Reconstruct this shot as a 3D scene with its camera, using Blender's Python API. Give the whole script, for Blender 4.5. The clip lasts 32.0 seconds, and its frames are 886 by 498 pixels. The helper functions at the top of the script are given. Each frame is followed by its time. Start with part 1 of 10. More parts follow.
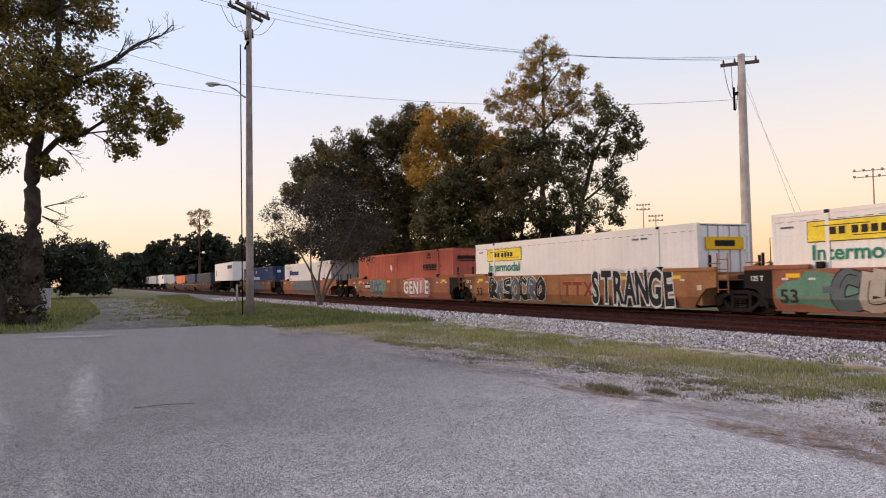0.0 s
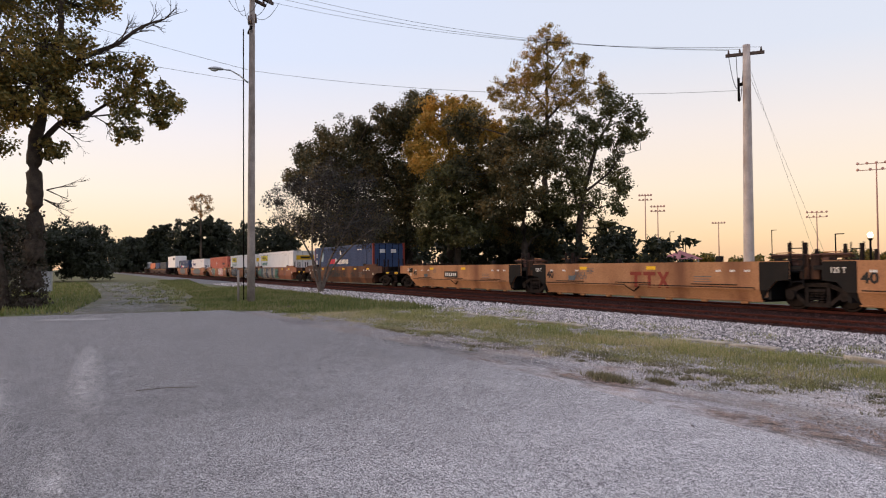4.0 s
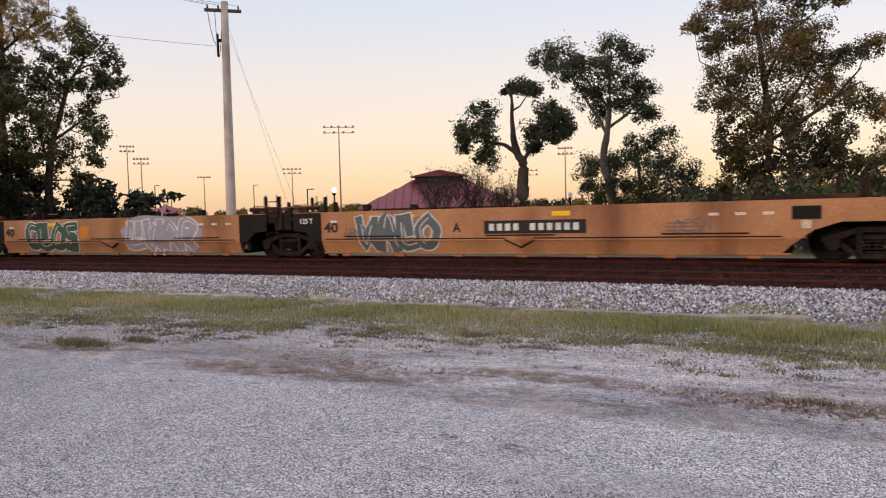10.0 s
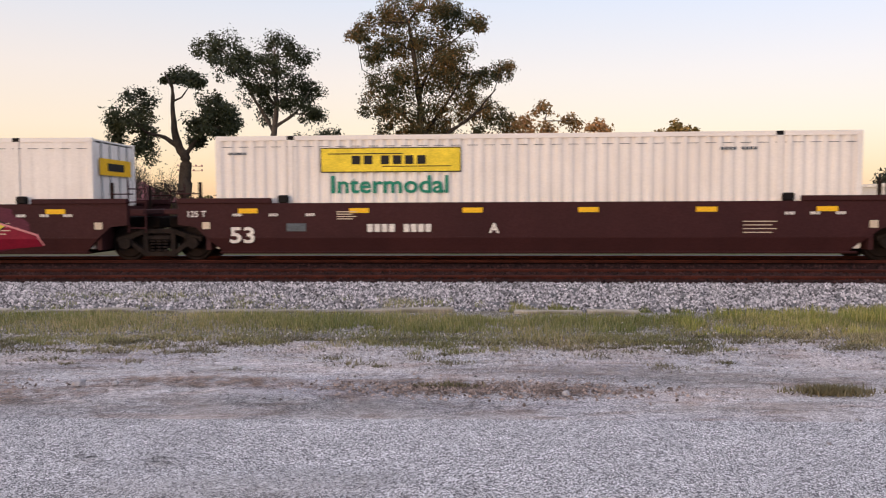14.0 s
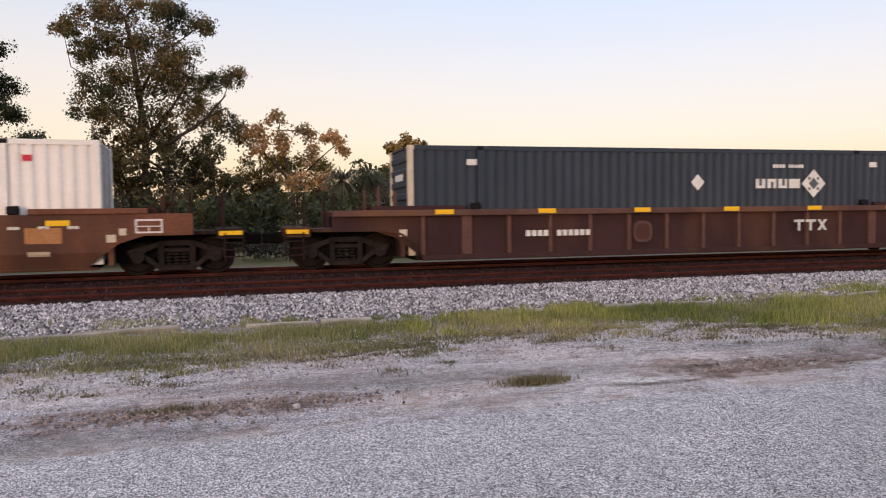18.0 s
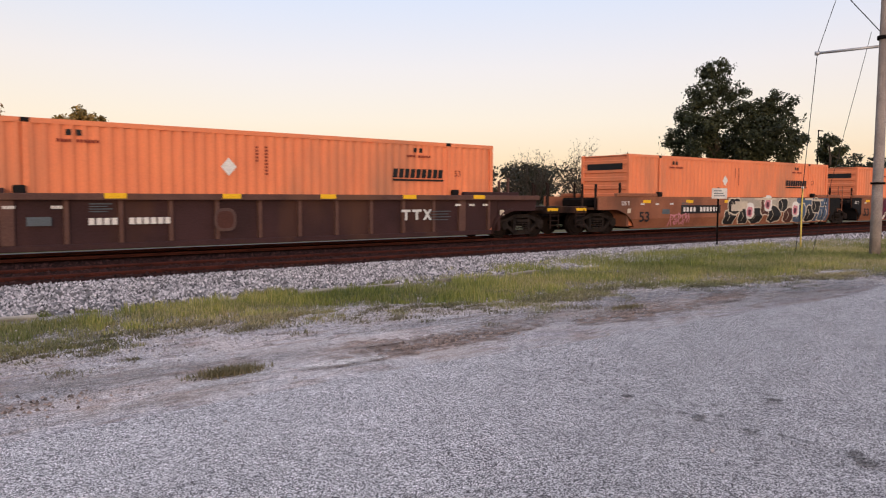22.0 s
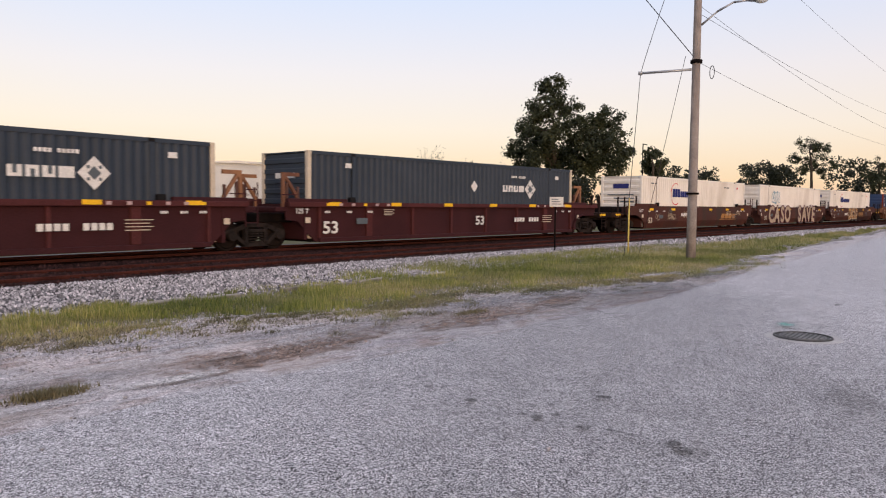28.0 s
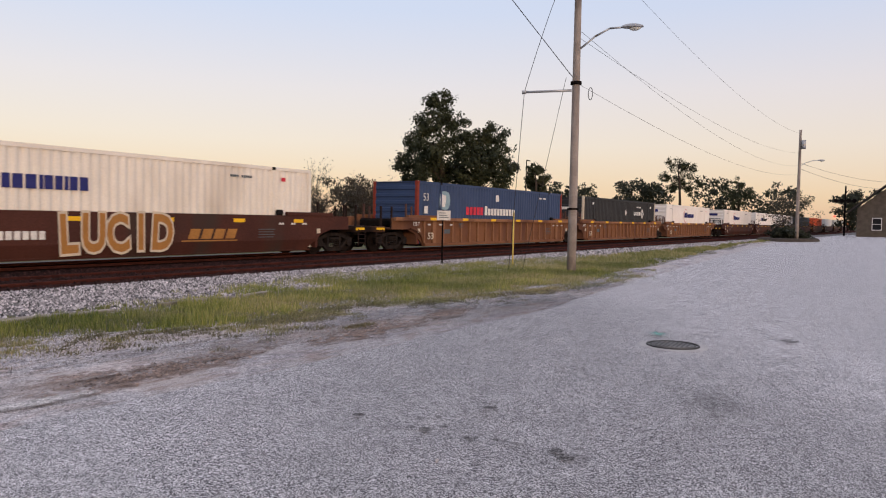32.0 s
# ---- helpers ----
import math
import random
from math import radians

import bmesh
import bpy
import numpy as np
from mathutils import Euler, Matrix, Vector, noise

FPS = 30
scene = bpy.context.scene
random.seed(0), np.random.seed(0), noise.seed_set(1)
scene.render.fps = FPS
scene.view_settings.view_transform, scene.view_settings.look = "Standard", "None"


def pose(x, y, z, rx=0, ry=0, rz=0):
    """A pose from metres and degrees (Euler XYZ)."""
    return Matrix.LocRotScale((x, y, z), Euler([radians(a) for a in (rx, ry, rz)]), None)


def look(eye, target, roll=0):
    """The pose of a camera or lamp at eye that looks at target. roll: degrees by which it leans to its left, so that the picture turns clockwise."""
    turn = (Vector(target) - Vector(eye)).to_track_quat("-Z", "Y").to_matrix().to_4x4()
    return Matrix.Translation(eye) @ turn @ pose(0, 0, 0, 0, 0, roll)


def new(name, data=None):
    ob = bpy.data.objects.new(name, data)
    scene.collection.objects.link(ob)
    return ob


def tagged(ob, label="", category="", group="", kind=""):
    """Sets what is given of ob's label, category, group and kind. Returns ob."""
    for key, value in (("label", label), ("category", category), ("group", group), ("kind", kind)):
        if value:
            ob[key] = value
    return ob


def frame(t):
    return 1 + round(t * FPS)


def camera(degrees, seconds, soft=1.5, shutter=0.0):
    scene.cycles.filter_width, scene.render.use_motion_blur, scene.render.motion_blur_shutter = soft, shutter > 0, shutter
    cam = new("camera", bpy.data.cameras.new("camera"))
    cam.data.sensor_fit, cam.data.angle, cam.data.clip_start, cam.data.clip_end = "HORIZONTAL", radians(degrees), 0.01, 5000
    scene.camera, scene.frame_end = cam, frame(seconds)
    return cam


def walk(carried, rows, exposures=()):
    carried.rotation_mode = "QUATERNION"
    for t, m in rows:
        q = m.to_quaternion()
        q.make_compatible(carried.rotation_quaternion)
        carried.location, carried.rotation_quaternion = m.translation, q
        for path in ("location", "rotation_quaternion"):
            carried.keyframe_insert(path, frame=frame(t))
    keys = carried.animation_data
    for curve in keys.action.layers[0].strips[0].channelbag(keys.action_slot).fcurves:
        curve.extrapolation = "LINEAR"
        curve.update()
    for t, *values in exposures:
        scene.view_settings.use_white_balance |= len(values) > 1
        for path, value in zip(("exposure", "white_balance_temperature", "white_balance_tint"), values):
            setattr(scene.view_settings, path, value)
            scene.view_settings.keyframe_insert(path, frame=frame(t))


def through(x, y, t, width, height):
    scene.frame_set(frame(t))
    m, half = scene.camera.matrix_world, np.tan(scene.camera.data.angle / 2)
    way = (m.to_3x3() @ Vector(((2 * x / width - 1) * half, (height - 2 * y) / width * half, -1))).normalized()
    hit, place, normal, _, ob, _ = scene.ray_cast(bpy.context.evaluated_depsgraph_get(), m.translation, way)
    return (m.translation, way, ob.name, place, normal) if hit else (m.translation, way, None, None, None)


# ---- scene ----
# ---- camera ----
cam = camera(62.45, 32.0, soft=1.1, shutter=0.1)
PATH = [
    (0, -0.124, -0.108, 1.602, 67.53, 2.28, -1.23),
    (0.5, -0.123, -0.123, 1.605, 68.18, 2.26, -1.28),
    (1, -0.112, -0.131, 1.608, 68.60, 2.28, -1.17),
    (1.5, -0.110, -0.116, 1.605, 68.86, 2.29, -1.14),
    (2, -0.108, -0.115, 1.600, 69.08, 2.23, -1.11),
    (2.5, -0.115, -0.124, 1.599, 69.20, 2.12, -0.94),
    (4.5, -0.133, -0.115, 1.582, 66.34, 0.92, -0.43),
    (5, -0.141, -0.103, 1.577, 64.52, 0.48, -0.46),
    (5.5, -0.135, -0.094, 1.575, 62.35, 0.01, -0.55),
    (6, -0.135, -0.087, 1.576, 59.68, -0.45, -0.59),
    (6.5, -0.152, -0.064, 1.567, 56.62, -0.81, -0.74),
    (7, -0.152, -0.052, 1.566, 53.18, -1.10, -0.87),
    (7.5, -0.143, -0.041, 1.569, 49.47, -1.35, -0.99),
    (8, -0.127, -0.037, 1.567, 45.44, -1.66, -1.09),
    (8.5, -0.134, -0.017, 1.565, 41.09, -2.03, -1.09),
    (9, -0.121, -0.000, 1.570, 36.80, -2.41, -1.17),
    (9.5, -0.112, 0.015, 1.571, 32.69, -2.71, -1.32),
    (10, -0.097, 0.023, 1.571, 29.07, -2.92, -1.46),
    (10.5, -0.087, 0.029, 1.569, 25.76, -3.04, -1.40),
    (11, -0.084, 0.048, 1.564, 22.66, -3.07, -1.07),
    (11.5, -0.082, 0.046, 1.566, 19.73, -3.00, -0.71),
    (12, -0.070, 0.061, 1.570, 16.75, -2.95, -0.32),
    (12.5, -0.057, 0.071, 1.566, 13.70, -2.94, -0.14),
    (13, -0.047, 0.073, 1.566, 10.43, -3.08, -0.08),
    (13.5, -0.037, 0.079, 1.561, 7.08, -3.26, -0.09),
    (14, -0.020, 0.077, 1.561, 3.52, -3.38, -0.25),
    (14.5, 0.009, 0.092, 1.561, 0.04, -3.35, -0.35),
    (15, 0.013, 0.085, 1.562, -3.15, -3.19, -0.33),
    (15.5, 0.016, 0.076, 1.569, -5.94, -3.02, -0.31),
    (17.5, 0.057, 0.078, 1.570, -14.67, -2.82, -0.56),
    (18, 0.077, 0.076, 1.570, -16.78, -2.78, -0.68),
    (18.5, 0.089, 0.078, 1.571, -19.16, -2.76, -0.54),
    (19, 0.094, 0.081, 1.570, -21.97, -2.71, -0.07),
    (19.5, 0.098, 0.078, 1.566, -25.43, -2.59, 0.66),
    (20, 0.110, 0.077, 1.565, -29.06, -2.55, 1.22),
    (20.5, 0.107, 0.068, 1.566, -32.75, -2.62, 1.50),
    (21, 0.081, 0.044, 1.583, -36.01, -2.97, 1.24),
    (21.5, 0.078, 0.018, 1.589, -38.46, -3.47, 0.67),
    (22, 0.083, 0.003, 1.597, -40.23, -4.04, 0.16),
    (22.5, 0.091, 0.007, 1.597, -41.49, -4.49, -0.17),
    (23, 0.097, 0.003, 1.598, -42.42, -4.81, -0.27),
    (23.5, 0.103, 0.010, 1.598, -43.24, -4.92, -0.11),
    (24, 0.102, 0.006, 1.597, -44.10, -4.83, 0.12),
    (24.5, 0.099, -0.001, 1.600, -45.05, -4.64, 0.28),
    (25, 0.109, 0.003, 1.600, -46.08, -4.43, 0.29),
    (25.5, 0.117, -0.001, 1.602, -47.04, -4.25, 0.21),
    (27.5, 0.111, -0.015, 1.611, -50.63, -3.68, 0.34),
    (28, 0.120, -0.011, 1.611, -52.04, -3.45, 0.47),
    (28.5, 0.119, -0.008, 1.611, -53.54, -3.22, 0.59),
    (29, 0.120, -0.007, 1.612, -54.89, -3.02, 0.65),
    (29.5, 0.120, -0.006, 1.616, -55.98, -2.90, 0.80),
    (30, 0.122, -0.004, 1.612, -56.92, -2.81, 0.86),
    (30.5, 0.111, -0.006, 1.614, -57.89, -2.76, 0.95),
    (31, 0.103, -0.011, 1.614, -58.94, -2.66, 1.05),
    (31.5, 0.095, -0.015, 1.619, -59.96, -2.54, 1.18),
    (32, 0.098, -0.015, 1.620, -60.82, -2.34, 1.07),
]


def stand(x, y, z, yaw, pitch, roll):
    return pose(x, y, z, 90 + pitch, 0, yaw) @ pose(0, 0, 0, 0, 0, roll)


walk(cam, [(t, stand(*r)) for t, *r in PATH], [(0.0, 0.1), (6.0, 0.08), (10.0, 0.05), (15.0, 0.06), (20.0, 0.0), (25.0, -0.03), (28.5, 0.0), (30.0, -0.06), (32.0, -0.16)])

# ---- sky and sun ----
SUN_ELEV, SUN_AZ = 5.0, 150.0          # degrees; azimuth to the left of straight ahead
world = bpy.data.worlds.new("dusk_sky")
scene.world = world
world.use_nodes = True
wn = world.node_tree
wn.nodes.clear()
w_out = wn.nodes.new("ShaderNodeOutputWorld")
w_add = wn.nodes.new("ShaderNodeAddShader")
w_sky = wn.nodes.new("ShaderNodeTexSky")
w_sky.sky_type, w_sky.sun_disc = "NISHITA", False
w_sky.sun_elevation, w_sky.sun_rotation = radians(SUN_ELEV), radians(360 - SUN_AZ)
w_bg = wn.nodes.new("ShaderNodeBackground")
w_bg.inputs[1].default_value = 0.05
w_glow = wn.nodes.new("ShaderNodeBackground")
w_co = wn.nodes.new("ShaderNodeTexCoord")
w_sep = wn.nodes.new("ShaderNodeSeparateXYZ")
w_ramp = wn.nodes.new("ShaderNodeValToRGB")
stops = [(0.0, (0.86, 0.57, 0.38)), (0.035, (0.92, 0.68, 0.47)), (0.10, (0.93, 0.78, 0.67)), (0.17, (0.88, 0.79, 0.79)),
         (0.27, (0.71, 0.76, 0.92)), (0.42, (0.69, 0.76, 0.95)), (0.7, (0.93, 0.91, 1.0)), (1.0, (1.03, 0.99, 1.08))]
while len(w_ramp.color_ramp.elements) < len(stops):
    w_ramp.color_ramp.elements.new(0.5)
for e, (at, col) in zip(w_ramp.color_ramp.elements, stops):
    e.position, e.color = at, (*col, 1)
w_glow.inputs[1].default_value = 0.925
wn.links.new(w_sky.outputs[0], w_bg.inputs[0])
wn.links.new(w_co.outputs["Generated"], w_sep.inputs[0])
wn.links.new(w_sep.outputs[2], w_ramp.inputs[0])
w_side = wn.nodes.new("ShaderNodeValToRGB")       # the afterglow is warmest over the sports fields
w_side.color_ramp.elements[0].position, w_side.color_ramp.elements[0].color = 0.55, (0.965, 0.965, 1.0, 1)
w_side.color_ramp.elements[1].position, w_side.color_ramp.elements[1].color = 1.0, (1.0, 0.95, 0.885, 1)
w_map = wn.nodes.new("ShaderNodeVectorMath")
w_map.operation = "DOT_PRODUCT"
w_map.inputs[1].default_value = (-0.50, 0.866, 0.0)
w_tint = wn.nodes.new("ShaderNodeMix")
w_tint.data_type, w_tint.blend_type = "RGBA", "MULTIPLY"
w_tint.inputs["Factor"].default_value = 1.0
wn.links.new(w_co.outputs["Generated"], w_map.inputs[0])
wn.links.new(w_map.outputs["Value"], w_side.inputs[0])
wn.links.new(w_ramp.outputs[0], w_tint.inputs["A"])
wn.links.new(w_side.outputs[0], w_tint.inputs["B"])
wn.links.new(w_tint.outputs["Result"], w_glow.inputs[0])
wn.links.new(w_bg.outputs[0], w_add.inputs[0])
wn.links.new(w_glow.outputs[0], w_add.inputs[1])
wn.links.new(w_add.outputs[0], w_out.inputs[0])
sun = new("sun", bpy.data.lights.new("sun", "SUN"))
sun.data.energy, sun.data.angle, sun.data.color = 1.75, radians(14), (1.0, 0.70, 0.48)
az, el = radians(SUN_AZ), radians(SUN_ELEV)
sun.matrix_world = look((-math.sin(az) * math.cos(el) * 50, math.cos(az) * math.cos(el) * 50, math.sin(el) * 50), (0, 0, 0))

# ---- materials ----
def surf(name, col, col2=None, scale=6.0, rough=0.8, metal=0.0, bump=0.15, fine=60.0, rust=None, rust_amt=0.0, spread=0.0, grit=1.0, spec=None):
    """A painted or natural surface: two-scale colour variation, fine bump, patches of rust or dirt, piece-to-piece spread."""
    m = bpy.data.materials.new(name)
    m.use_nodes = True
    n, l = m.node_tree.nodes, m.node_tree.links
    b = n["Principled BSDF"]
    b.inputs["Roughness"].default_value, b.inputs["Metallic"].default_value = rough, metal
    b.inputs["Specular IOR Level"].default_value = spec if spec is not None else 0.5 if rough < 0.5 or metal else 0.12
    co = n.new("ShaderNodeTexCoord")
    t1, t2 = n.new("ShaderNodeTexNoise"), n.new("ShaderNodeTexNoise")
    t1.inputs["Scale"].default_value, t1.inputs["Detail"].default_value = scale, 5
    t2.inputs["Scale"].default_value, t2.inputs["Detail"].default_value = fine, 3
    for t in (t1, t2):
        l.new(co.outputs["Object"], t.inputs["Vector"])
    mix = n.new("ShaderNodeMix")
    mix.data_type = "RGBA"
    c2 = col2 or tuple(c * 0.75 for c in col)
    mix.inputs["A"].default_value, mix.inputs["B"].default_value = (*col, 1), (*c2, 1)
    ramp = n.new("ShaderNodeValToRGB")
    ramp.color_ramp.elements[0].position, ramp.color_ramp.elements[1].position = 0.35, 0.68
    l.new(t1.outputs["Fac"], ramp.inputs[0])
    l.new(ramp.outputs[0], mix.inputs["Factor"])
    out = mix.outputs["Result"]
    grain = n.new("ShaderNodeMix")
    grain.data_type, grain.blend_type = "RGBA", "MULTIPLY"
    gr = n.new("ShaderNodeMapRange")
    gr.inputs["From Min"].default_value, gr.inputs["From Max"].default_value = 0.3, 0.7
    gr.inputs["To Min"].default_value, gr.inputs["To Max"].default_value = 1 - 0.2 * grit, 1 + 0.15 * grit
    l.new(t2.outputs["Fac"], gr.inputs["Value"])
    grain.inputs["Factor"].default_value = 1.0
    l.new(out, grain.inputs["A"])
    l.new(gr.outputs[0], grain.inputs["B"])
    out = grain.outputs["Result"]
    if rust:
        t3 = n.new("ShaderNodeTexNoise")
        t3.inputs["Scale"].default_value, t3.inputs["Detail"].default_value = scale * 0.45, 8
        mp = n.new("ShaderNodeMapping")
        mp.inputs["Scale"].default_value = (1.0, 1.0, 0.35)
        l.new(co.outputs["Object"], mp.inputs["Vector"])
        l.new(mp.outputs[0], t3.inputs["Vector"])
        r3 = n.new("ShaderNodeMapRange")
        r3.inputs["From Min"].default_value, r3.inputs["From Max"].default_value = 0.62 - rust_amt * 0.3, 0.75 - rust_amt * 0.25
        l.new(t3.outputs["Fac"], r3.inputs["Value"])
        mr = n.new("ShaderNodeMix")
        mr.data_type = "RGBA"
        mr.inputs["B"].default_value = (*rust, 1)
        l.new(r3.outputs[0], mr.inputs["Factor"])
        l.new(out, mr.inputs["A"])
        out = mr.outputs["Result"]
    if spread:
        oi = n.new("ShaderNodeObjectInfo")
        sp = n.new("ShaderNodeMapRange")
        sp.inputs["To Min"].default_value, sp.inputs["To Max"].default_value = 1 - spread, 1 + spread
        l.new(oi.outputs["Random"], sp.inputs["Value"])
        ms = n.new("ShaderNodeMix")
        ms.data_type, ms.blend_type = "RGBA", "MULTIPLY"
        ms.inputs["Factor"].default_value = 1.0
        l.new(out, ms.inputs["A"])
        l.new(sp.outputs[0], ms.inputs["B"])
        out = ms.outputs["Result"]
    l.new(out, b.inputs["Base Color"])
    if bump:
        bp = n.new("ShaderNodeBump")
        bp.inputs["Strength"].default_value, bp.inputs["Distance"].default_value = bump, 0.02
        l.new(t2.outputs["Fac"], bp.inputs["Height"])
        l.new(bp.outputs[0], b.inputs["Normal"])
    return m


def foliage(name, cols, through=0.25):
    """Leaves: the colour varies from leaf to leaf and from clump to clump, with some light coming through."""
    m = bpy.data.materials.new(name)
    m.use_nodes = True
    n, l = m.node_tree.nodes, m.node_tree.links
    b, out = n["Principled BSDF"], n["Material Output"]
    b.inputs["Roughness"].default_value = 0.65
    geo, co, no = n.new("ShaderNodeNewGeometry"), n.new("ShaderNodeTexCoord"), n.new("ShaderNodeTexNoise")
    no.inputs["Scale"].default_value, no.inputs["Detail"].default_value = 0.35, 2
    l.new(co.outputs["Object"], no.inputs["Vector"])
    ad = n.new("ShaderNodeMath")
    ad.operation = "MULTIPLY_ADD"
    ad.inputs[1].default_value = 0.45
    l.new(geo.outputs["Random Per Island"], ad.inputs[0])
    l.new(no.outputs["Fac"], ad.inputs[2])
    rp = n.new("ShaderNodeValToRGB")
    while len(rp.color_ramp.elements) < len(cols):
        rp.color_ramp.elements.new(0.5)
    for i, (e, c) in enumerate(zip(rp.color_ramp.elements, cols)):
        e.position, e.color = 0.35 + 0.65 * i / max(1, len(cols) - 1), (*c, 1)
    l.new(ad.outputs[0], rp.inputs[0])
    l.new(rp.outputs[0], b.inputs["Base Color"])
    tr, mx = n.new("ShaderNodeBsdfTranslucent"), n.new("ShaderNodeMixShader")
    mx.inputs[0].default_value = through
    l.new(rp.outputs[0], tr.inputs[0])
    l.new(b.outputs[0], mx.inputs[1])
    l.new(tr.outputs[0], mx.inputs[2])
    l.new(mx.outputs[0], out.inputs[0])
    return m


def lamp_glass(name, col, power):
    m = bpy.data.materials.new(name)
    m.use_nodes = True
    b = m.node_tree.nodes["Principled BSDF"]
    b.inputs["Base Color"].default_value = (*col, 1)
    b.inputs["Emission Color"].default_value, b.inputs["Emission Strength"].default_value = (*col, 1), power
    return m

# ---- mesh helpers ----
def part(name, bm, material, parent, label=""):
    """Links a bmesh (or ready mesh) as one mesh object under a thing or a part."""
    if isinstance(bm, bmesh.types.BMesh):
        me = bpy.data.meshes.new(name)
        bm.to_mesh(me)
        bm.free()
    else:
        me = bm
    if material and not me.materials:
        me.materials.append(material)
    ob = new(name, me)
    ob.parent = parent
    return tagged(ob, label) if label else ob


def empty(name, x=0, y=0, z=0, label="", category="", group="", kind="", rz=0):
    ob = new(name)
    ob.empty_display_size = 0.1
    ob.matrix_world = pose(x, y, z, 0, 0, rz)
    return tagged(ob, label, category, group, kind)


def box(bm, x0, x1, y0, y1, z0, z1, bevel=0.0):
    made = bmesh.ops.create_cube(bm, size=1.0)["verts"]
    for v in made:
        v.co = Vector((x0 + (v.co.x + 0.5) * (x1 - x0), y0 + (v.co.y + 0.5) * (y1 - y0), z0 + (v.co.z + 0.5) * (z1 - z0)))
    if bevel:
        bmesh.ops.bevel(bm, geom=list({e for v in made for e in v.link_edges}), offset=bevel, segments=1, affect="EDGES")
    return bm


def rod(bm, a, b, r0, r1=None, seg=8, caps=True):
    """A tapered round bar from a to b."""
    a, b = Vector(a), Vector(b)
    r1 = r0 if r1 is None else r1
    q = (b - a).to_track_quat("Z", "Y")
    rings = []
    for p, r in ((a, r0), (b, r1)):
        rings.append([bm.verts.new(p + q @ Vector((r * math.cos(i * math.tau / seg), r * math.sin(i * math.tau / seg), 0))) for i in range(seg)])
    for i in range(seg):
        f = bm.faces.new((rings[0][i], rings[0][(i + 1) % seg], rings[1][(i + 1) % seg], rings[1][i]))
        f.smooth = seg > 6
    if caps:
        bm.faces.new(rings[0][::-1])
        bm.faces.new(rings[1])
    return bm


def tube(bm, pts, radii, seg=5):
    """A round bar through points, all in one skin."""
    rings = []
    for k, (p, r) in enumerate(zip(pts, radii)):
        d = (pts[min(k + 1, len(pts) - 1)] - pts[max(k - 1, 0)]).to_track_quat("Z", "Y")
        rings.append([bm.verts.new(p + d @ Vector((r * math.cos(i * math.tau / seg), r * math.sin(i * math.tau / seg), 0))) for i in range(seg)])
    for a, b in zip(rings, rings[1:]):
        for i in range(seg):
            bm.faces.new((a[i], a[(i + 1) % seg], b[(i + 1) % seg], b[i])).smooth = seg > 6
    bm.faces.new(rings[0][::-1])
    bm.faces.new(rings[-1])
    return bm


def prism(bm, outline, y0, y1):
    """An outline in x and z, pushed from y0 to y1."""
    a = [bm.verts.new((x, y0, z)) for x, z in outline]
    b = [bm.verts.new((x, y1, z)) for x, z in outline]
    bm.faces.new(a)
    bm.faces.new(b[::-1])
    n = len(a)
    for i in range(n):
        bm.faces.new((a[i], b[i], b[(i + 1) % n], a[(i + 1) % n]))
    bmesh.ops.recalc_face_normals(bm, faces=bm.faces[:])
    return bm


def sweep(name, points, rings, material, closed=True):
    """A profile carried along a line: rings gives for each point the profile's points."""
    verts, faces, n = [], [], len(rings[0])
    for r in rings:
        verts += r
    for i in range(len(rings) - 1):
        for j in range(n if closed else n - 1):
            k = (j + 1) % n
            faces.append((i * n + j, i * n + k, (i + 1) * n + k, (i + 1) * n + j))
    me = bpy.data.meshes.new(name)
    me.from_pydata(verts, [], faces)
    me.materials.append(material)
    return me


# ---- the line of the track ----
RADIUS, BEND, MID, RAIL = 323.7, 22.0, 19.95, 0.15   # curve radius, half its length, distance of the far track's middle, rail height


def along(s, off=0.0):
    """The place at s metres along the far track and off metres beyond it, and the heading in radians."""
    c = max(-BEND, min(BEND, s))
    a = c / RADIUS
    x, y = RADIUS * math.sin(a) + (s - c) * math.cos(a), MID - RADIUS * (1 - math.cos(a)) - (s - c) * math.sin(a)
    return x + off * math.sin(a), y + off * math.cos(a), -a


def stations(lo, hi):
    """Steps along the line: long where it is straight and far, short where it bends."""
    s, out = lo, []
    while s < hi:
        out.append(s)
        s += 2.0 if -40 < s < 40 else 10.0 if -120 < s < 120 else 40.0
    return out + [hi]

# ---- surfaces of the place ----
M = {}
M["asphalt"] = surf("worn_chip_seal", (0.30, 0.30, 0.325), (0.24, 0.24, 0.265), 0.35, 0.9, bump=0.5, fine=45)
M["gravel"] = surf("packed_gravel", (0.33, 0.32, 0.33), (0.24, 0.21, 0.19), 0.5, 0.95, bump=0.8, fine=25)
M["dirt"] = surf("bare_dirt", (0.20, 0.15, 0.11), (0.13, 0.10, 0.08), 1.5, 0.95, bump=0.6, fine=20)
M["soil"] = surf("grassy_soil", (0.10, 0.11, 0.045), (0.14, 0.115, 0.07), 0.4, 0.95, bump=0.6, fine=14)
M["ballast"] = surf("ballast_bed", (0.20, 0.19, 0.195), (0.10, 0.095, 0.095), 4, 0.95, bump=1.0, fine=18)
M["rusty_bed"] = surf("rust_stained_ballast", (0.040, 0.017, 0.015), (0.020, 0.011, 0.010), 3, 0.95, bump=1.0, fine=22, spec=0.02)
M["stone"] = surf("granite_stone", (0.42, 0.41, 0.43), (0.24, 0.23, 0.25), 3.0, 0.9, bump=0.3, fine=30)
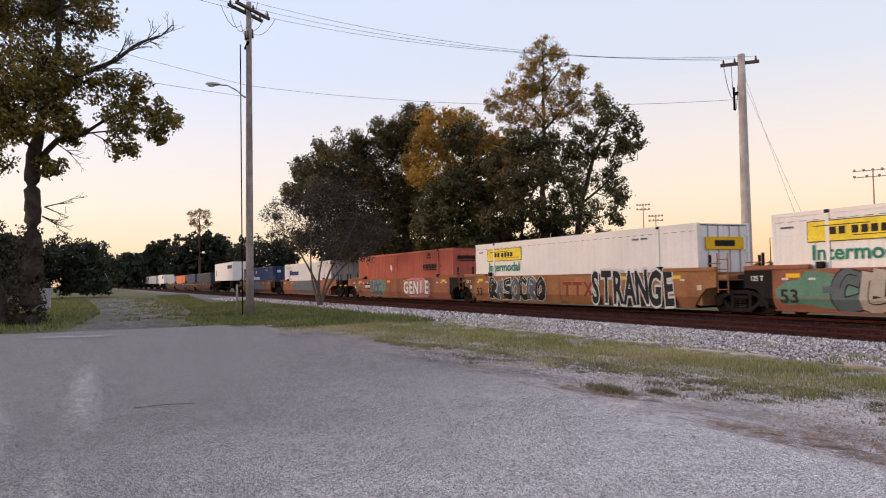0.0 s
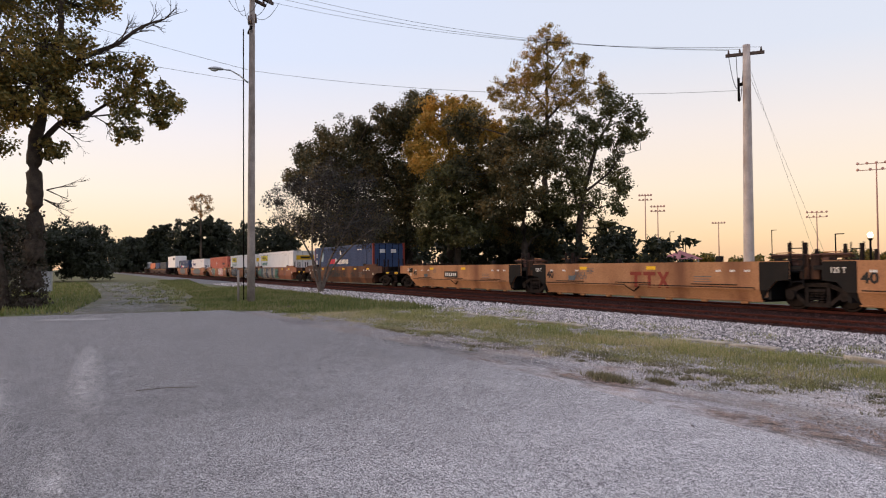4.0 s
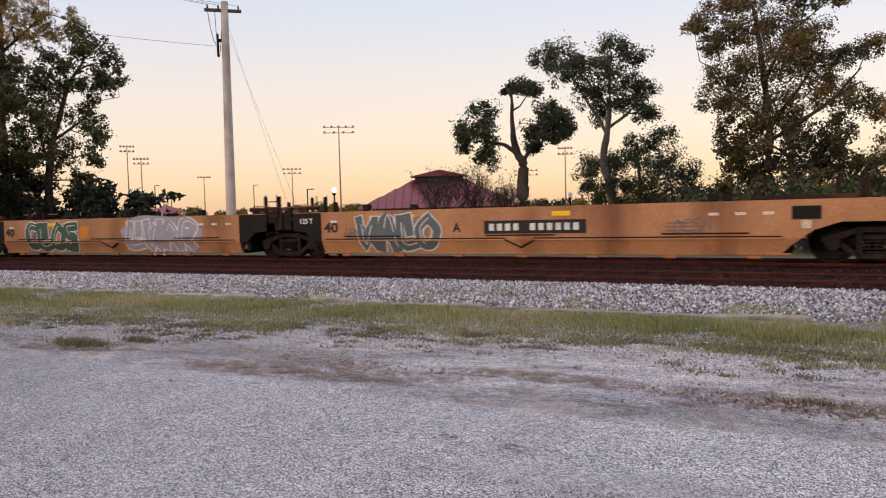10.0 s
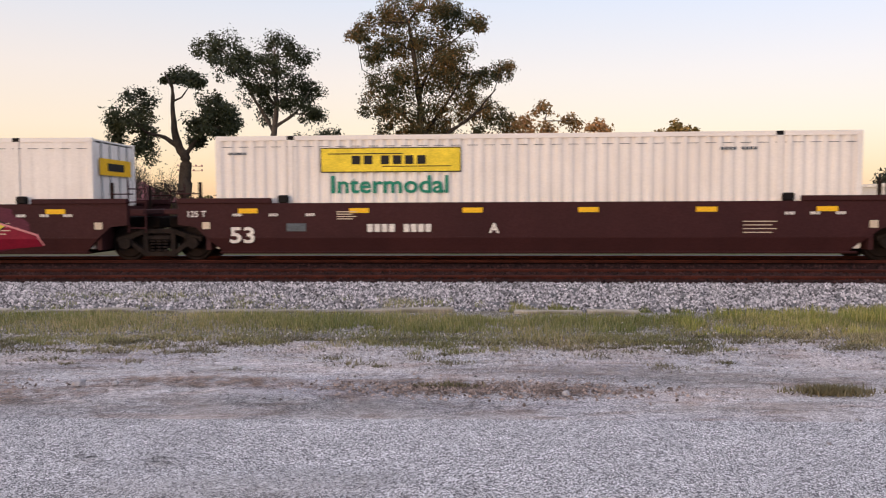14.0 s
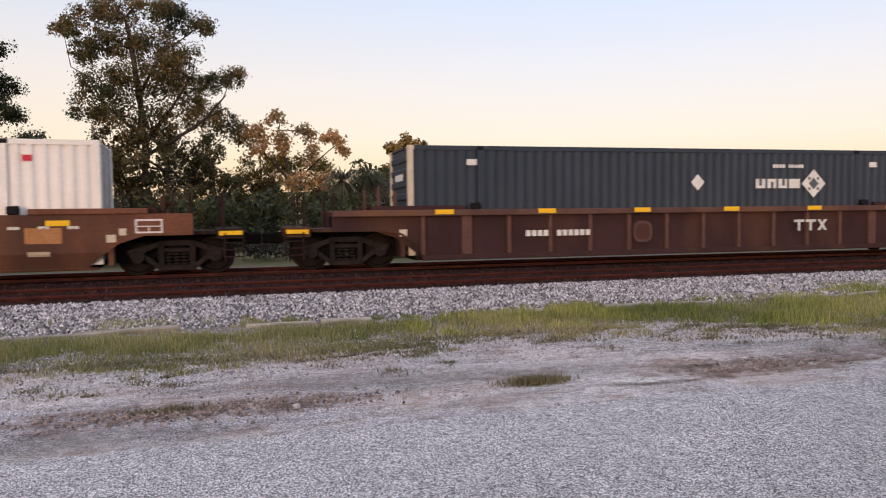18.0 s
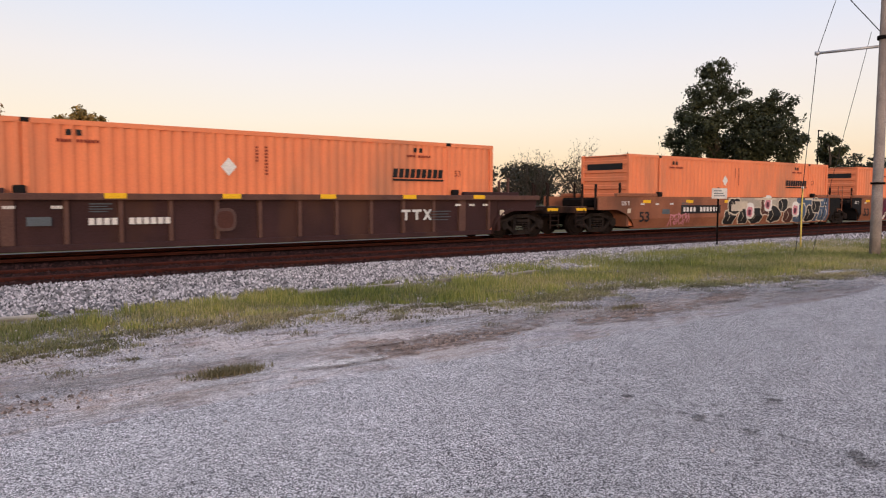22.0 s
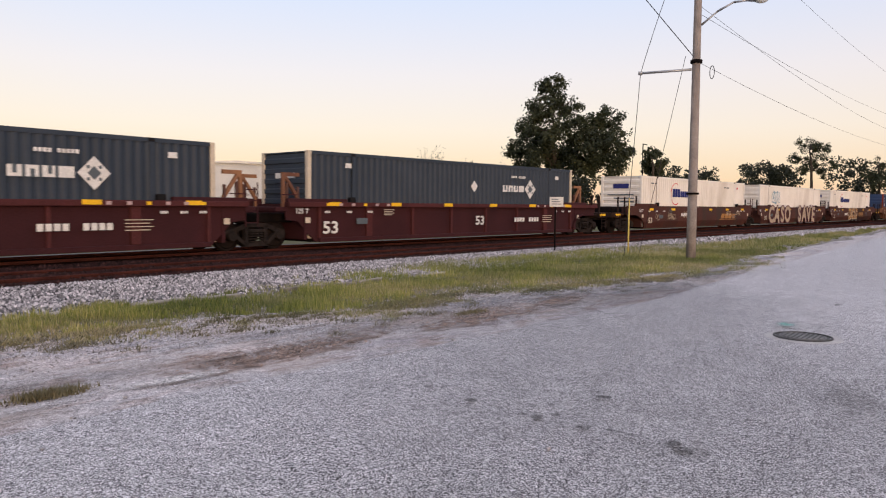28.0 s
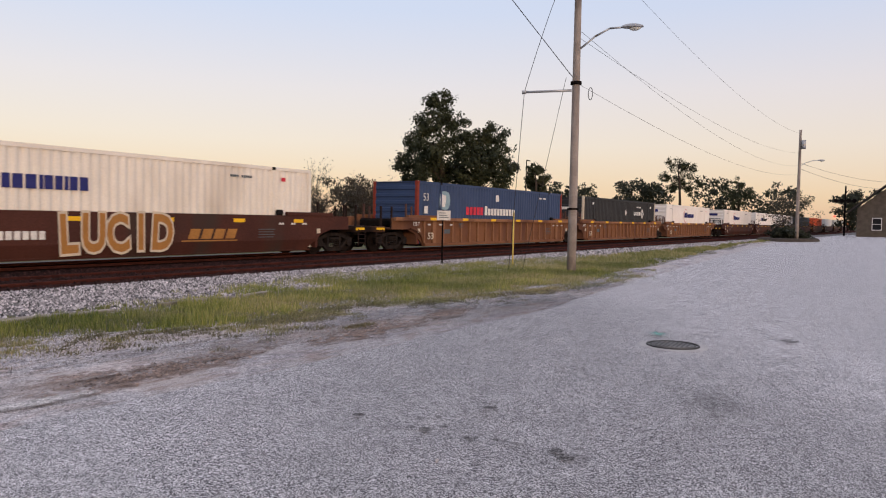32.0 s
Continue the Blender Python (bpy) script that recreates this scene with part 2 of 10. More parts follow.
M["rail"] = surf("rusty_rail", (0.075, 0.024, 0.019), (0.042, 0.015, 0.013), 3.0, 0.85, fine=40, spec=0.05)
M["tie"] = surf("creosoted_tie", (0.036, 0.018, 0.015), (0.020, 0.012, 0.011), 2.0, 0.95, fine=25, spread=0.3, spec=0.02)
M["kerb"] = surf("old_concrete", (0.41, 0.36, 0.305), (0.24, 0.215, 0.175), 2.0, 0.9, fine=30, rust=(0.16, 0.145, 0.10), rust_amt=0.5, spread=0.2)
M["pole"] = surf("weathered_pole_wood", (0.33, 0.285, 0.26), (0.23, 0.195, 0.18), 2.5, 0.9, fine=34, bump=0.4, rust=(0.15, 0.125, 0.115), rust_amt=0.4)
# Low sun on the pole beyond the track, put into its wood colour.
M["pole_pale"] = surf("sunlit_pole_wood", (0.56, 0.475, 0.43), (0.43, 0.36, 0.325), 2.5, 0.9, fine=34, bump=0.4, rust=(0.30, 0.245, 0.22), rust_amt=0.4)
M["pole_dark"] = surf("dark_crossarm_wood", (0.12, 0.085, 0.07), (0.075, 0.055, 0.048), 2.5, 0.9, fine=34)
# Near-black: deep shade under the cars is put into this colour.
M["steel_dark"] = surf("dark_running_gear", (0.006, 0.005, 0.0055), (0.013, 0.0095, 0.0085), 4, 0.9, fine=30, spec=0.04)
# Lighter copy for the side frames, their highlights put into the colour.
M["frame_steel"] = surf("lit_side_frame_steel", (0.030, 0.023, 0.021), (0.014, 0.012, 0.012), 5, 0.85, fine=30, spec=0.06)
M["galv"] = surf("galvanised_steel", (0.42, 0.43, 0.45), (0.32, 0.33, 0.35), 4, 0.5, metal=0.6)
M["wire"] = surf("black_cable", (0.03, 0.03, 0.035), None, 4, 0.6)

# ---- ground, road, track bed ----
bm = bmesh.new()
for x0, y0, x1, y1 in ((-2600, -2600, 2600, 2600),):
    bm.faces.new([bm.verts.new(p) for p in ((x0, y0, -0.06), (x1, y0, -0.06), (x1, y1, -0.06), (x0, y1, -0.06))])
ground = part("ground", bm, M["soil"], None)
tagged(ground, "flat grassy ground with bare patches around the tracks", "ground", kind="structure")


def wander(x, amp=0.25, seed=0.0):
    return amp * (noise.noise(Vector((x * 0.22, seed, 0))) + 0.5 * noise.noise(Vector((x * 0.9, seed + 7, 0))))


def strip(name, lo, hi, near, far, z, material, label, category, step=1.0, drop=0.12):
    """A flat band between two lines near(x) and far(x), with a worn edge that slopes down into the ground."""
    verts, faces, n = [], [], 0
    x = lo
    while x <= hi + 1e-6:
        a, b = near(x), far(x)
        verts += [(x, a - 0.15, z - drop), (x, a, z), (x, b, z), (x, b + 0.15, z - drop)]
        n += 1
        x += step
    for i in range(n - 1):
        for j in range(3):
            k = i * 4 + j
            faces.append((k, k + 4, k + 5, k + 1))
    me = bpy.data.meshes.new(name)
    me.from_pydata(verts, [], faces)
    return tagged(part(name, me, material, None), label, category, kind="structure")


def road_edge(x):
    base = np.interp(x, [-29, -18.5, -13, -5, 0, 4, 8, 13, 20, 45, 160], [2.9, 4.25, 5.05, 5.2, 5.35, 5.4, 5.1, 4.85, 5.2, 5.8, 7.0])
    return float(base) + wander(x, 0.14, 3)


strip("road", -29.0, 170.0, lambda x: -40.0, road_edge, 0.0, M["asphalt"], "wide worn grey chip-seal road beside the railway", "road")
strip("gravel_verge", -28.0, 170.0, lambda x: road_edge(x) - 0.6, lambda x: float(np.interp(x, [-28, -20, -10, 0, 6, 9, 20, 60, 170], [4.4, 5.9, 8.0, 8.8, 8.9, 8.0, 6.4, 7.2, 8])) + wander(x, 0.5, 9),
      -0.012, M["gravel"], "packed gravel verge between the road and the grass", "verge")

strip("thin_soil", -28.0, 60.0, lambda x: road_edge(x) + 0.4, lambda x: along(x, -8.9)[1], -0.032, M["soil"], "thin stony soil under the grass strip", "soil", drop=0.05)

# ballast bank of both tracks
SHOULDER = [(-9.0, -0.07), (-8.6, -0.01), (-7.0, 0.03), (-6.3, 0.05), (2.2, 0.05), (4.4, -0.07)]
rings = []
for s in [-1100.0] + stations(-420, 420) + [900.0]:
    rings.append([(*along(s, o)[:2], z) for o, z in ((-5.75, 0.02), (-5.5, 0.075), (-0.2, 0.075), (2.0, 0.07), (2.3, 0.03))])
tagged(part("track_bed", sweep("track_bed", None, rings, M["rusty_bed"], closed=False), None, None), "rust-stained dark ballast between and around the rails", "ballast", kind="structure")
rings = []
for s in [-1100.0] + stations(-420, 420) + [900.0]:
    rings.append([(*along(s, o)[:2], z) for o, z in SHOULDER])
tagged(part("ballast_bed", sweep("ballast_bed", None, rings, M["ballast"], closed=False), None, None), "grey crushed-stone ballast bed under both tracks", "ballast", kind="structure")

RAIL_SHAPE = [(-0.075, 0), (0.075, 0), (0.07, 0.02), (0.012, 0.035), (0.012, 0.125), (0.036, 0.135), (0.036, 0.172), (-0.036, 0.172), (-0.036, 0.135), (-0.012, 0.125), (-0.012, 0.035), (-0.07, 0.02)]
for off, label in ((0.0, "railway track under the train, rusty rails"), (-4.3, "unused rusty railway track nearer the road")):
    track = empty("railway_track", *along(0, off)[:2], 0, label, "railway track", "parallel tracks", "structure")
    base = track.matrix_world.translation
    for side in (-0.7525, 0.7525):
        rings = []
        for s in [-1100.0] + stations(-420, 420) + [900.0]:
            x, y, h = along(s, off + side)
            nx, ny = -math.sin(h), math.cos(h)
            rings.append([(x + nx * u - base.x, y + ny * u - base.y, RAIL - 0.172 + v) for u, v in RAIL_SHAPE])
        part("rail", sweep("rail", None, rings, M["rail"]), None, track)

# ---- the train ----
PASS, SLOW = 18.49, -0.00645      # metres a second, and the slight change of pace
carried = []                      # (thing, its middle along the train)


def rows_for(s):
    out = []
    for t in range(0, 33):
        c = s - PASS * t - SLOW * (t - 16) ** 2
        a, b = along(c - 6.5), along(c + 6.5)
        m = along(c)
        out.append((t, pose((a[0] + b[0]) / 2 * 0.5 + m[0] * 0.5, (a[1] + b[1]) / 2 * 0.5 + m[1] * 0.5, RAIL, 0, 0, math.degrees(math.atan2(b[1] - a[1], b[0] - a[0])))))
    return out

PAINT = {
    "ttx": surf("yellow_ochre_car_paint", (0.40, 0.205, 0.105), (0.325, 0.16, 0.082), 1.2, 0.7, rust=(0.17, 0.075, 0.042), rust_amt=0.28, fine=25),
    "walnut": surf("grimy_brown_car_paint", (0.17, 0.072, 0.045), (0.12, 0.052, 0.035), 0.9, 0.75, rust=(0.075, 0.037, 0.027), rust_amt=0.5, fine=25),
    "brown": surf("faded_brown_car_paint", (0.29, 0.12, 0.07), (0.23, 0.09, 0.054), 1.2, 0.7, rust=(0.15, 0.07, 0.047), rust_amt=0.3, fine=25),
    "dark": surf("dark_brown_car_paint", (0.053, 0.0265, 0.0285), (0.037, 0.02, 0.0215), 1.2, 0.8, rust=(0.075, 0.037, 0.028), rust_amt=0.3, fine=25),
    "maroon": surf("maroon_car_paint", (0.046, 0.016, 0.018), (0.036, 0.013, 0.015), 1.0, 0.7, fine=25),
    "oxide": surf("oxide_red_car_paint", (0.048, 0.014, 0.0165), (0.037, 0.0115, 0.0138), 1.0, 0.7, fine=25),
    "bnsf": surf("brown_oxide_car_paint", (0.075, 0.028, 0.021), (0.056, 0.022, 0.018), 1.0, 0.7, rust=(0.045, 0.03, 0.025), rust_amt=0.2, fine=25),
    "tan": surf("tan_brown_car_paint", (0.34, 0.165, 0.075), (0.26, 0.115, 0.055), 1.2, 0.7, rust=(0.12, 0.06, 0.04), rust_amt=0.3, fine=25),
    "grime": surf("grimy_end_steel", (0.034, 0.021, 0.018), (0.018, 0.013, 0.012), 2.0, 0.8, rust=(0.11, 0.055, 0.034), rust_amt=0.3, fine=25, spec=0.05),
    "umber": surf("umber_car_paint", (0.060, 0.031, 0.027), (0.042, 0.023, 0.021), 1.2, 0.8, rust=(0.09, 0.045, 0.032), rust_amt=0.3, fine=25),
    "umber_post": surf("tan_weathered_rib_paint", (0.27, 0.145, 0.08), (0.17, 0.085, 0.05), 1.2, 0.8, rust=(0.10, 0.05, 0.035), rust_amt=0.4, fine=25),
    # Lighter copies of the car paints: light on the ribs, put into colour.
    "dark_post": surf("lit_brown_rib_paint", (0.118, 0.064, 0.054), (0.08, 0.044, 0.039), 1.2, 0.8, rust=(0.14, 0.07, 0.045), rust_amt=0.3, fine=25),
    "oxide_post": surf("lit_oxide_rib_paint", (0.082, 0.024, 0.025), (0.06, 0.019, 0.02), 1.2, 0.8, fine=25),
    "rust_post": surf("lit_rust_rib_paint", (0.27, 0.135, 0.075), (0.20, 0.095, 0.055), 1.2, 0.8, rust=(0.12, 0.055, 0.04), rust_amt=0.3, fine=25),
    "black": surf("black_car_paint", (0.009, 0.0095, 0.011), (0.015, 0.013, 0.013), 2.0, 0.6, fine=25, spec=0.06),
}
BOX = {
    "white": surf("white_container_paint", (0.77, 0.735, 0.715), (0.71, 0.675, 0.655), 0.8, 0.5, rust=(0.70, 0.655, 0.63), rust_amt=0.05, fine=20, bump=0.05, grit=0.3),
    "orange": surf("orange_container_paint", (0.76, 0.24, 0.112), (0.69, 0.215, 0.105), 0.8, 0.55, rust=(0.46, 0.19, 0.11), rust_amt=0.15, fine=20, bump=0.05, grit=0.3),
    "red": surf("red_orange_container_paint", (0.66, 0.10, 0.035), (0.58, 0.09, 0.035), 0.8, 0.5, fine=20, bump=0.05, grit=0.3),
    "navy": surf("slate_blue_container_paint", (0.040, 0.051, 0.070), (0.033, 0.043, 0.060), 0.8, 0.5, fine=20, bump=0.05, grit=0.3),
    "brick": surf("brick_red_container_paint", (0.46, 0.125, 0.085), (0.40, 0.105, 0.075), 0.8, 0.55, fine=20, bump=0.05, grit=0.3),
    "blue": surf("blue_container_paint", (0.042, 0.068, 0.145), (0.034, 0.055, 0.12), 0.8, 0.5, fine=20, bump=0.05, grit=0.3),
    "charcoal": surf("charcoal_container_paint", (0.035, 0.036, 0.04), (0.028, 0.03, 0.034), 0.8, 0.55, fine=20, bump=0.05, grit=0.3),
    "cream": surf("cream_white_container_paint", (0.76, 0.71, 0.65), (0.69, 0.64, 0.58), 0.8, 0.5, rust=(0.55, 0.49, 0.43), rust_amt=0.10, fine=20, bump=0.05, grit=0.3),
    "grey": surf("grey_trailer_paint", (0.42, 0.43, 0.43), (0.36, 0.37, 0.38), 0.8, 0.5, fine=20, bump=0.05, grit=0.3),
}
INK = {}
INK["lemon"] = surf("lemon_sign_paint", (0.86, 0.66, 0.06), None, 1.5, 0.6, fine=30)
for k, c in {"yellow": (0.82, 0.48, 0.025), "white": (0.72, 0.70, 0.68), "black": (0.02, 0.02, 0.022), "green": (0.02, 0.22, 0.15), "navy": (0.03, 0.035, 0.16),
             "logo_red": (0.58, 0.045, 0.075), "tt_red": (0.24, 0.045, 0.03), "silver": (0.58, 0.60, 0.60), "magenta": (0.20, 0.010, 0.032), "lime": (0.62, 0.55, 0.07),
             "leaf": (0.05, 0.10, 0.075), "lilac": (0.33, 0.31, 0.38), "teal": (0.11, 0.22, 0.17), "ice": (0.25, 0.36, 0.42), "beige": (0.42, 0.33, 0.24),
             "gold": (0.36, 0.17, 0.05), "pink": (0.55, 0.22, 0.26), "plum": (0.09, 0.02, 0.04), "slate": (0.10, 0.12, 0.14), "cream": (0.58, 0.50, 0.40), "orange": (0.60, 0.22, 0.03), "faded": (0.36, 0.16, 0.095), "stone": (0.40, 0.36, 0.31), "denim": (0.07, 0.11, 0.18), "dim_brown": (0.10, 0.06, 0.055), "rose": (0.46, 0.33, 0.33), "straw_yellow": (0.66, 0.50, 0.13)}.items():
    INK[k] = surf("paint_" + k, c, tuple(v * 0.85 for v in c), 2.5, 0.6, bump=0.03, fine=30)

TOP = 3.37 - RAIL          # container roof over the rail
CACHE = {}


def cached(key, make):
    """A mesh that is made once and shared by alike pieces."""
    if key not in CACHE:
        bm = make()
        me = bpy.data.meshes.new(key[0])
        bm.to_mesh(me)
        bm.free()
        CACHE[key] = me
    return CACHE[key]


def shared(name, key, make, material, parent, m=None, label=""):
    me = cached((name, material.name) + key, make)
    ob = part(name, me, material, parent, label)
    if m is not None:
        ob.matrix_local = m
    return ob


def glyphs(text, size, fat=0.0, shear=0.0):
    """Letters of the built-in font as a flat mesh, centred."""
    key = ("lettering", text, size, fat, shear)
    if key not in CACHE:
        cu = bpy.data.curves.new("lettering", "FONT")
        cu.body, cu.size, cu.offset, cu.shear, cu.align_x, cu.align_y, cu.resolution_u = text, size, fat, shear, "CENTER", "CENTER", 3
        ob = bpy.data.objects.new("lettering", cu)
        CACHE[key] = bpy.data.meshes.new_from_object(ob)
        bpy.data.objects.remove(ob)
    return CACHE[key]


def letter(text, x, z, size, ink, parent, y, fat=0.0, shear=0.0, wide=1.0, name="lettering", tilt=0.0):
    me = glyphs(text, size, fat, shear).copy()
    me.materials.clear()
    ob = part(name, me, INK[ink], parent)
    ob.matrix_local = pose(x, y, z, 90, 0, 0) @ pose(0, 0, 0, 0, 0, tilt) @ Matrix.Diagonal((wide, 1, 1, 1))
    return ob


def plate(name, x0, x1, z0, z1, ink, parent, y, label=""):
    """A thin painted panel or decal on the side that faces the road."""
    return part(name, box(bmesh.new(), x0, x1, y - 0.003, y + 0.001, z0, z1), INK[ink], parent, label)


def bars(count, x, z, w, h, ink, parent, y, gap=0.25, name="marking"):
    """Marks that stand in for numbers, one bar a character."""
    bm = bmesh.new()
    for i in range(count):
        if count > 7 and i == 4:
            continue
        box(bm, x + i * w, x + (i + 1 - gap) * w, y - 0.003, y + 0.001, z - h / 2, z + h / 2)
    return tagged(part(name, bm, INK[ink], parent), kind="stuff")


def blot(x, z, w, h, ink, parent, y, seed=0, name="graffiti", points=22, rough=0.25):
    """A sprayed patch with a lobed outline."""
    bm = bmesh.new()
    ring = []
    for i in range(points):
        a = i * math.tau / points
        k = 1 + rough * noise.noise(Vector((math.cos(a) * 1.7 + seed, math.sin(a) * 1.7, seed * 0.37)))
        ring.append(bm.verts.new((x + w / 2 * k * math.copysign(abs(math.cos(a)) ** 0.7, math.cos(a)), y, z + h / 2 * k * math.copysign(abs(math.sin(a)) ** 0.7, math.sin(a)))))
    bm.faces.new(ring)
    return part(name, bm, INK[ink], parent)


def shard(pts, ink, parent, y, name="graffiti"):
    bm = bmesh.new()
    bm.faces.new([bm.verts.new((x, y, z)) for x, z in pts])
    return part(name, bm, INK[ink], parent)


def throw_up(text, x, z, size, fill, line, parent, y, wide=1.0, halo=None, seed=0):
    """Fat sprayed letters with an outline and a cloud behind them; each letter leans its own way."""
    rnd = random.Random(seed + len(text))
    step = size * 0.72 * wide
    if halo:
        blot(x, z, step * len(text) * 1.08, min(size * 1.08, 1.22), halo, parent, y, seed, "graffiti_cloud")
    for i, ch in enumerate(text):
        cx, cz, tl = x + (i - (len(text) - 1) / 2) * step, z + rnd.uniform(-0.03, 0.03), rnd.uniform(-7, 7)
        letter(ch, cx, cz, size, line, parent, y - 0.004, 0.085 * size, 0, wide, "graffiti_outline", tl)
        letter(ch, cx, cz, size, fill, parent, y - 0.008, 0.035 * size, 0, wide, "graffiti_letter", tl)


def scribble(x, z, w, h, ink, parent, y, seed=0, r=0.02):
    """A quick tag: thin painted letter-like strokes that run into one another."""
    rnd = random.Random(seed)
    bm = bmesh.new()
    n = max(3, round(w / max(0.16, h * 0.62)))
    step = w / n
    for i in range(n):
        cx, lean = x - w / 2 + step * (i + 0.5), rnd.uniform(0.0, 0.25)
        for st in STROKES[rnd.randrange(len(STROKES))]:
            pts = [(cx + (p * 1.25 + lean * q + rnd.uniform(-.1, .1)) * step, z + (q + rnd.uniform(-.12, .12)) * h) for p, q in st]
            if rnd.random() < 0.5:
                pts.append((cx + step * 0.9, z + h * rnd.uniform(-0.5, 0.3)))
            for (ax, az), (bx, bz) in zip(pts, pts[1:]):
                d = Vector((bx - ax, bz - az))
                if d.length < 1e-4:
                    continue
                p, e = Vector((-d.y, d.x)).normalized() * r, d.normalized() * r
                y -= 0.00005
                bm.faces.new([bm.verts.new(v) for v in ((ax - e.x + p.x, y, az - e.y + p.y), (ax - e.x - p.x, y, az - e.y - p.y), (bx + e.x - p.x, y, bz + e.y - p.y), (bx + e.x + p.x, y, bz + e.y + p.y))])
    return part("graffiti_tag", bm, INK[ink], parent)


WORDS = {"white": "white corrugated steel container with worn paint", "cream": "cream-white corrugated steel container, grimy at the edges", "orange": "faded orange corrugated steel container riding in a well car",
         "red": "bright red-orange corrugated steel container riding in a well car", "navy": "slate-blue corrugated container with pale corner posts", "blue": "dull blue corrugated container with red corner posts",
         "charcoal": "charcoal corrugated container with pale corner post", "brick": "faded brick-red corrugated container riding in a well car", "grey": "plain grey box body far along the train"}


def panel_mesh(h, smooth, floor, w):
    n = int((2 * h - 0.3) / 0.07)
    verts, faces = [], []
    for i in range(n + 1):
        x = -h + 0.15 + (2 * h - 0.3) * i / n
        d = (0.0, 0.046, 0.046, 0.0)[i % 4] if not smooth else (0.0, 0.0, 0.012, 0.012, 0.0, 0.0)[i % 6]
        verts += [(x, -w + 0.012 + d, floor + 0.16), (x, -w + 0.012 + d, TOP - 0.12)]
    for i in range(n):
        faces.append((2 * i, 2 * i + 2, 2 * i + 3, 2 * i + 1))
    me = bpy.data.meshes.new("side_panel")
    me.from_pydata(verts, [], faces)
    return me


def container(l, r, colour, decor=None, smooth=False, floor=0.32, posts=None, far=False):
    """An intermodal container between l and r along the train, its doors to the rear."""
    s, h, w = (l + r) / 2, round((r - l) / 2, 3), 1.30
    c = empty("container", 0, 0, 0, WORDS[colour], "container", "containers on the train")
    mat = BOX[colour]
    pmat = INK[posts] if posts else mat
    dims = (h, smooth, floor)
    for side in (-1, 1):
        key = ("side_panel", mat.name) + dims
        if key not in CACHE:
            CACHE[key] = panel_mesh(h, smooth, floor, w)
        ob = part("side_panel", CACHE[key], mat, c)
        if side > 0:
            ob.matrix_local = pose(0, 0, 0, 0, 0, 180)
        turn = pose(0, 0, 0, 0, 0, 0 if side < 0 else 180)
        shared("top_rail", dims, lambda: box(bmesh.new(), -h + 0.15, h - 0.15, -w, -w + 0.06, TOP - 0.12, TOP - 0.003), mat, c, turn)
        shared("bottom_rail", dims, lambda: box(bmesh.new(), -h + 0.15, h - 0.15, -w, -w + 0.06, floor, floor + 0.16), mat, c, turn)
        for e in (-1, 1):
            shared("corner_post", dims, lambda: box(bmesh.new(), -0.075, 0.075, -0.075, 0.075, floor, TOP, 0.012), pmat, c, pose(e * (h - 0.075), side * (w - 0.075), 0))
            for z in (floor, TOP - 0.12) if side < 0 and not far else ():
                shared("corner_casting", (), lambda: box(bmesh.new(), -0.09, 0.09, -0.082, 0.082, 0, 0.122, 0.015), pmat, c, pose(e * (h - 0.088), side * (w - 0.08), z))
            if h > 7 and side < 0 and not far:
                shared("lifting_post", dims, lambda: box(bmesh.new(), -0.06, 0.06, -0.02, 0.02, floor + 0.16, TOP - 0.12), mat, c, pose(e * 6.1, side * (w - 0.006), 0))
                shared("lifting_casting", (), lambda: box(bmesh.new(), -0.1, 0.1, -0.07, 0.07, 0, 0.11, 0.012), PAINT["black"], c, pose(e * 6.1, side * (w - 0.062), TOP - 0.112))
    shared("roof", dims, lambda: roof_sheet(h, w), mat, c)
    part("floor_frame", cached(("floor_frame",) + dims, lambda: box(bmesh.new(), -h + 0.1, h - 0.1, -w + 0.06, w - 0.06, floor + 0.01, floor + 0.12)), M["steel_dark"], c)
    # front end: stamped horizontal ribs; rear end: two door leaves with lock rods
    wall = shared("front_wall", dims, lambda: front_sheet(h, w, floor), mat, c)
    if far:
        shared("rear_door", dims, lambda: box(bmesh.new(), h - 0.07, h - 0.02, -w + 0.15, w - 0.15, floor + 0.02, TOP - 0.08), mat, c)
    else:
        for k in (-1, 1):
            leaf = shared("door_leaf", dims + (k,), lambda: hinged_leaf(h, w, floor, k), mat, c)
            for y in (0.28, 0.78):
                shared("lock_rod", (), lambda: rod(bmesh.new(), (0, 0, floor + 0.06), (0, 0, TOP - 0.06), 0.022, seg=6), mat if colour in ("orange", "red", "brick") else M["steel_dark"] if colour != "white" else M["galv"], leaf, pose(h - 0.005, k * y, 0))
    if decor:
        decor(c, h, -w - 0.006)
    carried.append((c, s))
    return c


def hinged_leaf(h, w, floor, k):
    bm = box(bmesh.new(), h - 0.07, h - 0.03, min(0.006 * k, k * (w - 0.155)), max(0.006 * k, k * (w - 0.155)), floor + 0.12, TOP - 0.1, 0.008)
    for z in (0.5, 1.2, 1.9, 2.5):
        box(bm, h - 0.05, h, k * (w - 0.2) - 0.06, k * (w - 0.2) + 0.06, floor + z - 0.05, floor + z + 0.05)
    return bm


def roof_sheet(h, w):
    bm = bmesh.new()
    box(bm, -h + 0.02, h - 0.02, -w + 0.06, w - 0.06, TOP - 0.06, TOP - 0.02)
    return bm


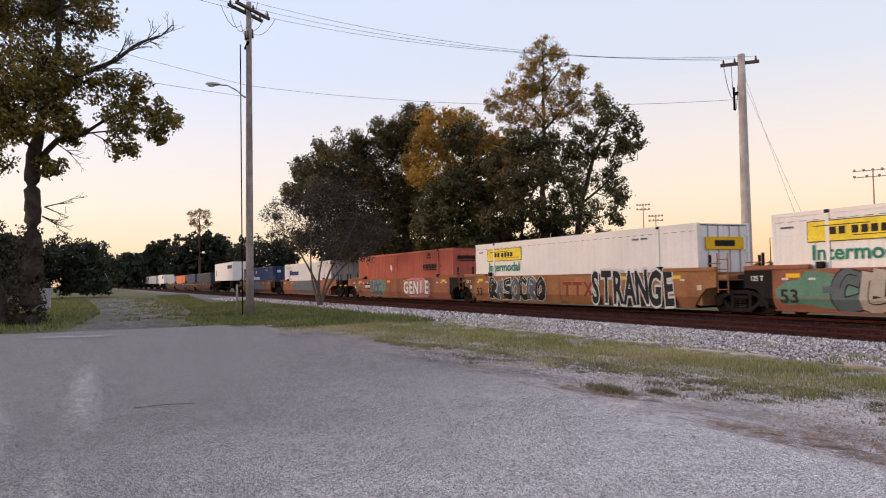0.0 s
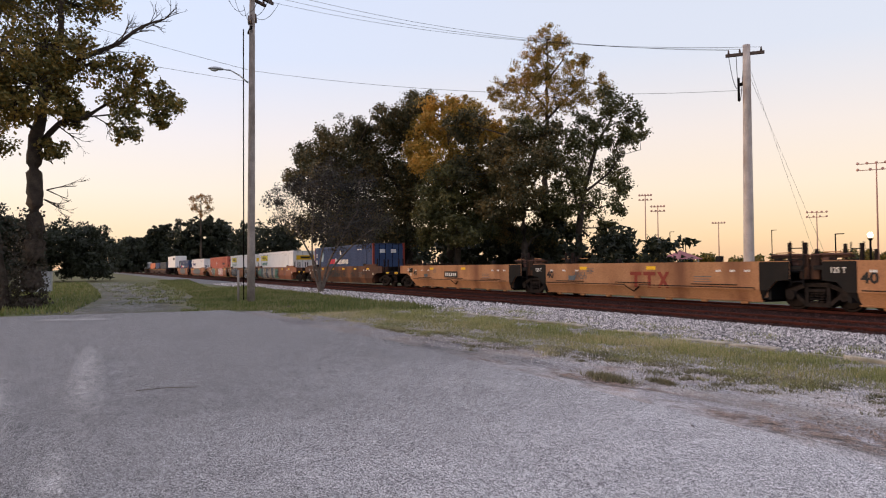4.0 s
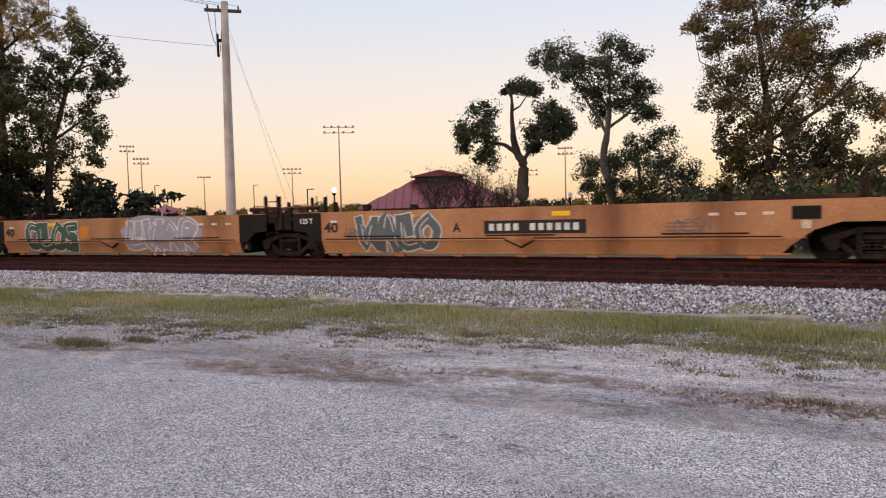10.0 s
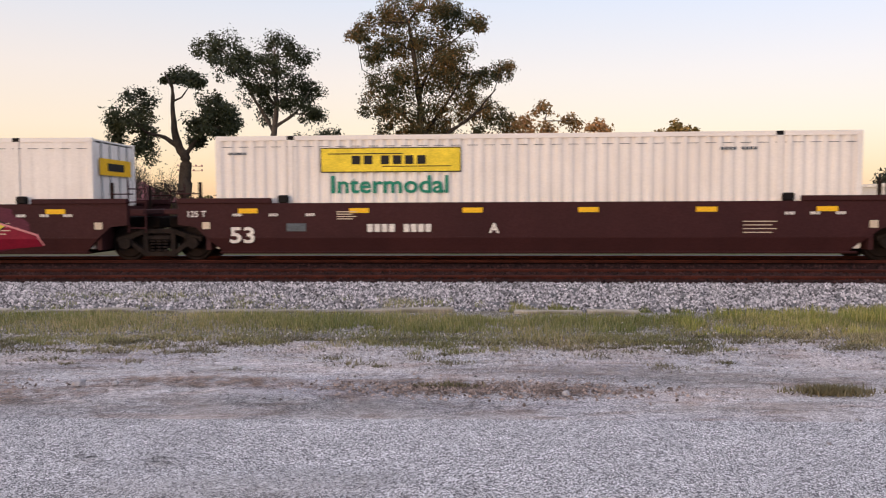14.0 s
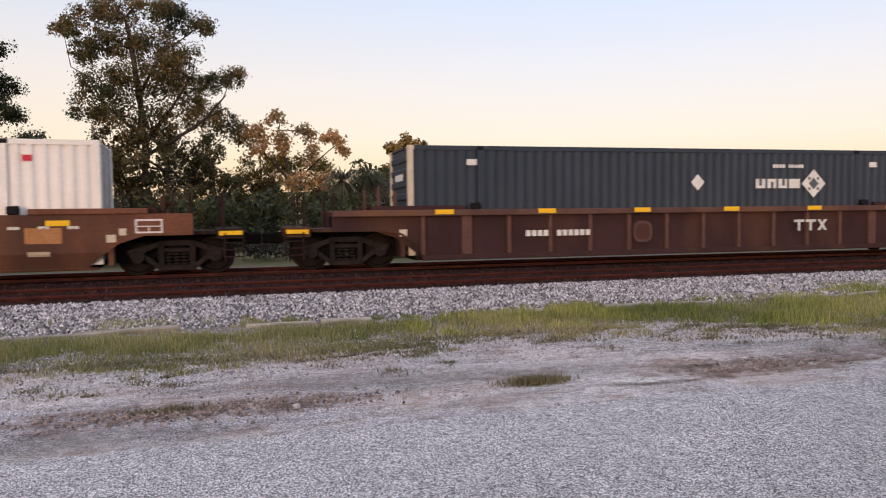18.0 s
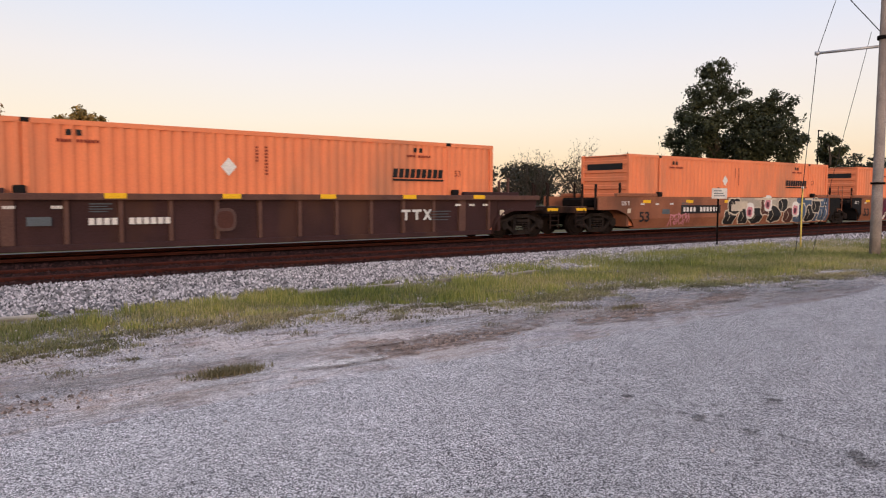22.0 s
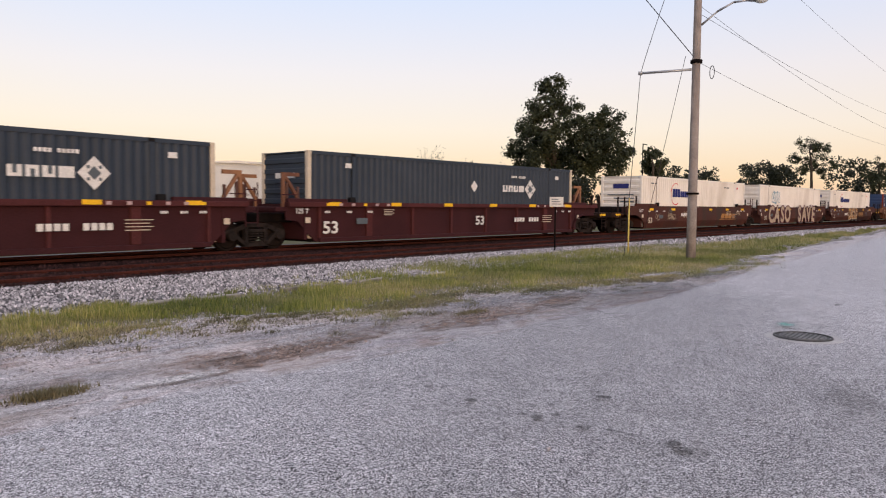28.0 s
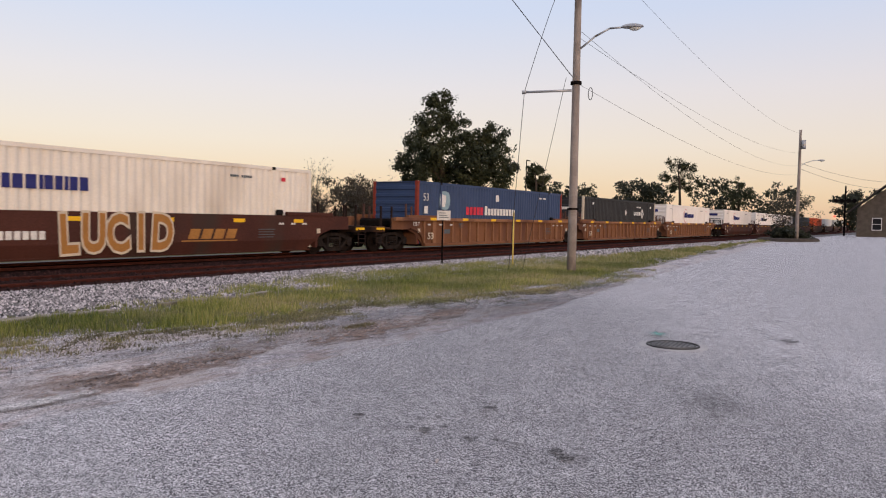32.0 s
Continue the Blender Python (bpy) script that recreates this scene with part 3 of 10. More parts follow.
def front_sheet(h, w, floor):
    """An end wall pressed into broad horizontal ribs, as one sheet."""
    near, z = [(-h + 0.05, floor + 0.02)], floor + 0.10
    while z < TOP - 0.3:
        near += [(-h + 0.05, z), (-h + 0.012, z + 0.03), (-h + 0.012, z + 0.17), (-h + 0.05, z + 0.20)]
        z += 0.34
    near.append((-h + 0.05, TOP - 0.08))
    return prism(bmesh.new(), near + [(-h + 0.09, TOP - 0.08), (-h + 0.09, floor + 0.02)], -w + 0.15, w - 0.15)


# what is painted on the containers
def hauler_yellow(x, w=2.9, intermodal=False, size=1.0):
    def put(c, h, y):
        z0, z1 = TOP - 1.42, TOP - 0.52
        if intermodal:
            z0, z1 = TOP - 0.95, TOP - 0.32
        plate("sign_border", -h + x, -h + x + w * 1.16, z0, z1, "black", c, y)
        e = 0.025 if intermodal else 0.06
        plate("sign_panel", -h + x + e, -h + x + w * 1.16 - e, z0 + e, z1 - e, "lemon" if intermodal else "yellow", c, y - 0.004, "yellow hauler's sign with dark emblem bars")
        zc = (z0 + z1) / 2
        bx, bw = -h + x + w * 0.26, w * 0.64 / 6.4
        for k, u in enumerate((0, 1, 2.4, 3.4, 4.4, 5.4)):
            plate("emblem_bar", bx + u * bw, bx + (u + 0.72) * bw, zc - (0.11 if intermodal else 0.15), zc + (0.11 if intermodal else 0.15), "black", c, y - 0.008)
        for k in range(1 if intermodal else 4):
            plate("emblem_stripe", -h + x + 0.2 + 0.1 * k, -h + x + 0.2 + 0.1 * k + w * 0.62, z1 - 0.17 - 0.05 * k, z1 - 0.145 - 0.05 * k, "black", c, y - 0.009)
            plate("emblem_stripe", -h + x + w * 1.16 - 0.3 - w * 0.55 + 0.06 * k, -h + x + w * 1.16 - 0.25, z0 + 0.14 + 0.045 * k, z0 + 0.162 + 0.045 * k, "black", c, y - 0.009)
        if intermodal:
            letter("Intermodal", -h + x + w * 0.57, TOP - 1.28, 0.62, "green", c, y - 0.004, 0.012, 0, 1.12)
        # sign on the doors
        d = part("door_sign", box(bmesh.new(), h + 0.02, h + 0.024, -0.95, 0.95, TOP - 0.95, TOP - 0.5), INK["yellow"], c)
        part("door_sign_bar", box(bmesh.new(), h + 0.025, h + 0.028, -0.5, 0.5, TOP - 0.83, TOP - 0.62), INK["black"], c)
        bars(9, h - 3.4, TOP - 0.42, 0.10, 0.07, "slate", c, y - 0.002)
        bars(7, -h + 0.35, TOP - 0.45, 0.07, 0.06, "slate", c, y - 0.002)
        bm = bmesh.new()
        n = int(2 * h / 0.42)
        for i in range(n):
            box(bm, -h + 0.2 + i * 0.42, -h + 0.2 + i * 0.42 + 0.26, y + 0.002, y + 0.005, TOP - 0.29, TOP - 0.275)
        part("rivet_seam", bm, INK["slate"], c)
    return put


def orange_hauler(c, h, y):
    x = h - 4.2
    for k in range(9):
        a = x + 0.222 * k
        shard([(a, TOP - 1.16), (a + 0.17, TOP - 1.16), (a + 0.21, TOP - 0.88), (a + 0.04, TOP - 0.88)], "black", c, y + 0.002, "logo_bar")
    part("door_sign", box(bmesh.new(), h + 0.02, h + 0.024, -1.0, 0.2, TOP - 0.66, TOP - 0.46), INK["black"], c)
    part("door_sign_underline", box(bmesh.new(), h + 0.02, h + 0.024, -1.0, 0.2, TOP - 0.78, TOP - 0.73), INK["black"], c)
    plate("logo_underline", x, x + 2.0, TOP - 1.26, TOP - 1.20, "black", c, y + 0.002)
    shard([(-1.6, TOP - 0.98), (-1.38, TOP - 0.74), (-1.16, TOP - 0.98), (-1.38, TOP - 1.22)], "white", c, y, "placard")
    bars(11, x + 0.55, TOP - 0.48, 0.085, 0.07, "tt_red", c, y)
    bars(11, -h + 2.6, TOP - 0.48, 0.085, 0.07, "tt_red", c, y)
    letter("53", h - 1.6, TOP - 1.0, 0.28, "tt_red", c, y)
    for k in range(2):
        plate("vent", x + 0.8 + 0.22 * k, x + 0.92 + 0.22 * k, TOP - 0.36, TOP - 0.22, "black", c, y)
        plate("vent", -h + 2.8 + 0.22 * k, -h + 2.92 + 0.22 * k, TOP - 0.36, TOP - 0.22, "black", c, y)
    bm = bmesh.new()
    for k in range(9):
        box(bm, -0.35, -0.27, y - 0.003, y + 0.001, TOP - 0.45 - 0.09 * k, TOP - 0.40 - 0.09 * k)
        if k > 3:
            box(bm, -0.62, -0.55, y - 0.003, y + 0.001, TOP - 0.1 - 0.09 * k, TOP - 0.05 - 0.09 * k)
    part("small_print", bm, INK["tt_red"], c)
    part("end_sign", box(bmesh.new(), -h + 0.008, -h + 0.013, -0.95, 0.95, TOP - 0.62, TOP - 0.36), INK["black"], c)


def slate_hauler(c, h, y):
    x = h - 5.6
    plate("logo_bar", x, x + 1.55, TOP - 1.16, TOP - 0.88, "white", c, y)
    for k in range(3):
        plate("logo_gap", x + 0.33 + 0.38 * k, x + 0.41 + 0.38 * k, TOP - 1.17, TOP - 0.87, "slate", c, y - 0.003)
        plate("logo_slot", x + 0.12 + 0.4 * k, x + 0.22 + 0.4 * k, TOP - (1.08 if k % 2 == 0 else 1.17), TOP - (0.87 if k % 2 == 0 else 0.97), "slate", c, y - 0.003)
    cx, cz, q = x + 2.05, TOP - 1.02, 0.43
    shard([(cx - q, cz), (cx, cz + q), (cx + q, cz), (cx, cz - q)], "white", c, y, "logo_diamond")
    shard([(cx - q * 0.42, cz), (cx, cz + q * 0.42), (cx + q * 0.42, cz), (cx, cz - q * 0.42)], "slate", c, y - 0.004, "logo_diamond_eye")
    for dx, dz in ((-1, 1), (1, 1), (1, -1), (-1, -1)):
        mx, mz = cx + dx * q * 0.36, cz + dz * q * 0.36
        shard([(mx - 0.03, mz - 0.05), (mx + 0.05, mz - 0.03), (mx + 0.03, mz + 0.05), (mx - 0.05, mz + 0.03)], "slate", c, y - 0.005, "logo_gap")
    shard([(0.3, TOP - 0.98), (0.52, TOP - 0.74), (0.74, TOP - 0.98), (0.52, TOP - 1.22)], "white", c, y, "placard")
    bars(10, x + 0.6, TOP - 0.5, 0.11, 0.10, "white", c, y)
    for xx in (h - 1.5, -h + 1.6):
        plate("small_label", xx, xx + 0.28, TOP - 0.52, TOP - 0.36, "white", c, y)
    part("end_mark", box(bmesh.new(), -h + 0.008, -h + 0.013, -0.6, 0.5, TOP - 0.9, TOP - 0.72), INK["white"], c)


def logistics(x, ring=True, bar="navy", w=3.6):
    def put(c, h, y):
        px = -h + x
        if ring:
            bm = bmesh.new()
            n = 26
            for i in range(n):
                a0, a1 = math.radians(60 + 240 * i / n), math.radians(60 + 240 * (i + 1) / n)
                bm.faces.new([bm.verts.new((px + 0.5 + q * math.cos(a), y, TOP - 0.98 + q * math.sin(a))) for q, a in ((0.62, a0), (0.62, a1), (0.67, a1), (0.67, a0))])
            part("logo_ring", bm, INK["logo_red"], c)
        widths = (0.28, 0.30, 0.34, 0.22, 0.28, 0.30, 0.12, 0.24, 0.22, 0.12, 0.24, 0.26)
        bm = bmesh.new()
        at = px + 0.12
        for i, q in enumerate(widths):
            tall = 0.50 if i < 3 else 0.37
            box(bm, at, at + q * 0.94 * w / 3.6, y - 0.004, y + 0.001, TOP - 1.16, TOP - 1.16 + tall)
            at += q * w / 3.6 * 1.18
        part("logo_bar", bm, INK[bar if ring else "black"], c)
        if not ring:
            for k in range(3):
                plate("logo_bar", px + 0.12 - 1.05 + 0.36 * k, px + 0.12 - 0.76 + 0.36 * k, TOP - 1.16, TOP - 0.70, bar, c, y - 0.004)
        bars(10, h - 4.0, TOP - 0.42, 0.1, 0.08, "slate", c, y)
        bars(8, -h + 1.2, TOP - 0.40, 0.09, 0.07, "slate", c, y)
        plate("small_label", h - 1.6, h - 1.4, TOP - 0.5, TOP - 0.36, "logo_red", c, y)
        part("end_sign", box(bmesh.new(), -h + 0.008, -h + 0.013, -0.5, 0.5, TOP - 0.72, TOP - 0.45), INK[bar], c)
        for k in range(3):
            part("end_stripe", box(bmesh.new(), -h + 0.008, -h + 0.013, -0.85, 0.85 - 0.4 * k, TOP - 1.12 - 0.2 * k, TOP - 1.05 - 0.2 * k), INK["slate"], c)
    return put


def stack_blue(c, h, y):
    blot(-h + 2.3, TOP - 0.85, 0.95, 0.9, "ice", c, y, 4, "emblem", rough=0.05)
    blot(-h + 2.15, TOP - 0.85, 0.5, 0.62, "white", c, y - 0.004, 5, "emblem")
    bm = bmesh.new()
    for i in range(5):
        box(bm, -h + 4.3 + 0.36 * i, -h + 4.58 + 0.36 * i, y - 0.003, y, TOP - 1.5, TOP - 1.1)
    part("logo_bar", bm, INK["logo_red"], c)
    bm = bmesh.new()
    for i in range(10):
        box(bm, -h + 6.2 + 0.34 * i, -h + 6.46 + 0.34 * i, y - 0.003, y, TOP - 1.5, TOP - (1.02 if i == 0 else 1.14))
    part("logo_bar", bm, INK["white"], c)
    plate("small_label", -h + 7.4, -h + 7.75, TOP - 0.75, TOP - 0.4, "white", c, y)
    letter("53", -h + 0.7, TOP - 0.75, 0.5, "white", c, y)
    plate("small_label", -h + 0.55, -h + 0.85, TOP - 1.5, TOP - 1.15, "white", c, y)
    bars(9, h - 3.4, TOP - 0.4, 0.11, 0.09, "white", c, y)
    for k in (-0.55, 0.35):
        part("door_mark", box(bmesh.new(), h + 0.02, h + 0.024, k - 0.2, k + 0.22, TOP - 0.72, TOP - 0.45), INK["white"], c)


# trucks
def side_frame():
    """A cast truck frame: arched top, sloped lower arms, open windows, spring nest and journal boxes."""
    bm = bmesh.new()
    for sg in (-1, 1):
        for pts in (((0.0, 0.72), (0.0, 0.84), (0.40, 0.84), (0.40, 0.72)), ((0.36, 0.72), (0.36, 0.84), (0.78, 0.70), (1.12, 0.62), (1.12, 0.50), (0.74, 0.57)), ((0.0, 0.12), (0.0, 0.24), (0.40, 0.24), (0.44, 0.12)),
                    ((0.38, 0.12), (0.38, 0.25), (0.72, 0.52), (0.82, 0.44)), ((0.30, 0.22), (0.30, 0.74), (0.42, 0.76), (0.42, 0.22))):
            prism(bm, [(sg * x, z) for x, z in pts], -0.085, 0.06)
        rod(bm, (sg * 0.89, -0.16, 0.46), (sg * 0.89, 0.02, 0.46), 0.15, 0.16, 12)
        box(bm, sg * 0.89 - 0.17, sg * 0.89 + 0.17, -0.10, 0.05, 0.40, 0.60, 0.02)
    for k in (-1, 0, 1):
        for z in (0.25, 0.33, 0.41, 0.49):
            rod(bm, (k * 0.17, -0.06, z), (k * 0.17, -0.06, z + 0.045), 0.078, 0.078, 8)
    box(bm, -0.30, 0.30, -0.12, 0.02, 0.555, 0.66, 0.02)
    return bm


# Shade around the wheels is put into this dark colour.
M["wheel"] = surf("shaded_wheel_steel", (0.016, 0.011, 0.010), (0.009, 0.007, 0.007), 3.0, 0.7, fine=40, spec=0.06)


def wheel_mesh():
    bm = bmesh.new()
    rod(bm, (0, -0.07, 0), (0, 0.05, 0), 0.46, 0.46, 22)
    rod(bm, (0, 0.05, 0), (0, 0.08, 0), 0.49, 0.49, 22)
    rod(bm, (0, -0.13, 0), (0, -0.07, 0), 0.10, 0.14, 10)
    rod(bm, (0, -0.085, 0), (0, -0.069, 0), 0.36, 0.40, 22)
    return bm


def plain_truck():
    bm = box(bmesh.new(), -0.22, 0.22, -0.95, 0.95, 0.42, 0.72)
    for side in (-1, 1):
        prism(bm, [(-1.12, 0.36), (-1.12, 0.60), (-0.42, 0.78), (0.42, 0.78), (1.12, 0.60), (1.12, 0.36), (0.45, 0.14), (-0.45, 0.14)], side - 0.075, side + 0.075)
        for k in (-0.89, 0.89):
            rod(bm, (k, side * 0.70, 0.46), (k, side * 0.82, 0.46), 0.46, seg=14)
    return bm


def truck(x, car, plain=False):
    if plain:
        return shared("truck", (True,), plain_truck, M["steel_dark"], car, pose(x, 0, 0))
    t = shared("truck", (), lambda: box(bmesh.new(), -0.22, 0.22, -0.95, 0.95, 0.42, 0.72, 0.03), M["steel_dark"], car, pose(x, 0, 0))
    for side in (-1, 1):
        shared("side_frame", (), side_frame, M["frame_steel"], t, pose(0, side * 1.0, 0, 0, 0, 0 if side < 0 else 180))
        for k in (-0.89, 0.89):
            shared("wheel", (), wheel_mesh, M["wheel"], t, pose(k, side * 0.755, 0.46, 0, 0, 0 if side < 0 else 180))
    for k in (-0.89, 0.89):
        shared("axle", (), lambda: rod(bmesh.new(), (0, -0.9, 0.46), (0, 0.9, 0.46), 0.08, seg=8), M["steel_dark"], t, pose(k, 0, 0))
    return t


def ladder_mesh(hgt=1.35):
    bm = bmesh.new()
    for x in (-0.22, 0.22):
        rod(bm, (x, 0, 0), (x, 0, hgt), 0.022, seg=6)
    for i in range(4):
        rod(bm, (-0.22, 0, 0.12 + i * hgt / 4), (0.22, 0, 0.12 + i * hgt / 4), 0.018, seg=6)
    return bm


CAR_WORDS = {"umber": "umber rib-sided well car with tan weathered ribs", "tan": "tan-brown smooth-sided well car with silver graffiti", "ttx": "empty ochre-yellow well car with worn stencils", "walnut": "grimy dark-brown smooth-sided well car with white stencils", "brown": "faded brown smooth-sided well car with graffiti", "dark": "dark brown rib-sided well car with white tags",
             "maroon": "maroon smooth-sided well car with white stencils", "oxide": "oxide-red rib-sided well car with white stencils", "bnsf": "brown-oxide smooth-sided well car with graffiti",
             "rust": "rusty orange-brown rib-sided well car"}
PAINT["russet"] = surf("russet_stained_car_paint", (0.088, 0.043, 0.028), (0.055, 0.028, 0.021), 1.0, 0.75, rust=(0.15, 0.066, 0.033), rust_amt=0.3, fine=25)
CAR_WORDS["russet"] = "russet rust-stained smooth-sided well car with black scrawls"
PAINT["rust"] = surf("rusty_orange_car_paint", (0.20, 0.092, 0.048), (0.145, 0.065, 0.038), 1.2, 0.75, rust=(0.11, 0.05, 0.035), rust_amt=0.3, fine=25)


def tuck(car, at=0.60, slope=0.42):
    """Bends the lower part of a smooth side, with all that is painted on it, in towards the well."""
    for ob in [o for o in bpy.data.objects if o.parent is car and o.type == "MESH" and o.data.users == 1]:
        m = ob.matrix_local.copy()
        pts = [m @ v.co for v in ob.data.vertices]
        if not pts or min(p.z for p in pts) > at - 0.02 or min(p.y for p in pts) < -1.64 or max(p.y for p in pts) > -1.41:
            continue
        bm = bmesh.new()
        bm.from_mesh(ob.data)
        bm.transform(m)
        if max(p.z for p in pts) > at:
            bmesh.ops.bisect_plane(bm, geom=bm.verts[:] + bm.edges[:] + bm.faces[:], plane_co=(0, 0, at), plane_no=(0, 0, 1))
        for v in bm.verts:
            v.co.y += slope * max(0.0, at - v.co.z)
        bm.transform(m.inverted())
        bm.to_mesh(ob.data)
        bm.free()


def well_car(l, r, paint, kind="smooth", ends="AA", decor=None, pitch=1.22, far=False):
    """A well car unit about a container's length l to r. ends: A shares its truck with the next unit, B has a truck and platform of its own; a small letter: the truck belongs to the neighbour."""
    s, h = (l + r) / 2, round((r - l) / 2, 3)
    c = empty("well_car", 0, 0, 0, CAR_WORDS[paint], "rail car", "well cars of the train")
    p, low = PAINT[paint], 0.2
    ext = {"A": 0.95, "a": 0.95, "B": 2.0}
    e0, e1 = ext[ends[0]], ext[ends[1]]
    ribbed = kind == "rib"

    def outline():
        pts = []
        for sg, e, k in ((-1, e0, ends[0]), (1, e1, ends[1])):
            if k == "B":
                q = [(sg * (h + e), 1.5), (sg * (h + e), 0.98), (sg * (h + 0.9), 0.98), (sg * (h + 0.35), 0.80), (sg * (h - 0.15), 0.42), (sg * (h - 0.35), low)]
            else:
                q = [(sg * (h + e), 1.5), (sg * (h + e), 0.95), (sg * (h + 0.5), 0.9), (sg * (h - 0.25), low)]
            pts += q if sg < 0 else q[::-1]
        return pts

    for side in (-1, 1):
        y0 = side * (1.37 if ribbed else 1.47)
        wall = part("side_wall", prism(bmesh.new(), outline(), y0 - 0.03, y0 + 0.03), p, c)
        if ribbed:
            yo = side * 1.5
            part("top_chord", box(bmesh.new(), -h - e0, h + e1, yo - 0.11, yo + 0.05, 1.36, 1.52, 0.015), PAINT.get(paint + "_post", p), c)
            part("bottom_sill", box(bmesh.new(), -h + 0.3, h - 0.3, yo - 0.08, yo + 0.04, 0.2, 0.34, 0.015), p, c)
            n = int((2 * h) / pitch)
            if side > 0:
                bm = bmesh.new()
                for i in range(n + 1):
                    x = -h + 0.35 + (2 * h - 0.7) * i / n
                    box(bm, x - 0.055, x + 0.055, 1.40, 1.505, 0.34, 1.36)
                part("side_ribbing", bm, p, c)
            for i in range(n + 1) if side < 0 else ():
                x = -h + 0.35 + (2 * h - 0.7) * i / n
                big = i in (1, n - 1)
                shared("side_post", (big,), lambda: box(bmesh.new(), -0.14 if big else -0.055, 0.14 if big else 0.055, -0.045, 0.09, 0.34, 1.36, 0.012), PAINT.get(paint + "_post", p), c, pose(x, side * 1.46, 0, 0, 0, 0 if side < 0 else 180))
            for sg, k in ((-1, ends[0]), (1, ends[1])):
                if k == "B":
                    bm = bmesh.new()
                    pts = []
                    for i in range(9):
                        a = math.radians(90 + 90 * i / 8)
                        pts.append((sg * (h + 0.75 + 0.95 * math.cos(a)), 0.2 + 0.78 * math.sin(a)))
                    prism(bm, pts + [(x * 1.0 - sg * 0.0, z + 0.07) for x, z in pts[::-1]], yo - 0.06, yo + 0.05)
                    part("fender", bm, p, c)
        else:
            part("side_seam", box(bmesh.new(), -h - 0.2, h + 0.2, side * 1.5 - 0.012, side * 1.5 + 0.012, 0.62, 0.64), p, c)
            part("bottom_sill", box(bmesh.new(), -h + 0.1, h - 0.1, side * 1.48 - 0.05, side * 1.48 + 0.04, 0.2, 0.26, 0.01), p, c)
        for sg, e in ((-1, e0), (1, e1)):
            if kind != "low":
                shared("end_rim", (round(e, 2),), lambda: box(bmesh.new(), -1.5, min(e, 1.0), -0.10, 0.05, 1.5, 1.63, 0.012), p, c, pose(sg * h, side * 1.45, 0) @ Matrix.Diagonal((sg, 1, 1, 1)))
            shared("lock_lug", (), lambda: box(bmesh.new(), -0.13, 0.13, -0.08, 0.08, 1.5, 1.70, 0.03), PAINT["black"], c, pose(sg * (h - 1.8), side * 1.42, 0))
            if kind != "low":
                for gx, top in ((0.35, 2.02), (0.78, 2.12)) if kind == "rib" else ((0.45, 2.05),):
                    shared("guide_post", (top,), lambda: box(bmesh.new(), -0.04, 0.04, -0.04, 0.04, 1.1, top, 0.01), PAINT["dark_post"] if kind == "rib" else PAINT["grime"], c, pose(sg * (h + gx), side * 1.22, 0))
            else:
                for x in (0.85, 1.4) if sg > 0 else (-1.3,):
                    shared("guide_post", (sg,), lambda: box(bmesh.new(), -0.045, 0.045, -0.05, 0.05, 1.3, 2.05 if sg > 0 else 1.85, 0.01), PAINT["grime"], c, pose(sg * h + x, side * 1.3, 0))
        if kind == "low":
            for a, b in ((-h + 0.3, -0.42), (0.42, h - 0.3)):
                part("side_ledge", box(bmesh.new(), a, b, side * 1.52 - 0.05, side * 1.52 + 0.05, 0.60, 0.635), p, c)
                part("ledge_rail", rod(bmesh.new(), (a, side * 1.565, 0.66), (b, side * 1.565, 0.66), 0.018, seg=6), PAINT["black"], c)
            part("ledge_drop", rod(rod(bmesh.new(), (-0.44, side * 1.53, 0.62), (0, side * 1.53, 0.40), 0.024, seg=6), (0, side * 1.53, 0.40), (0.44, side * 1.53, 0.62), 0.024, seg=6), PAINT["grime"], c, "dark V-shaped dip in the ledge")
            for i in range(7) if side < 0 else ():
                shared("foot_bracket", (), lambda: box(bmesh.new(), -0.16, 0.16, -0.06, 0.06, 0.12, 0.25, 0.03), p, c, pose(-h + 0.9 + i * (2 * h - 1.8) / 6, side * 1.27, 0))
            for i in range(3) if side < 0 else ():
                shared("grab_rail", (), lambda: rod(bmesh.new(), (-1.0, 0, 0.74), (1.0, 0, 0.74), 0.02, seg=6), PAINT["black"], c, pose(-h + 2 + i * (2 * h - 4) / 2, side * 1.53, 0))
    # well floor and ends
    for i in range(3):
        shared("cross_beam", (), lambda: box(bmesh.new(), -0.25, 0.25, -1.24, 1.24, 0.2, 0.31), M["steel_dark"], c, pose(-h + 0.4 + i * (2 * h - 0.8) / 2, 0, 0))
    for sg, k, e in ((-1, ends[0], e0), (1, ends[1], e1)):
        gap = 1.6
        endp = PAINT["black"] if kind == "low" or paint == "brown" and k in "Aa" else p
        part("bulkhead", box(bmesh.new(), min(sg * (h + 0.12), sg * (h + 0.24)), max(sg * (h + 0.12), sg * (h + 0.24)), -1.42, 1.42, 0.3, 1.45), endp, c)
        if k in "Aa":
            part("end_deck", box(bmesh.new(), min(sg * (h + 0.2), sg * (h + 1.5)), max(sg * (h + 0.2), sg * (h + 1.5)), -0.75, 0.75, 0.85, 1.15, 0.03), M["steel_dark"], c)
            part("end_beam", box(bmesh.new(), min(sg * (h + 0.9), sg * (h + 1.35)), max(sg * (h + 0.9), sg * (h + 1.35)), -1.42, 1.42, 1.22, 1.36, 0.02), endp, c)
            if endp is not p:
                for side in (-1, 1):
                    bm = bmesh.new()
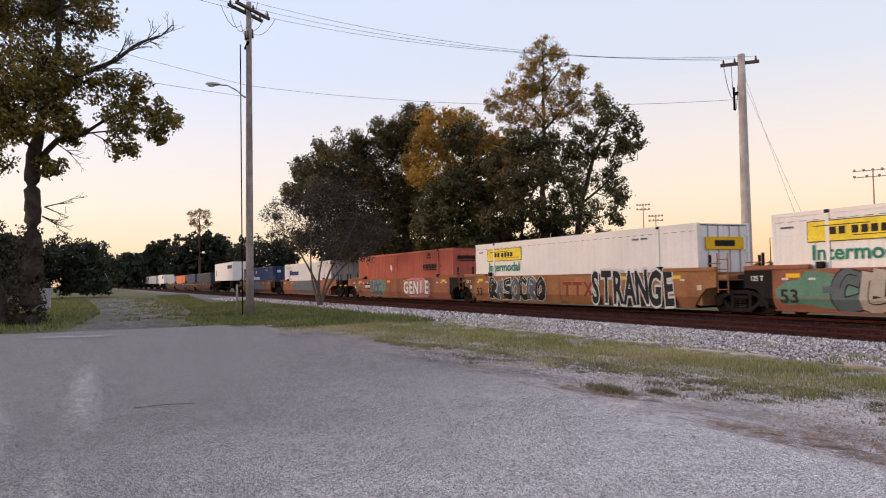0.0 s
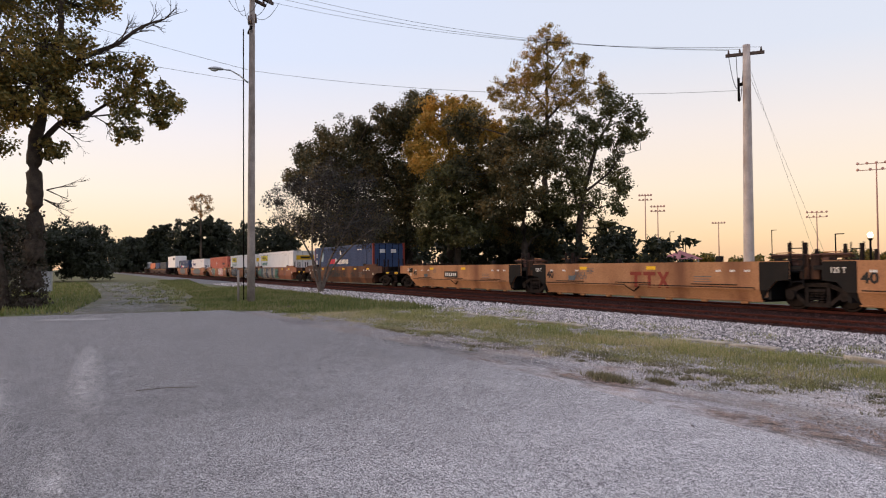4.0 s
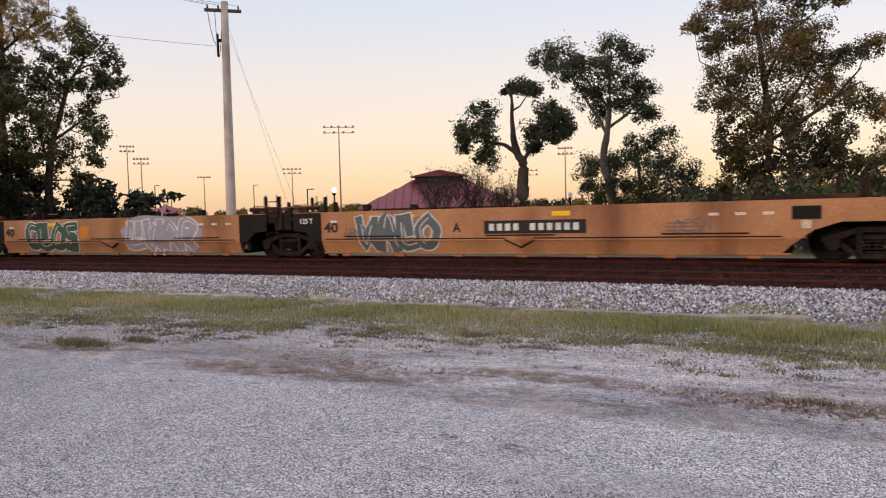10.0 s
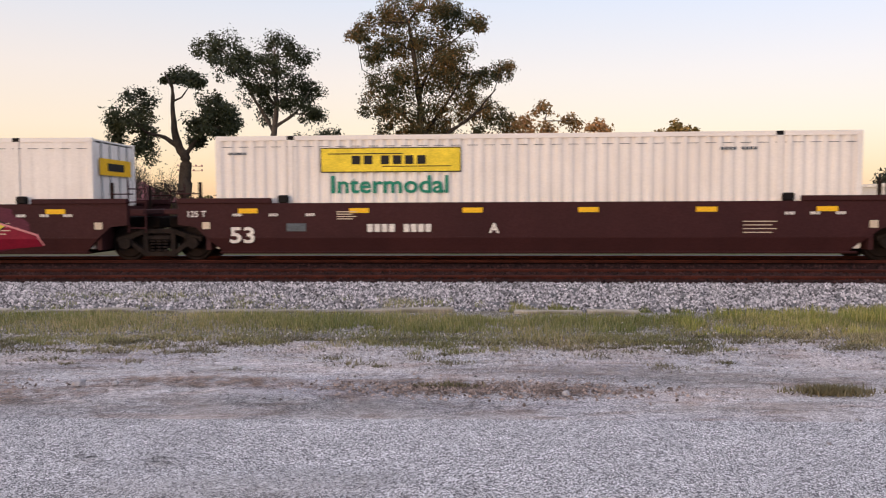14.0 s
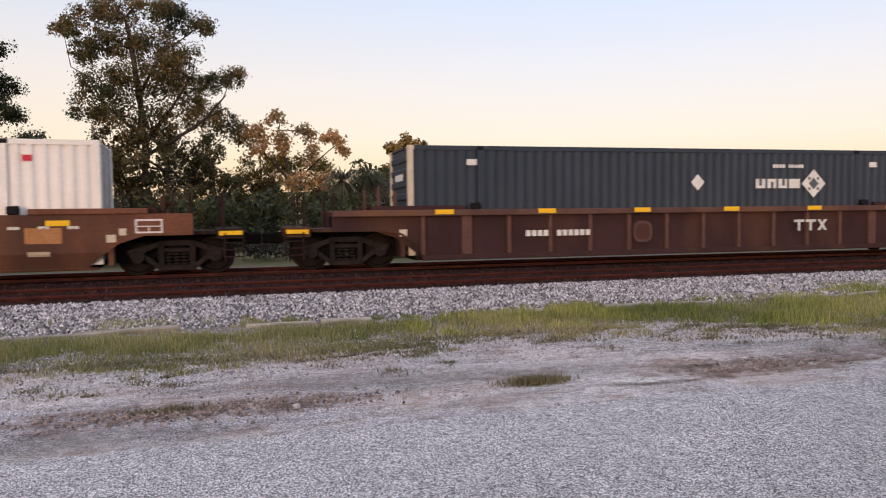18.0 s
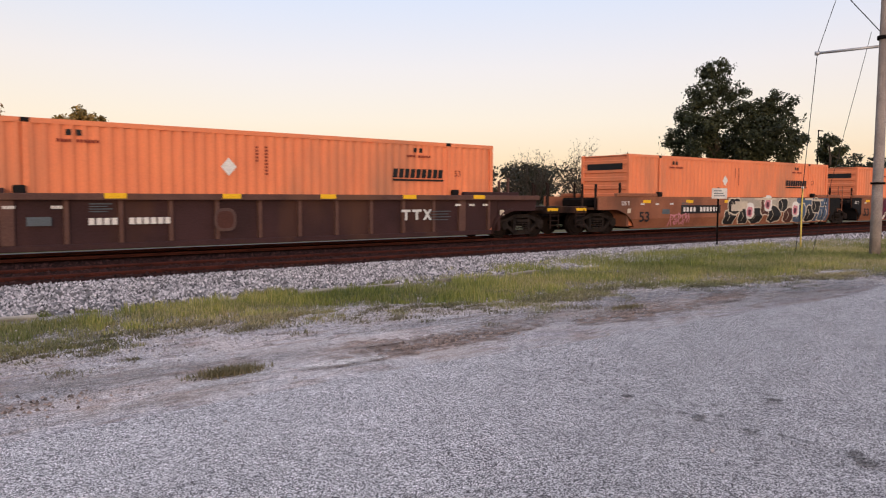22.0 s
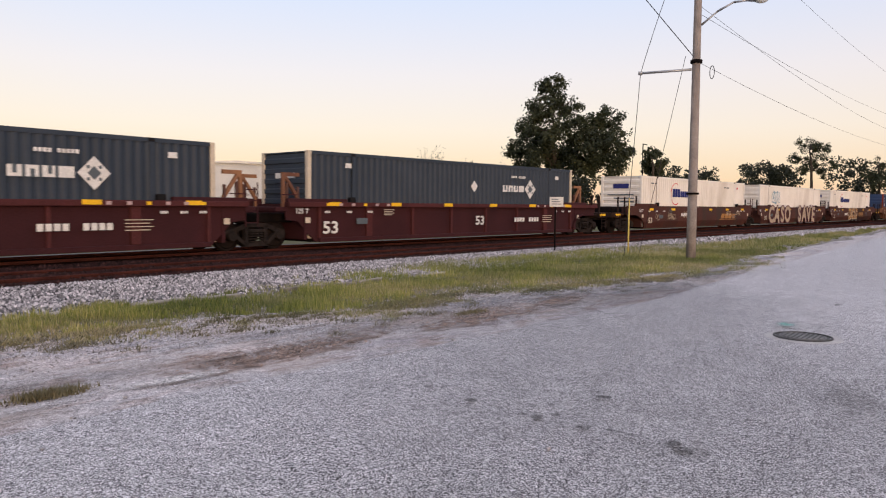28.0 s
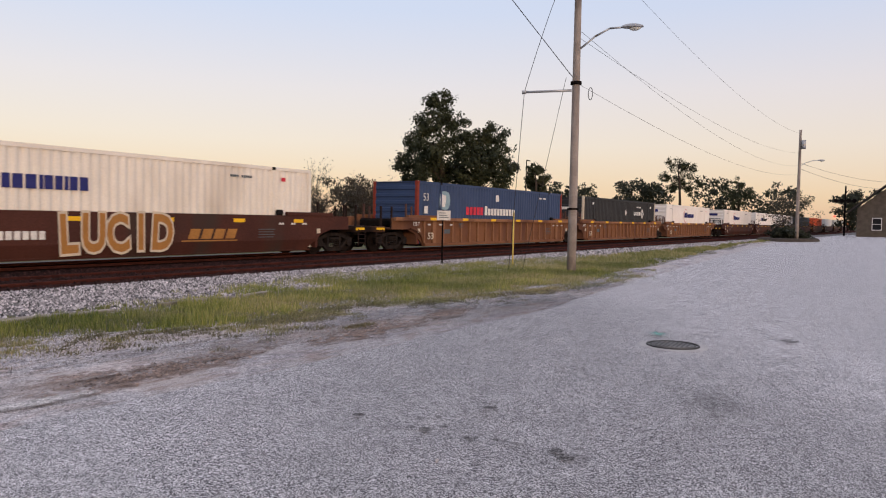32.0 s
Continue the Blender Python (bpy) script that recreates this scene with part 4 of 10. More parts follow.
                    prism(bm, [(sg * (h + 0.97), 1.48), (sg * (h + 0.97), 0.93), (sg * (h + 0.5), 0.88), (sg * (h - 0.12), 0.28), (sg * (h - 0.12), 1.48)], side * 1.51 - 0.008, side * 1.51 + 0.008)
                    part("end_panel", bm, endp, c, "black-painted end panel")
            for side in (-1, 1):
                if sg > 0:
                    shared("ladder", (), ladder_mesh, p if kind != "low" else PAINT["black"], c, pose(h + 1.18, side * 1.42, 0.75))
                shared("hand_bar", (), lambda: rod(bmesh.new(), (-0.3, 0, 1.75), (0.3, 0, 1.75), 0.018, seg=6), p, c, pose(sg * (h + 0.75), side * 1.35, 0))
            if kind == "low":
                for zz, x0, x1 in ((1.58, 0.15, 1.75), (1.44, 0.3, 1.5)):
                    part("top_beam", box(bmesh.new(), min(sg * (h + x0), sg * (h + x1)), max(sg * (h + x0), sg * (h + x1)), -1.3, -1.18, zz, zz + 0.09, 0.01), PAINT["grime"], c)
            if kind == "low":
                for q, (x0, x1, y0, y1, z0, z1) in enumerate(((0.35, 0.75, -1.2, -0.7, 1.2, 1.52), (0.9, 1.15, -1.3, -1.0, 1.36, 1.72), (0.2, 1.5, -1.36, -1.3, 1.66, 1.71), (0.6, 1.3, -0.5, 0.4, 1.15, 1.48), (1.2, 1.5, -1.34, -1.24, 0.95, 1.7))):
                    part("brake_gear", box(bmesh.new(), min(sg * (h + x0), sg * (h + x1)), max(sg * (h + x0), sg * (h + x1)), y0, y1, z0, z1, 0.02), PAINT["dark_post" if q in (1, 2) else "grime"], c)
            if k == "A":
                truck(sg * (h + gap), c, far)
        else:
            truck(sg * (h + 1.62), c, far)
            part("end_platform", box(bmesh.new(), min(sg * (h + 0.2), sg * (h + 3.2)), max(sg * (h + 0.2), sg * (h + 3.2)), -1.25, 1.25, 0.98, 1.06), PAINT["grime"], c)
            part("centre_sill", box(bmesh.new(), min(sg * (h + 0.2), sg * (h + 3.35)), max(sg * (h + 0.2), sg * (h + 3.35)), -0.2, 0.2, 0.72, 0.98), M["steel_dark"], c)
            part("end_sill", box(bmesh.new(), min(sg * (h + 2.55), sg * (h + 3.2)), max(sg * (h + 2.55), sg * (h + 3.2)), -1.42, 1.42, 0.86, 1.12, 0.02), PAINT["grime"], c)
            part("coupler", box(bmesh.new(), min(sg * (h + 3.2), sg * (h + 3.72)), max(sg * (h + 3.2), sg * (h + 3.72)), -0.14, 0.14, 0.68, 0.98, 0.05), M["steel_dark"], c)
            part("air_hose", rod(rod(bmesh.new(), (sg * (h + 3.2), 0.3, 0.8), (sg * (h + 3.45), 0.3, 0.42), 0.03, seg=6), (sg * (h + 3.45), 0.3, 0.42), (sg * (h + 3.68), 0.25, 0.5), 0.03, seg=6), M["wire"], c)
            if kind == "low":
                part("deck_cover", box(bmesh.new(), min(sg * (h - 0.9), sg * (h + 1.3)), max(sg * (h - 0.9), sg * (h + 1.3)), -1.44, 1.44, 1.505, 1.60, 0.015), PAINT["grime"], c)
                part("hatch_plate", box(bmesh.new(), min(sg * (h - 0.1), sg * (h + 0.5)), max(sg * (h - 0.1), sg * (h + 0.5)), -1.525, -1.505, 1.05, 1.35, 0.005), PAINT["black"], c)
            part("brake_housing", box(bmesh.new(), min(sg * (h + 0.9), sg * (h + 1.9)), max(sg * (h + 0.9), sg * (h + 1.9)), -0.6, 0.6, 1.06, 1.45, 0.08), M["steel_dark"], c)
            for x, y in ((2.7, -1.3), (2.7, 1.3), (1.95, -1.3), (1.95, 1.3)):
                shared("stanchion", (), lambda: box(bmesh.new(), -0.035, 0.035, -0.035, 0.035, 1.0, 1.98), PAINT["grime"], c, pose(sg * (h + x), y, 0))
            part("end_reflector", box(bmesh.new(), min(sg * (h + 2.6), sg * (h + 3.15)), max(sg * (h + 2.6), sg * (h + 3.15)), -1.432, -1.424, 0.95, 1.06), INK["yellow"], c)
            part("step_ladder", ladder_mesh(0.7), PAINT["grime"], c).matrix_local = pose(sg * (h + 2.95), -1.44, 0.3)
    if paint == "oxide":
        for sg in (-1, 1):
            for side in (-1, 1):
                y0 = side * 1.2
                part("end_frame", prism(bmesh.new(), [(sg * (h + 0.30), 1.3), (sg * (h + 0.38), 1.3), (sg * (h + 0.38), 1.62), (sg * (h + 0.86), 2.30), (sg * (h + 0.86), 1.3), (sg * (h + 0.96), 1.3), (sg * (h + 0.96), 2.46), (sg * (h + 0.30), 2.46), (sg * (h + 0.30), 2.34), (sg * (h + 0.78), 2.34), (sg * (h + 0.30), 1.68)], y0 - 0.05, y0 + 0.05), PAINT["rust_post"], c, "rusty braced end frame")
    yf = -1.507 if not ribbed else -1.556
    # reflectors along the sides
    for i in range(6) if kind != "low" else (1, 3):
        x = -h + 0.9 + i * (2 * h - 1.8) / 5
        z = 1.24 if not ribbed else 1.40
        shared("reflector", (), lambda: box(bmesh.new(), -0.25, 0.25, -0.003, 0.003, 0, 0.125), INK["yellow"], c, pose(x, yf if not ribbed else -1.614, z))
    for sg in (-1, 1):
        plate("small_label", sg * (h + 0.2) - 0.1, sg * (h + 0.2) + 0.1, 0.84, 1.02, "cream", c, yf)
    if decor:
        decor(c, h, yf - 0.006)
    if not ribbed:
        tuck(c)
    carried.append((c, s))
    return c


def bulk_end(car, sg, h=8.075):
    """Raised container guides and a hand brake housing over one end of a car."""
    for side in (-1, 1):
        part("end_guide", prism(bmesh.new(), [(sg * (h + 0.2), 1.06), (sg * (h + 1.35), 1.06), (sg * (h + 1.35), 1.42), (sg * (h + 1.1), 1.68), (sg * (h + 0.3), 1.62)], side * 1.18 - 0.05, side * 1.18 + 0.05), PAINT["grime"], car)
    part("brake_wheel", rod(rod(bmesh.new(), (sg * (h + 1.5), -0.5, 1.75), (sg * (h + 1.56), -0.5, 1.75), 0.28, seg=16), (sg * (h + 1.35), -0.5, 1.75), (sg * (h + 1.5), -0.5, 1.75), 0.06, seg=8), PAINT["grime"], car)
    part("brake_stand", box(bmesh.new(), min(sg * (h + 1.25), sg * (h + 1.38)), max(sg * (h + 1.25), sg * (h + 1.38)), -0.65, -0.35, 1.06, 1.95, 0.02), PAINT["grime"], car)


def marks(size="53", ink="white", num=0, num_x=0.0, letter_at=None, code="125 T", ribbed=False):
    """The stencils that most of the cars carry."""
    def put(c, h, y):
        letter(size, -h + (0.75 if size != "40" else 0.5), 0.66 if size != "40" else 1.0, 0.42 if size == "40" or ink == "cream" else 0.56, ink, c, y, 0.012, 0, 1.25)
        letter(code, -h - 0.45, 1.22, 0.22, "white", c, y - 0.014, 0.004)
        if num:
            bars(num, num_x + 0.5, 0.86, 0.185, 0.20, "white", c, y)
        if letter_at is not None:
            letter(letter_at[0], letter_at[1], 0.84, 0.34, ink, c, y, 0.01)
        for k in range(3):
            bars(4, -h + 0.5 + 0.95 * k, 1.2, 0.06, 0.07, "white", c, y)
            bars(4, h - 1.9 + 0.6 * k, 1.2, 0.06, 0.07, "white", c, y)
        plate("stencil_block", -h + 1.9, -h + 2.4, 0.78, 0.98, "slate", c, y)
        for x0, x1, z0, dz in ((h - 2.9, h - 2.2, 0.72, 0.09), (-h + 3.2, -h + 3.6, 1.08, 0.06)):
            bm = bmesh.new()
            for k in range(4):
                box(bm, x0, x1 + 0.1 * (k % 2), y - 0.003, y + 0.001, z0 + dz * k, z0 + dz * k + 0.024)
            part("stencil", bm, INK["cream" if ink == "white" else "slate"], c)
    return put


def both(*fs):
    def put(c, h, y):
        for f in fs:
            f(c, h, y)
    return put


def pool_logo(x, ink="tt_red", z=0.86, size=1.0):
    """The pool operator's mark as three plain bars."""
    def put(c, h, y):
        for k in range(3):
            cx = x + 0.75 * size * k
            if k < 2:
                plate("logo_bar", cx - 0.32 * size, cx + 0.32 * size, z + 0.16 * size, z + 0.30 * size, ink, c, y)
                plate("logo_stem", cx - 0.08 * size, cx + 0.08 * size, z - 0.30 * size, z + 0.16 * size, ink, c, y)
            else:
                for sg in (-1, 1):
                    shard([(cx - sg * 0.32 * size, z + 0.3 * size), (cx - sg * 0.14 * size, z + 0.3 * size), (cx + sg * 0.32 * size, z - 0.3 * size), (cx + sg * 0.14 * size, z - 0.3 * size)], ink, c, y - 0.004 - 0.001 * sg, "logo_stroke")
    return put


def tags(seed, n=5, ink="rose"):
    def put(c, h, y):
        rnd = random.Random(seed)
        for i in range(n):
            scribble(rnd.uniform(-h + 1, h - 1), rnd.uniform(0.82, 1.06), rnd.uniform(0.7, 1.1), rnd.uniform(0.22, 0.38), ink, c, y, seed * 10 + i, 0.012)
    return put


def number_board(x0, n, ink="black"):
    def put(c, h, y):
        plate("number_board", x0 - 0.15, x0 + n * 0.24 + 0.1, 0.78, 1.14, "black", c, y)
        bars(n, x0, 0.96, 0.24, 0.19, "white" if ink == "black" else "silver", c, y - 0.004, 0.38)
    return put

# ---- what is sprayed on single cars ----
STROKES = [[[(-.3, -.5), (-.3, .5), (.3, -.3), (.3, .5)]], [[(-.35, -.5), (0, .5), (.35, -.5)], [(-.2, -.1), (.2, -.1)]], [[(.3, .4), (-.1, .5), (-.35, .1), (-.2, -.45), (.3, -.4)]],
           [[(.3, .45), (-.25, .4), (-.2, .05), (.25, -.05), (.2, -.45), (-.35, -.4)]], [[(-.3, .5), (-.3, -.45), (.35, -.4)], [(.1, .5), (.1, 0)]], [[(-.3, -.5), (-.3, .5), (.25, .35), (.2, .05), (-.2, 0), (.35, -.5)]],
           [[(-.35, .5), (-.1, -.5), (.1, .2), (.3, -.5), (.4, .5)]], [[(0, .5), (-.35, .1), (-.2, -.45), (.25, -.4), (.35, .1), (0, .5)]]]


def brush(pts, w, ink, parent, y, name="graffiti_stroke"):
    """A flat painted stroke of width w along points in x and z, with mitred bends."""
    bm = bmesh.new()
    p = [Vector(q) for q in pts]
    d = [(b - a).normalized() for a, b in zip(p, p[1:])]
    left, right = [], []
    for k, q in enumerate(p):
        a, b = d[max(0, k - 1)], d[min(len(d) - 1, k)]
        n = Vector((-(a + b).y, (a + b).x))
        n = n.normalized() if n.length > 0.2 else Vector((-a.y, a.x))
        g = min(1.6, 1 / max(0.5, n.dot(Vector((-a.y, a.x)))))
        end = a * (-w * 0.35) if k == 0 else b * (w * 0.35) if k == len(p) - 1 else Vector((0, 0))
        left.append(q + end + n * w * 0.5 * g)
        right.append(q + end - n * w * 0.5 * g)
    rim = []
    for k in range(len(p)):
        rim.append([bm.verts.new((v.x, y - 0.00012 * k, min(1.47, max(0.22, v.y)) if 0.1 < v.y < 1.7 else v.y)) for v in (left[k], right[k])])
    for a, b in zip(rim, rim[1:]):
        bm.faces.new((a[0], b[0], b[1], a[1]))
    return part(name, bm, INK[ink], parent)


def rounded(pts, n=4):
    """The same line, smoothed into curves."""
    p = [Vector(q) for q in pts]
    out = []
    for k in range(len(p) - 1):
        a, b, c, d = p[max(0, k - 1)], p[k], p[k + 1], p[min(len(p) - 1, k + 2)]
        for i in range(n):
            t = i / n
            out.append(0.5 * (2 * b + (c - a) * t + (2 * a - 5 * b + 4 * c - d) * t * t + (3 * b - a - 3 * c + d) * t ** 3))
    return [tuple(q) for q in out + [p[-1]]]


def piece_loops(x, z, n, w, fill, line, seed, tall=1.0, cloud=None):
    """A row of fat, interlocked letter-like shapes that cannot be read: outline, filling and a thin light line in each."""
    def put(c, h, y):
        rnd = random.Random(seed)
        if cloud:
            blot(x + (n - 1) * w * 0.43, z, n * w * 1.02, min(1.2, tall * 1.18), cloud, c, y + 0.003, seed, "graffiti_cloud", 40, 0.3)
        for i in range(n):
            cx, hh = x + i * w * 0.86, tall * rnd.uniform(0.78, 0.95)
            lean, fat = rnd.uniform(-0.18, 0.18), w * rnd.uniform(0.30, 0.42)
            for k, st in enumerate(STROKES[(seed + i * 3 + rnd.randrange(2)) % len(STROKES)]):
                pts = [(cx + (a + rnd.uniform(-.06, .06) + lean * b) * w * 0.95, z + (b + rnd.uniform(-.05, .05)) * hh * 0.82) for a, b in st]
                pts = rounded(pts)
                yy = y - 0.003 * (i % 2) - 0.006 * k
                brush(pts, fat + 0.085, line, c, yy, "graffiti_outline")
                brush(pts, fat, fill if isinstance(fill, str) else fill[i % len(fill)], c, yy - 0.007, "graffiti_letter")
                if k == 0:
                    brush([(a + fat * 0.18, b + fat * 0.12) for a, b in pts[1:9]], 0.03, line, c, yy - 0.012, "graffiti_line")
    return put


def scribble_at(x, ink="slate"):
    return lambda c, h, y: scribble(x, 0.8, 0.9, 0.6, ink, c, y - 0.004, 5, 0.03)


def spray_words(text, x, size, fill, line, halo=None, wide=1.0, z=0.86, seed=1):
    return lambda c, h, y: throw_up(text, x, z, size, fill, line, c, y, wide, halo, seed)


def patch(x, w, ink, z=0.86, hgt=1.1, seed=3, rough=0.2):
    return lambda c, h, y: blot(x, z, w, hgt, ink, c, y + 0.002, seed, "paint_patch", rough=rough)


def wild_blades(c, h, y):
    """Yellow and crimson blades with pale outlines."""
    blot(3.6, 0.84, 6.8, 1.2, "plum", c, y + 0.002, 21, "graffiti_cloud", 34, 0.25)
    for pts in (((1.28, 1.46), (2.21, 1.46), (2.35, .88), (2.02, .81), (1.62, 1.15)), ((2.47, 1.33), (2.92, 1.22), (3.19, .82), (3.1, .29), (2.61, .82)), ((5.13, 1.09), (5.93, .96), (6.66, .67), (6.79, .41), (5.46, .3)), ((3.71, .28), (4.26, 1.09), (4.52, .76), (4.56, .29)), ((1.1, .5), (1.5, .9), (1.8, .3), (1.1, .26))):
        shard(pts, "magenta", c, y - 0.002)
    for pts in (((.52, .56), (1.39, .98), (1.09, .53), (1.06, .26), (.5, .25)), ((1.52, 1.02), (3.1, .31), (1.89, .3)), ((2.31, .75), (2.5, 1.09), (2.81, .38)), ((3.22, .82), (3.54, .79), (3.87, .28), (3.33, .26)), ((4.45, 1.16), (4.89, .96), (4.74, .76), (5.09, .3), (4.59, .29), (4.46, .82)), ((5.2, .8), (5.38, .96), (5.59, 1.09), (5.9, .96), (5.54, .73), (5.42, .5))):
        m = Vector((sum(p[0] for p in pts), sum(p[1] for p in pts))) / len(pts)
        shard([tuple(m + (Vector(p) - m) * 1.0 + (Vector(p) - m).normalized() * 0.06) for p in pts], "black", c, y - 0.004)
        shard(pts, "lime", c, y - 0.007)
    shard(((4.01, 1.32), (4.32, 1.32), (4.38, 1.46), (4.54, 1.36), (5.03, 1.37), (4.63, 1.26), (4.26, 1.19)), "orange", c, y - 0.007)
    for k, pts in enumerate((((1.35, 1.46), (1.55, 1.02), (2.01, 1.09), (2.08, .81), (2.81, .38)), ((2.47, 1.39), (2.86, 1.29), (3.19, .95), (3.22, .62), (3.1, .28)), ((3.08, 1.46), (3.31, 1.09), (3.57, 1.02), (3.5, 1.46)), ((4.32, 1.22), (4.52, .89), (4.62, .29)), ((5.03, 1.32), (5.08, .83), (5.34, .3)), ((5.44, 1.09), (6.17, .87), (6.69, .7), (6.82, .45)), ((1.9, 1.35), (2.5, 1.36)), ((3.6, 1.42), (4.1, 1.30)))):
        brush(pts, 0.05, "pink" if k % 2 else "white", c, y - 0.010, "graffiti_line")


def eye_piece(c, h, y):
    """Fat black bubble letters with pale outlines, slate-blue filling and big sprayed eyes."""
    plate("graffiti_ground", 4.6, 7.8, 0.28, 1.46, "denim", c, y + 0.003)
    plate("graffiti_ground", -1.4, 4.6, 0.90, 1.46, "stone", c, y + 0.003)
    rnd = random.Random(70)
    for i, (x, z, w, hh) in enumerate(((-1.2, 0.62, 0.9, 0.7), (-0.9, 1.1, 1.0, 0.66), (-0.1, 0.6, 0.8, 0.66), (0.9, 0.62, 1.2, 0.72), (1.7, 1.05, 0.8, 0.8), (2.5, 0.66, 1.1, 0.78), (3.3, 1.1, 0.8, 0.66), (3.9, 0.6, 0.9, 0.66), (4.9, 0.72, 1.2, 0.88), (5.9, 0.66, 0.9, 0.78), (6.5, 1.05, 0.8, 0.7), (7.2, 0.66, 0.8, 0.76))):
        blot(x, z, w + 0.13, hh + 0.12, "cream", c, y - 0.002 - 0.0008 * i, 70 + i, "graffiti_outline", 30, 0.3)
        blot(x, z, w, hh, "denim" if i in (8, 11) else "bnsf_dark" if i in (4, 7) else "black", c, y - 0.0024 - 0.0008 * i, 70 + i, "graffiti_letter", 30, 0.3)
        brush(rounded([(x - w * 0.25, z + hh * 0.3), (x - w * 0.1, z), (x - w * 0.2, z - hh * 0.3)]), 0.035, "cream", c, y - 0.016, "graffiti_line")
    for x, z in ((0.35, 0.85), (4.45, 0.9), (1.9, 1.2)):
        blot(x, z, 0.70, 0.76, "white", c, y - 0.018, 3, "graffiti_eye", 18, 0.1)
        blot(x - 0.03, z - 0.02, 0.46, 0.5, "pink", c, y - 0.021, 5, "graffiti_eye", 16, 0.3)
        blot(x - 0.05, z - 0.06, 0.24, 0.28, "plum", c, y - 0.024, 5, "graffiti_eye", 12, 0.1)
    for x0, x1, z0 in ((-0.9, 0.1, 1.0), (0.7, 2.6, 1.36), (5.3, 6.1, 1.36), (6.2, 7.2, 1.3), (-1.2, -0.3, 0.86)):
        plate("stencil_patch", x0, x1, z0, z0 + (0.1 if z0 > 1.2 else 0.3), "cream", c, y - 0.026)


def dotted(x, w, seed=8):
    def put(c, h, y):
        a, r = w / 2, 0.3
        rim = [(a - r, 0.6 - r, 0), (r - a, 0.6 - r, 90), (r - a, r - 0.6, 180), (a - r, r - 0.6, 270)]
        shard([(x + px + r * math.cos(math.radians(t + k)), 0.84 + pz + r * math.sin(math.radians(t + k))) for px, pz, t in rim for k in (0, 30, 60, 90)], "plum", c, y)
        rnd = random.Random(seed)
        for i in range(40):
            q = rnd.uniform(0.09, 0.27)
            blot(x + rnd.uniform(-0.45, 0.45) * w, 0.84 + rnd.uniform(-0.45, 0.45), q, q, rnd.choice(("white", "white", "pink", "magenta")), c, y - 0.004 - 0.0002 * i, i, "paint_dot", 12)
    return put


def split_panels(c, h, y):
    """Pale grey and plum sections with white line work and a dark angular shape."""
    plate("paint_section", -6.75, -1.44, 0.24, 1.47, "stone", c, y - 0.001)
    plate("paint_section", -1.44, 2.46, 0.24, 1.47, "plum", c, y - 0.001)
    plate("paint_section", 2.46, 8.0, 0.26, 1.46, "bnsf_dark", c, y + 0.002)
    plate("paint_section", -8.0, -6.75, 0.3, 1.46, "bnsf_dark", c, y + 0.002)
    shard(((-3.82, .74), (-1.44, .70), (-1.44, .26), (-3.77, .26), (-4.07, .54)), "slate", c, y - 0.005)
    brush(((-4.2, .74), (-3.7, .66), (-3.13, 1.06), (-3.25, 1.42)), 0.2, "slate", c, y - 0.006)
    blot(-4.3, 0.76, 0.5, 0.44, "slate", c, y - 0.008, 33, "graffiti_shape", rough=0.3)
    for x in (-6.5, -1.3, 2.4, 2.6):
        brush(((x, 0.26), (x - 0.12, 0.8), (x - 0.02, 1.46)), 0.06, "pink", c, y - 0.009, "graffiti_line")
    for k, (x, g) in enumerate(((-5.4, 1.0), (-4.2, 0.8), (-3.6, 1.0), (-2.4, 0.9), (-0.4, 0.9), (0.3, 0.8))):
        for sg in (-1, 1):
            brush([(x + sg * a * g, b) for a, b in ((0.08, 1.4), (0.3, 1.22), (0.6, 1.36), (0.42, 1.12), (0.62, 0.98), (0.25, 1.0), (0.1, 0.82))], 0.035, "white", c, y - 0.010 - 0.002 * (k % 2), "graffiti_line")
    for x0, x1, z0 in ((-6.3, -5.4, 1.12), (1.1, 1.9, 0.72), (-6.2, -5.6, 0.82), (1.0, 2.2, 1.34)):
        plate("stencil_patch", x0, x1, z0, z0 + (0.36 if z0 < 1.2 else 0.1), "cream", c, y - 0.008)
    bars(4, 2.8, 0.96, 0.24, 0.2, "white", c, y - 0.004)
    bars(6, 3.9, 0.96, 0.24, 0.2, "white", c, y - 0.004)
    for k in range(5):
        scribble(3.2 + k * 1.0, 0.7 + 0.4 * (k % 2), 0.9, 0.45, "faded", c, y - 0.006, 80 + k, 0.025)
    scribble(-7.4, 0.65, 0.7, 0.4, "faded", c, y - 0.006, 88, 0.03)


INK["tan_panel"] = surf("paint_faded_tan", (0.36, 0.17, 0.075), (0.29, 0.13, 0.06), 1.5, 0.65, fine=30)
INK["logo_dark"] = surf("paint_dark_red", (0.11, 0.022, 0.02), None, 1.5, 0.65, fine=30)
INK["brown_dust"] = surf("paint_dusty_brown", (0.30, 0.13, 0.075), None, 1.5, 0.7, fine=30)
INK["bnsf_dark"] = surf("paint_dark_maroon", (0.085, 0.035, 0.028), (0.065, 0.028, 0.024), 1.5, 0.65, fine=30)


def white_board(c, h, y):
    plate("painted_panel", h - 3.05, h - 2.2, 0.34, 1.38, "silver", c, y, "white panel with blue spots")
    for i, (dx, dz) in enumerate(((0.22, 1.15), (0.58, 1.2), (0.2, 0.72), (0.62, 0.75))):
        blot(h - 3.05 + dx, dz, 0.2, 0.26, "ice", c, y - 0.004, i, "paint_dot", 12)
    for k, (x, w) in enumerate(((-h + 3.0, 1.5), (2.5, 0.9))):
        plate("number_board", x, x + w, 0.82, 1.0, "black", c, y - 0.001)
        bars(6, x + 0.06, 0.91, w / 6.5, 0.12, "white", c, y - 0.005)


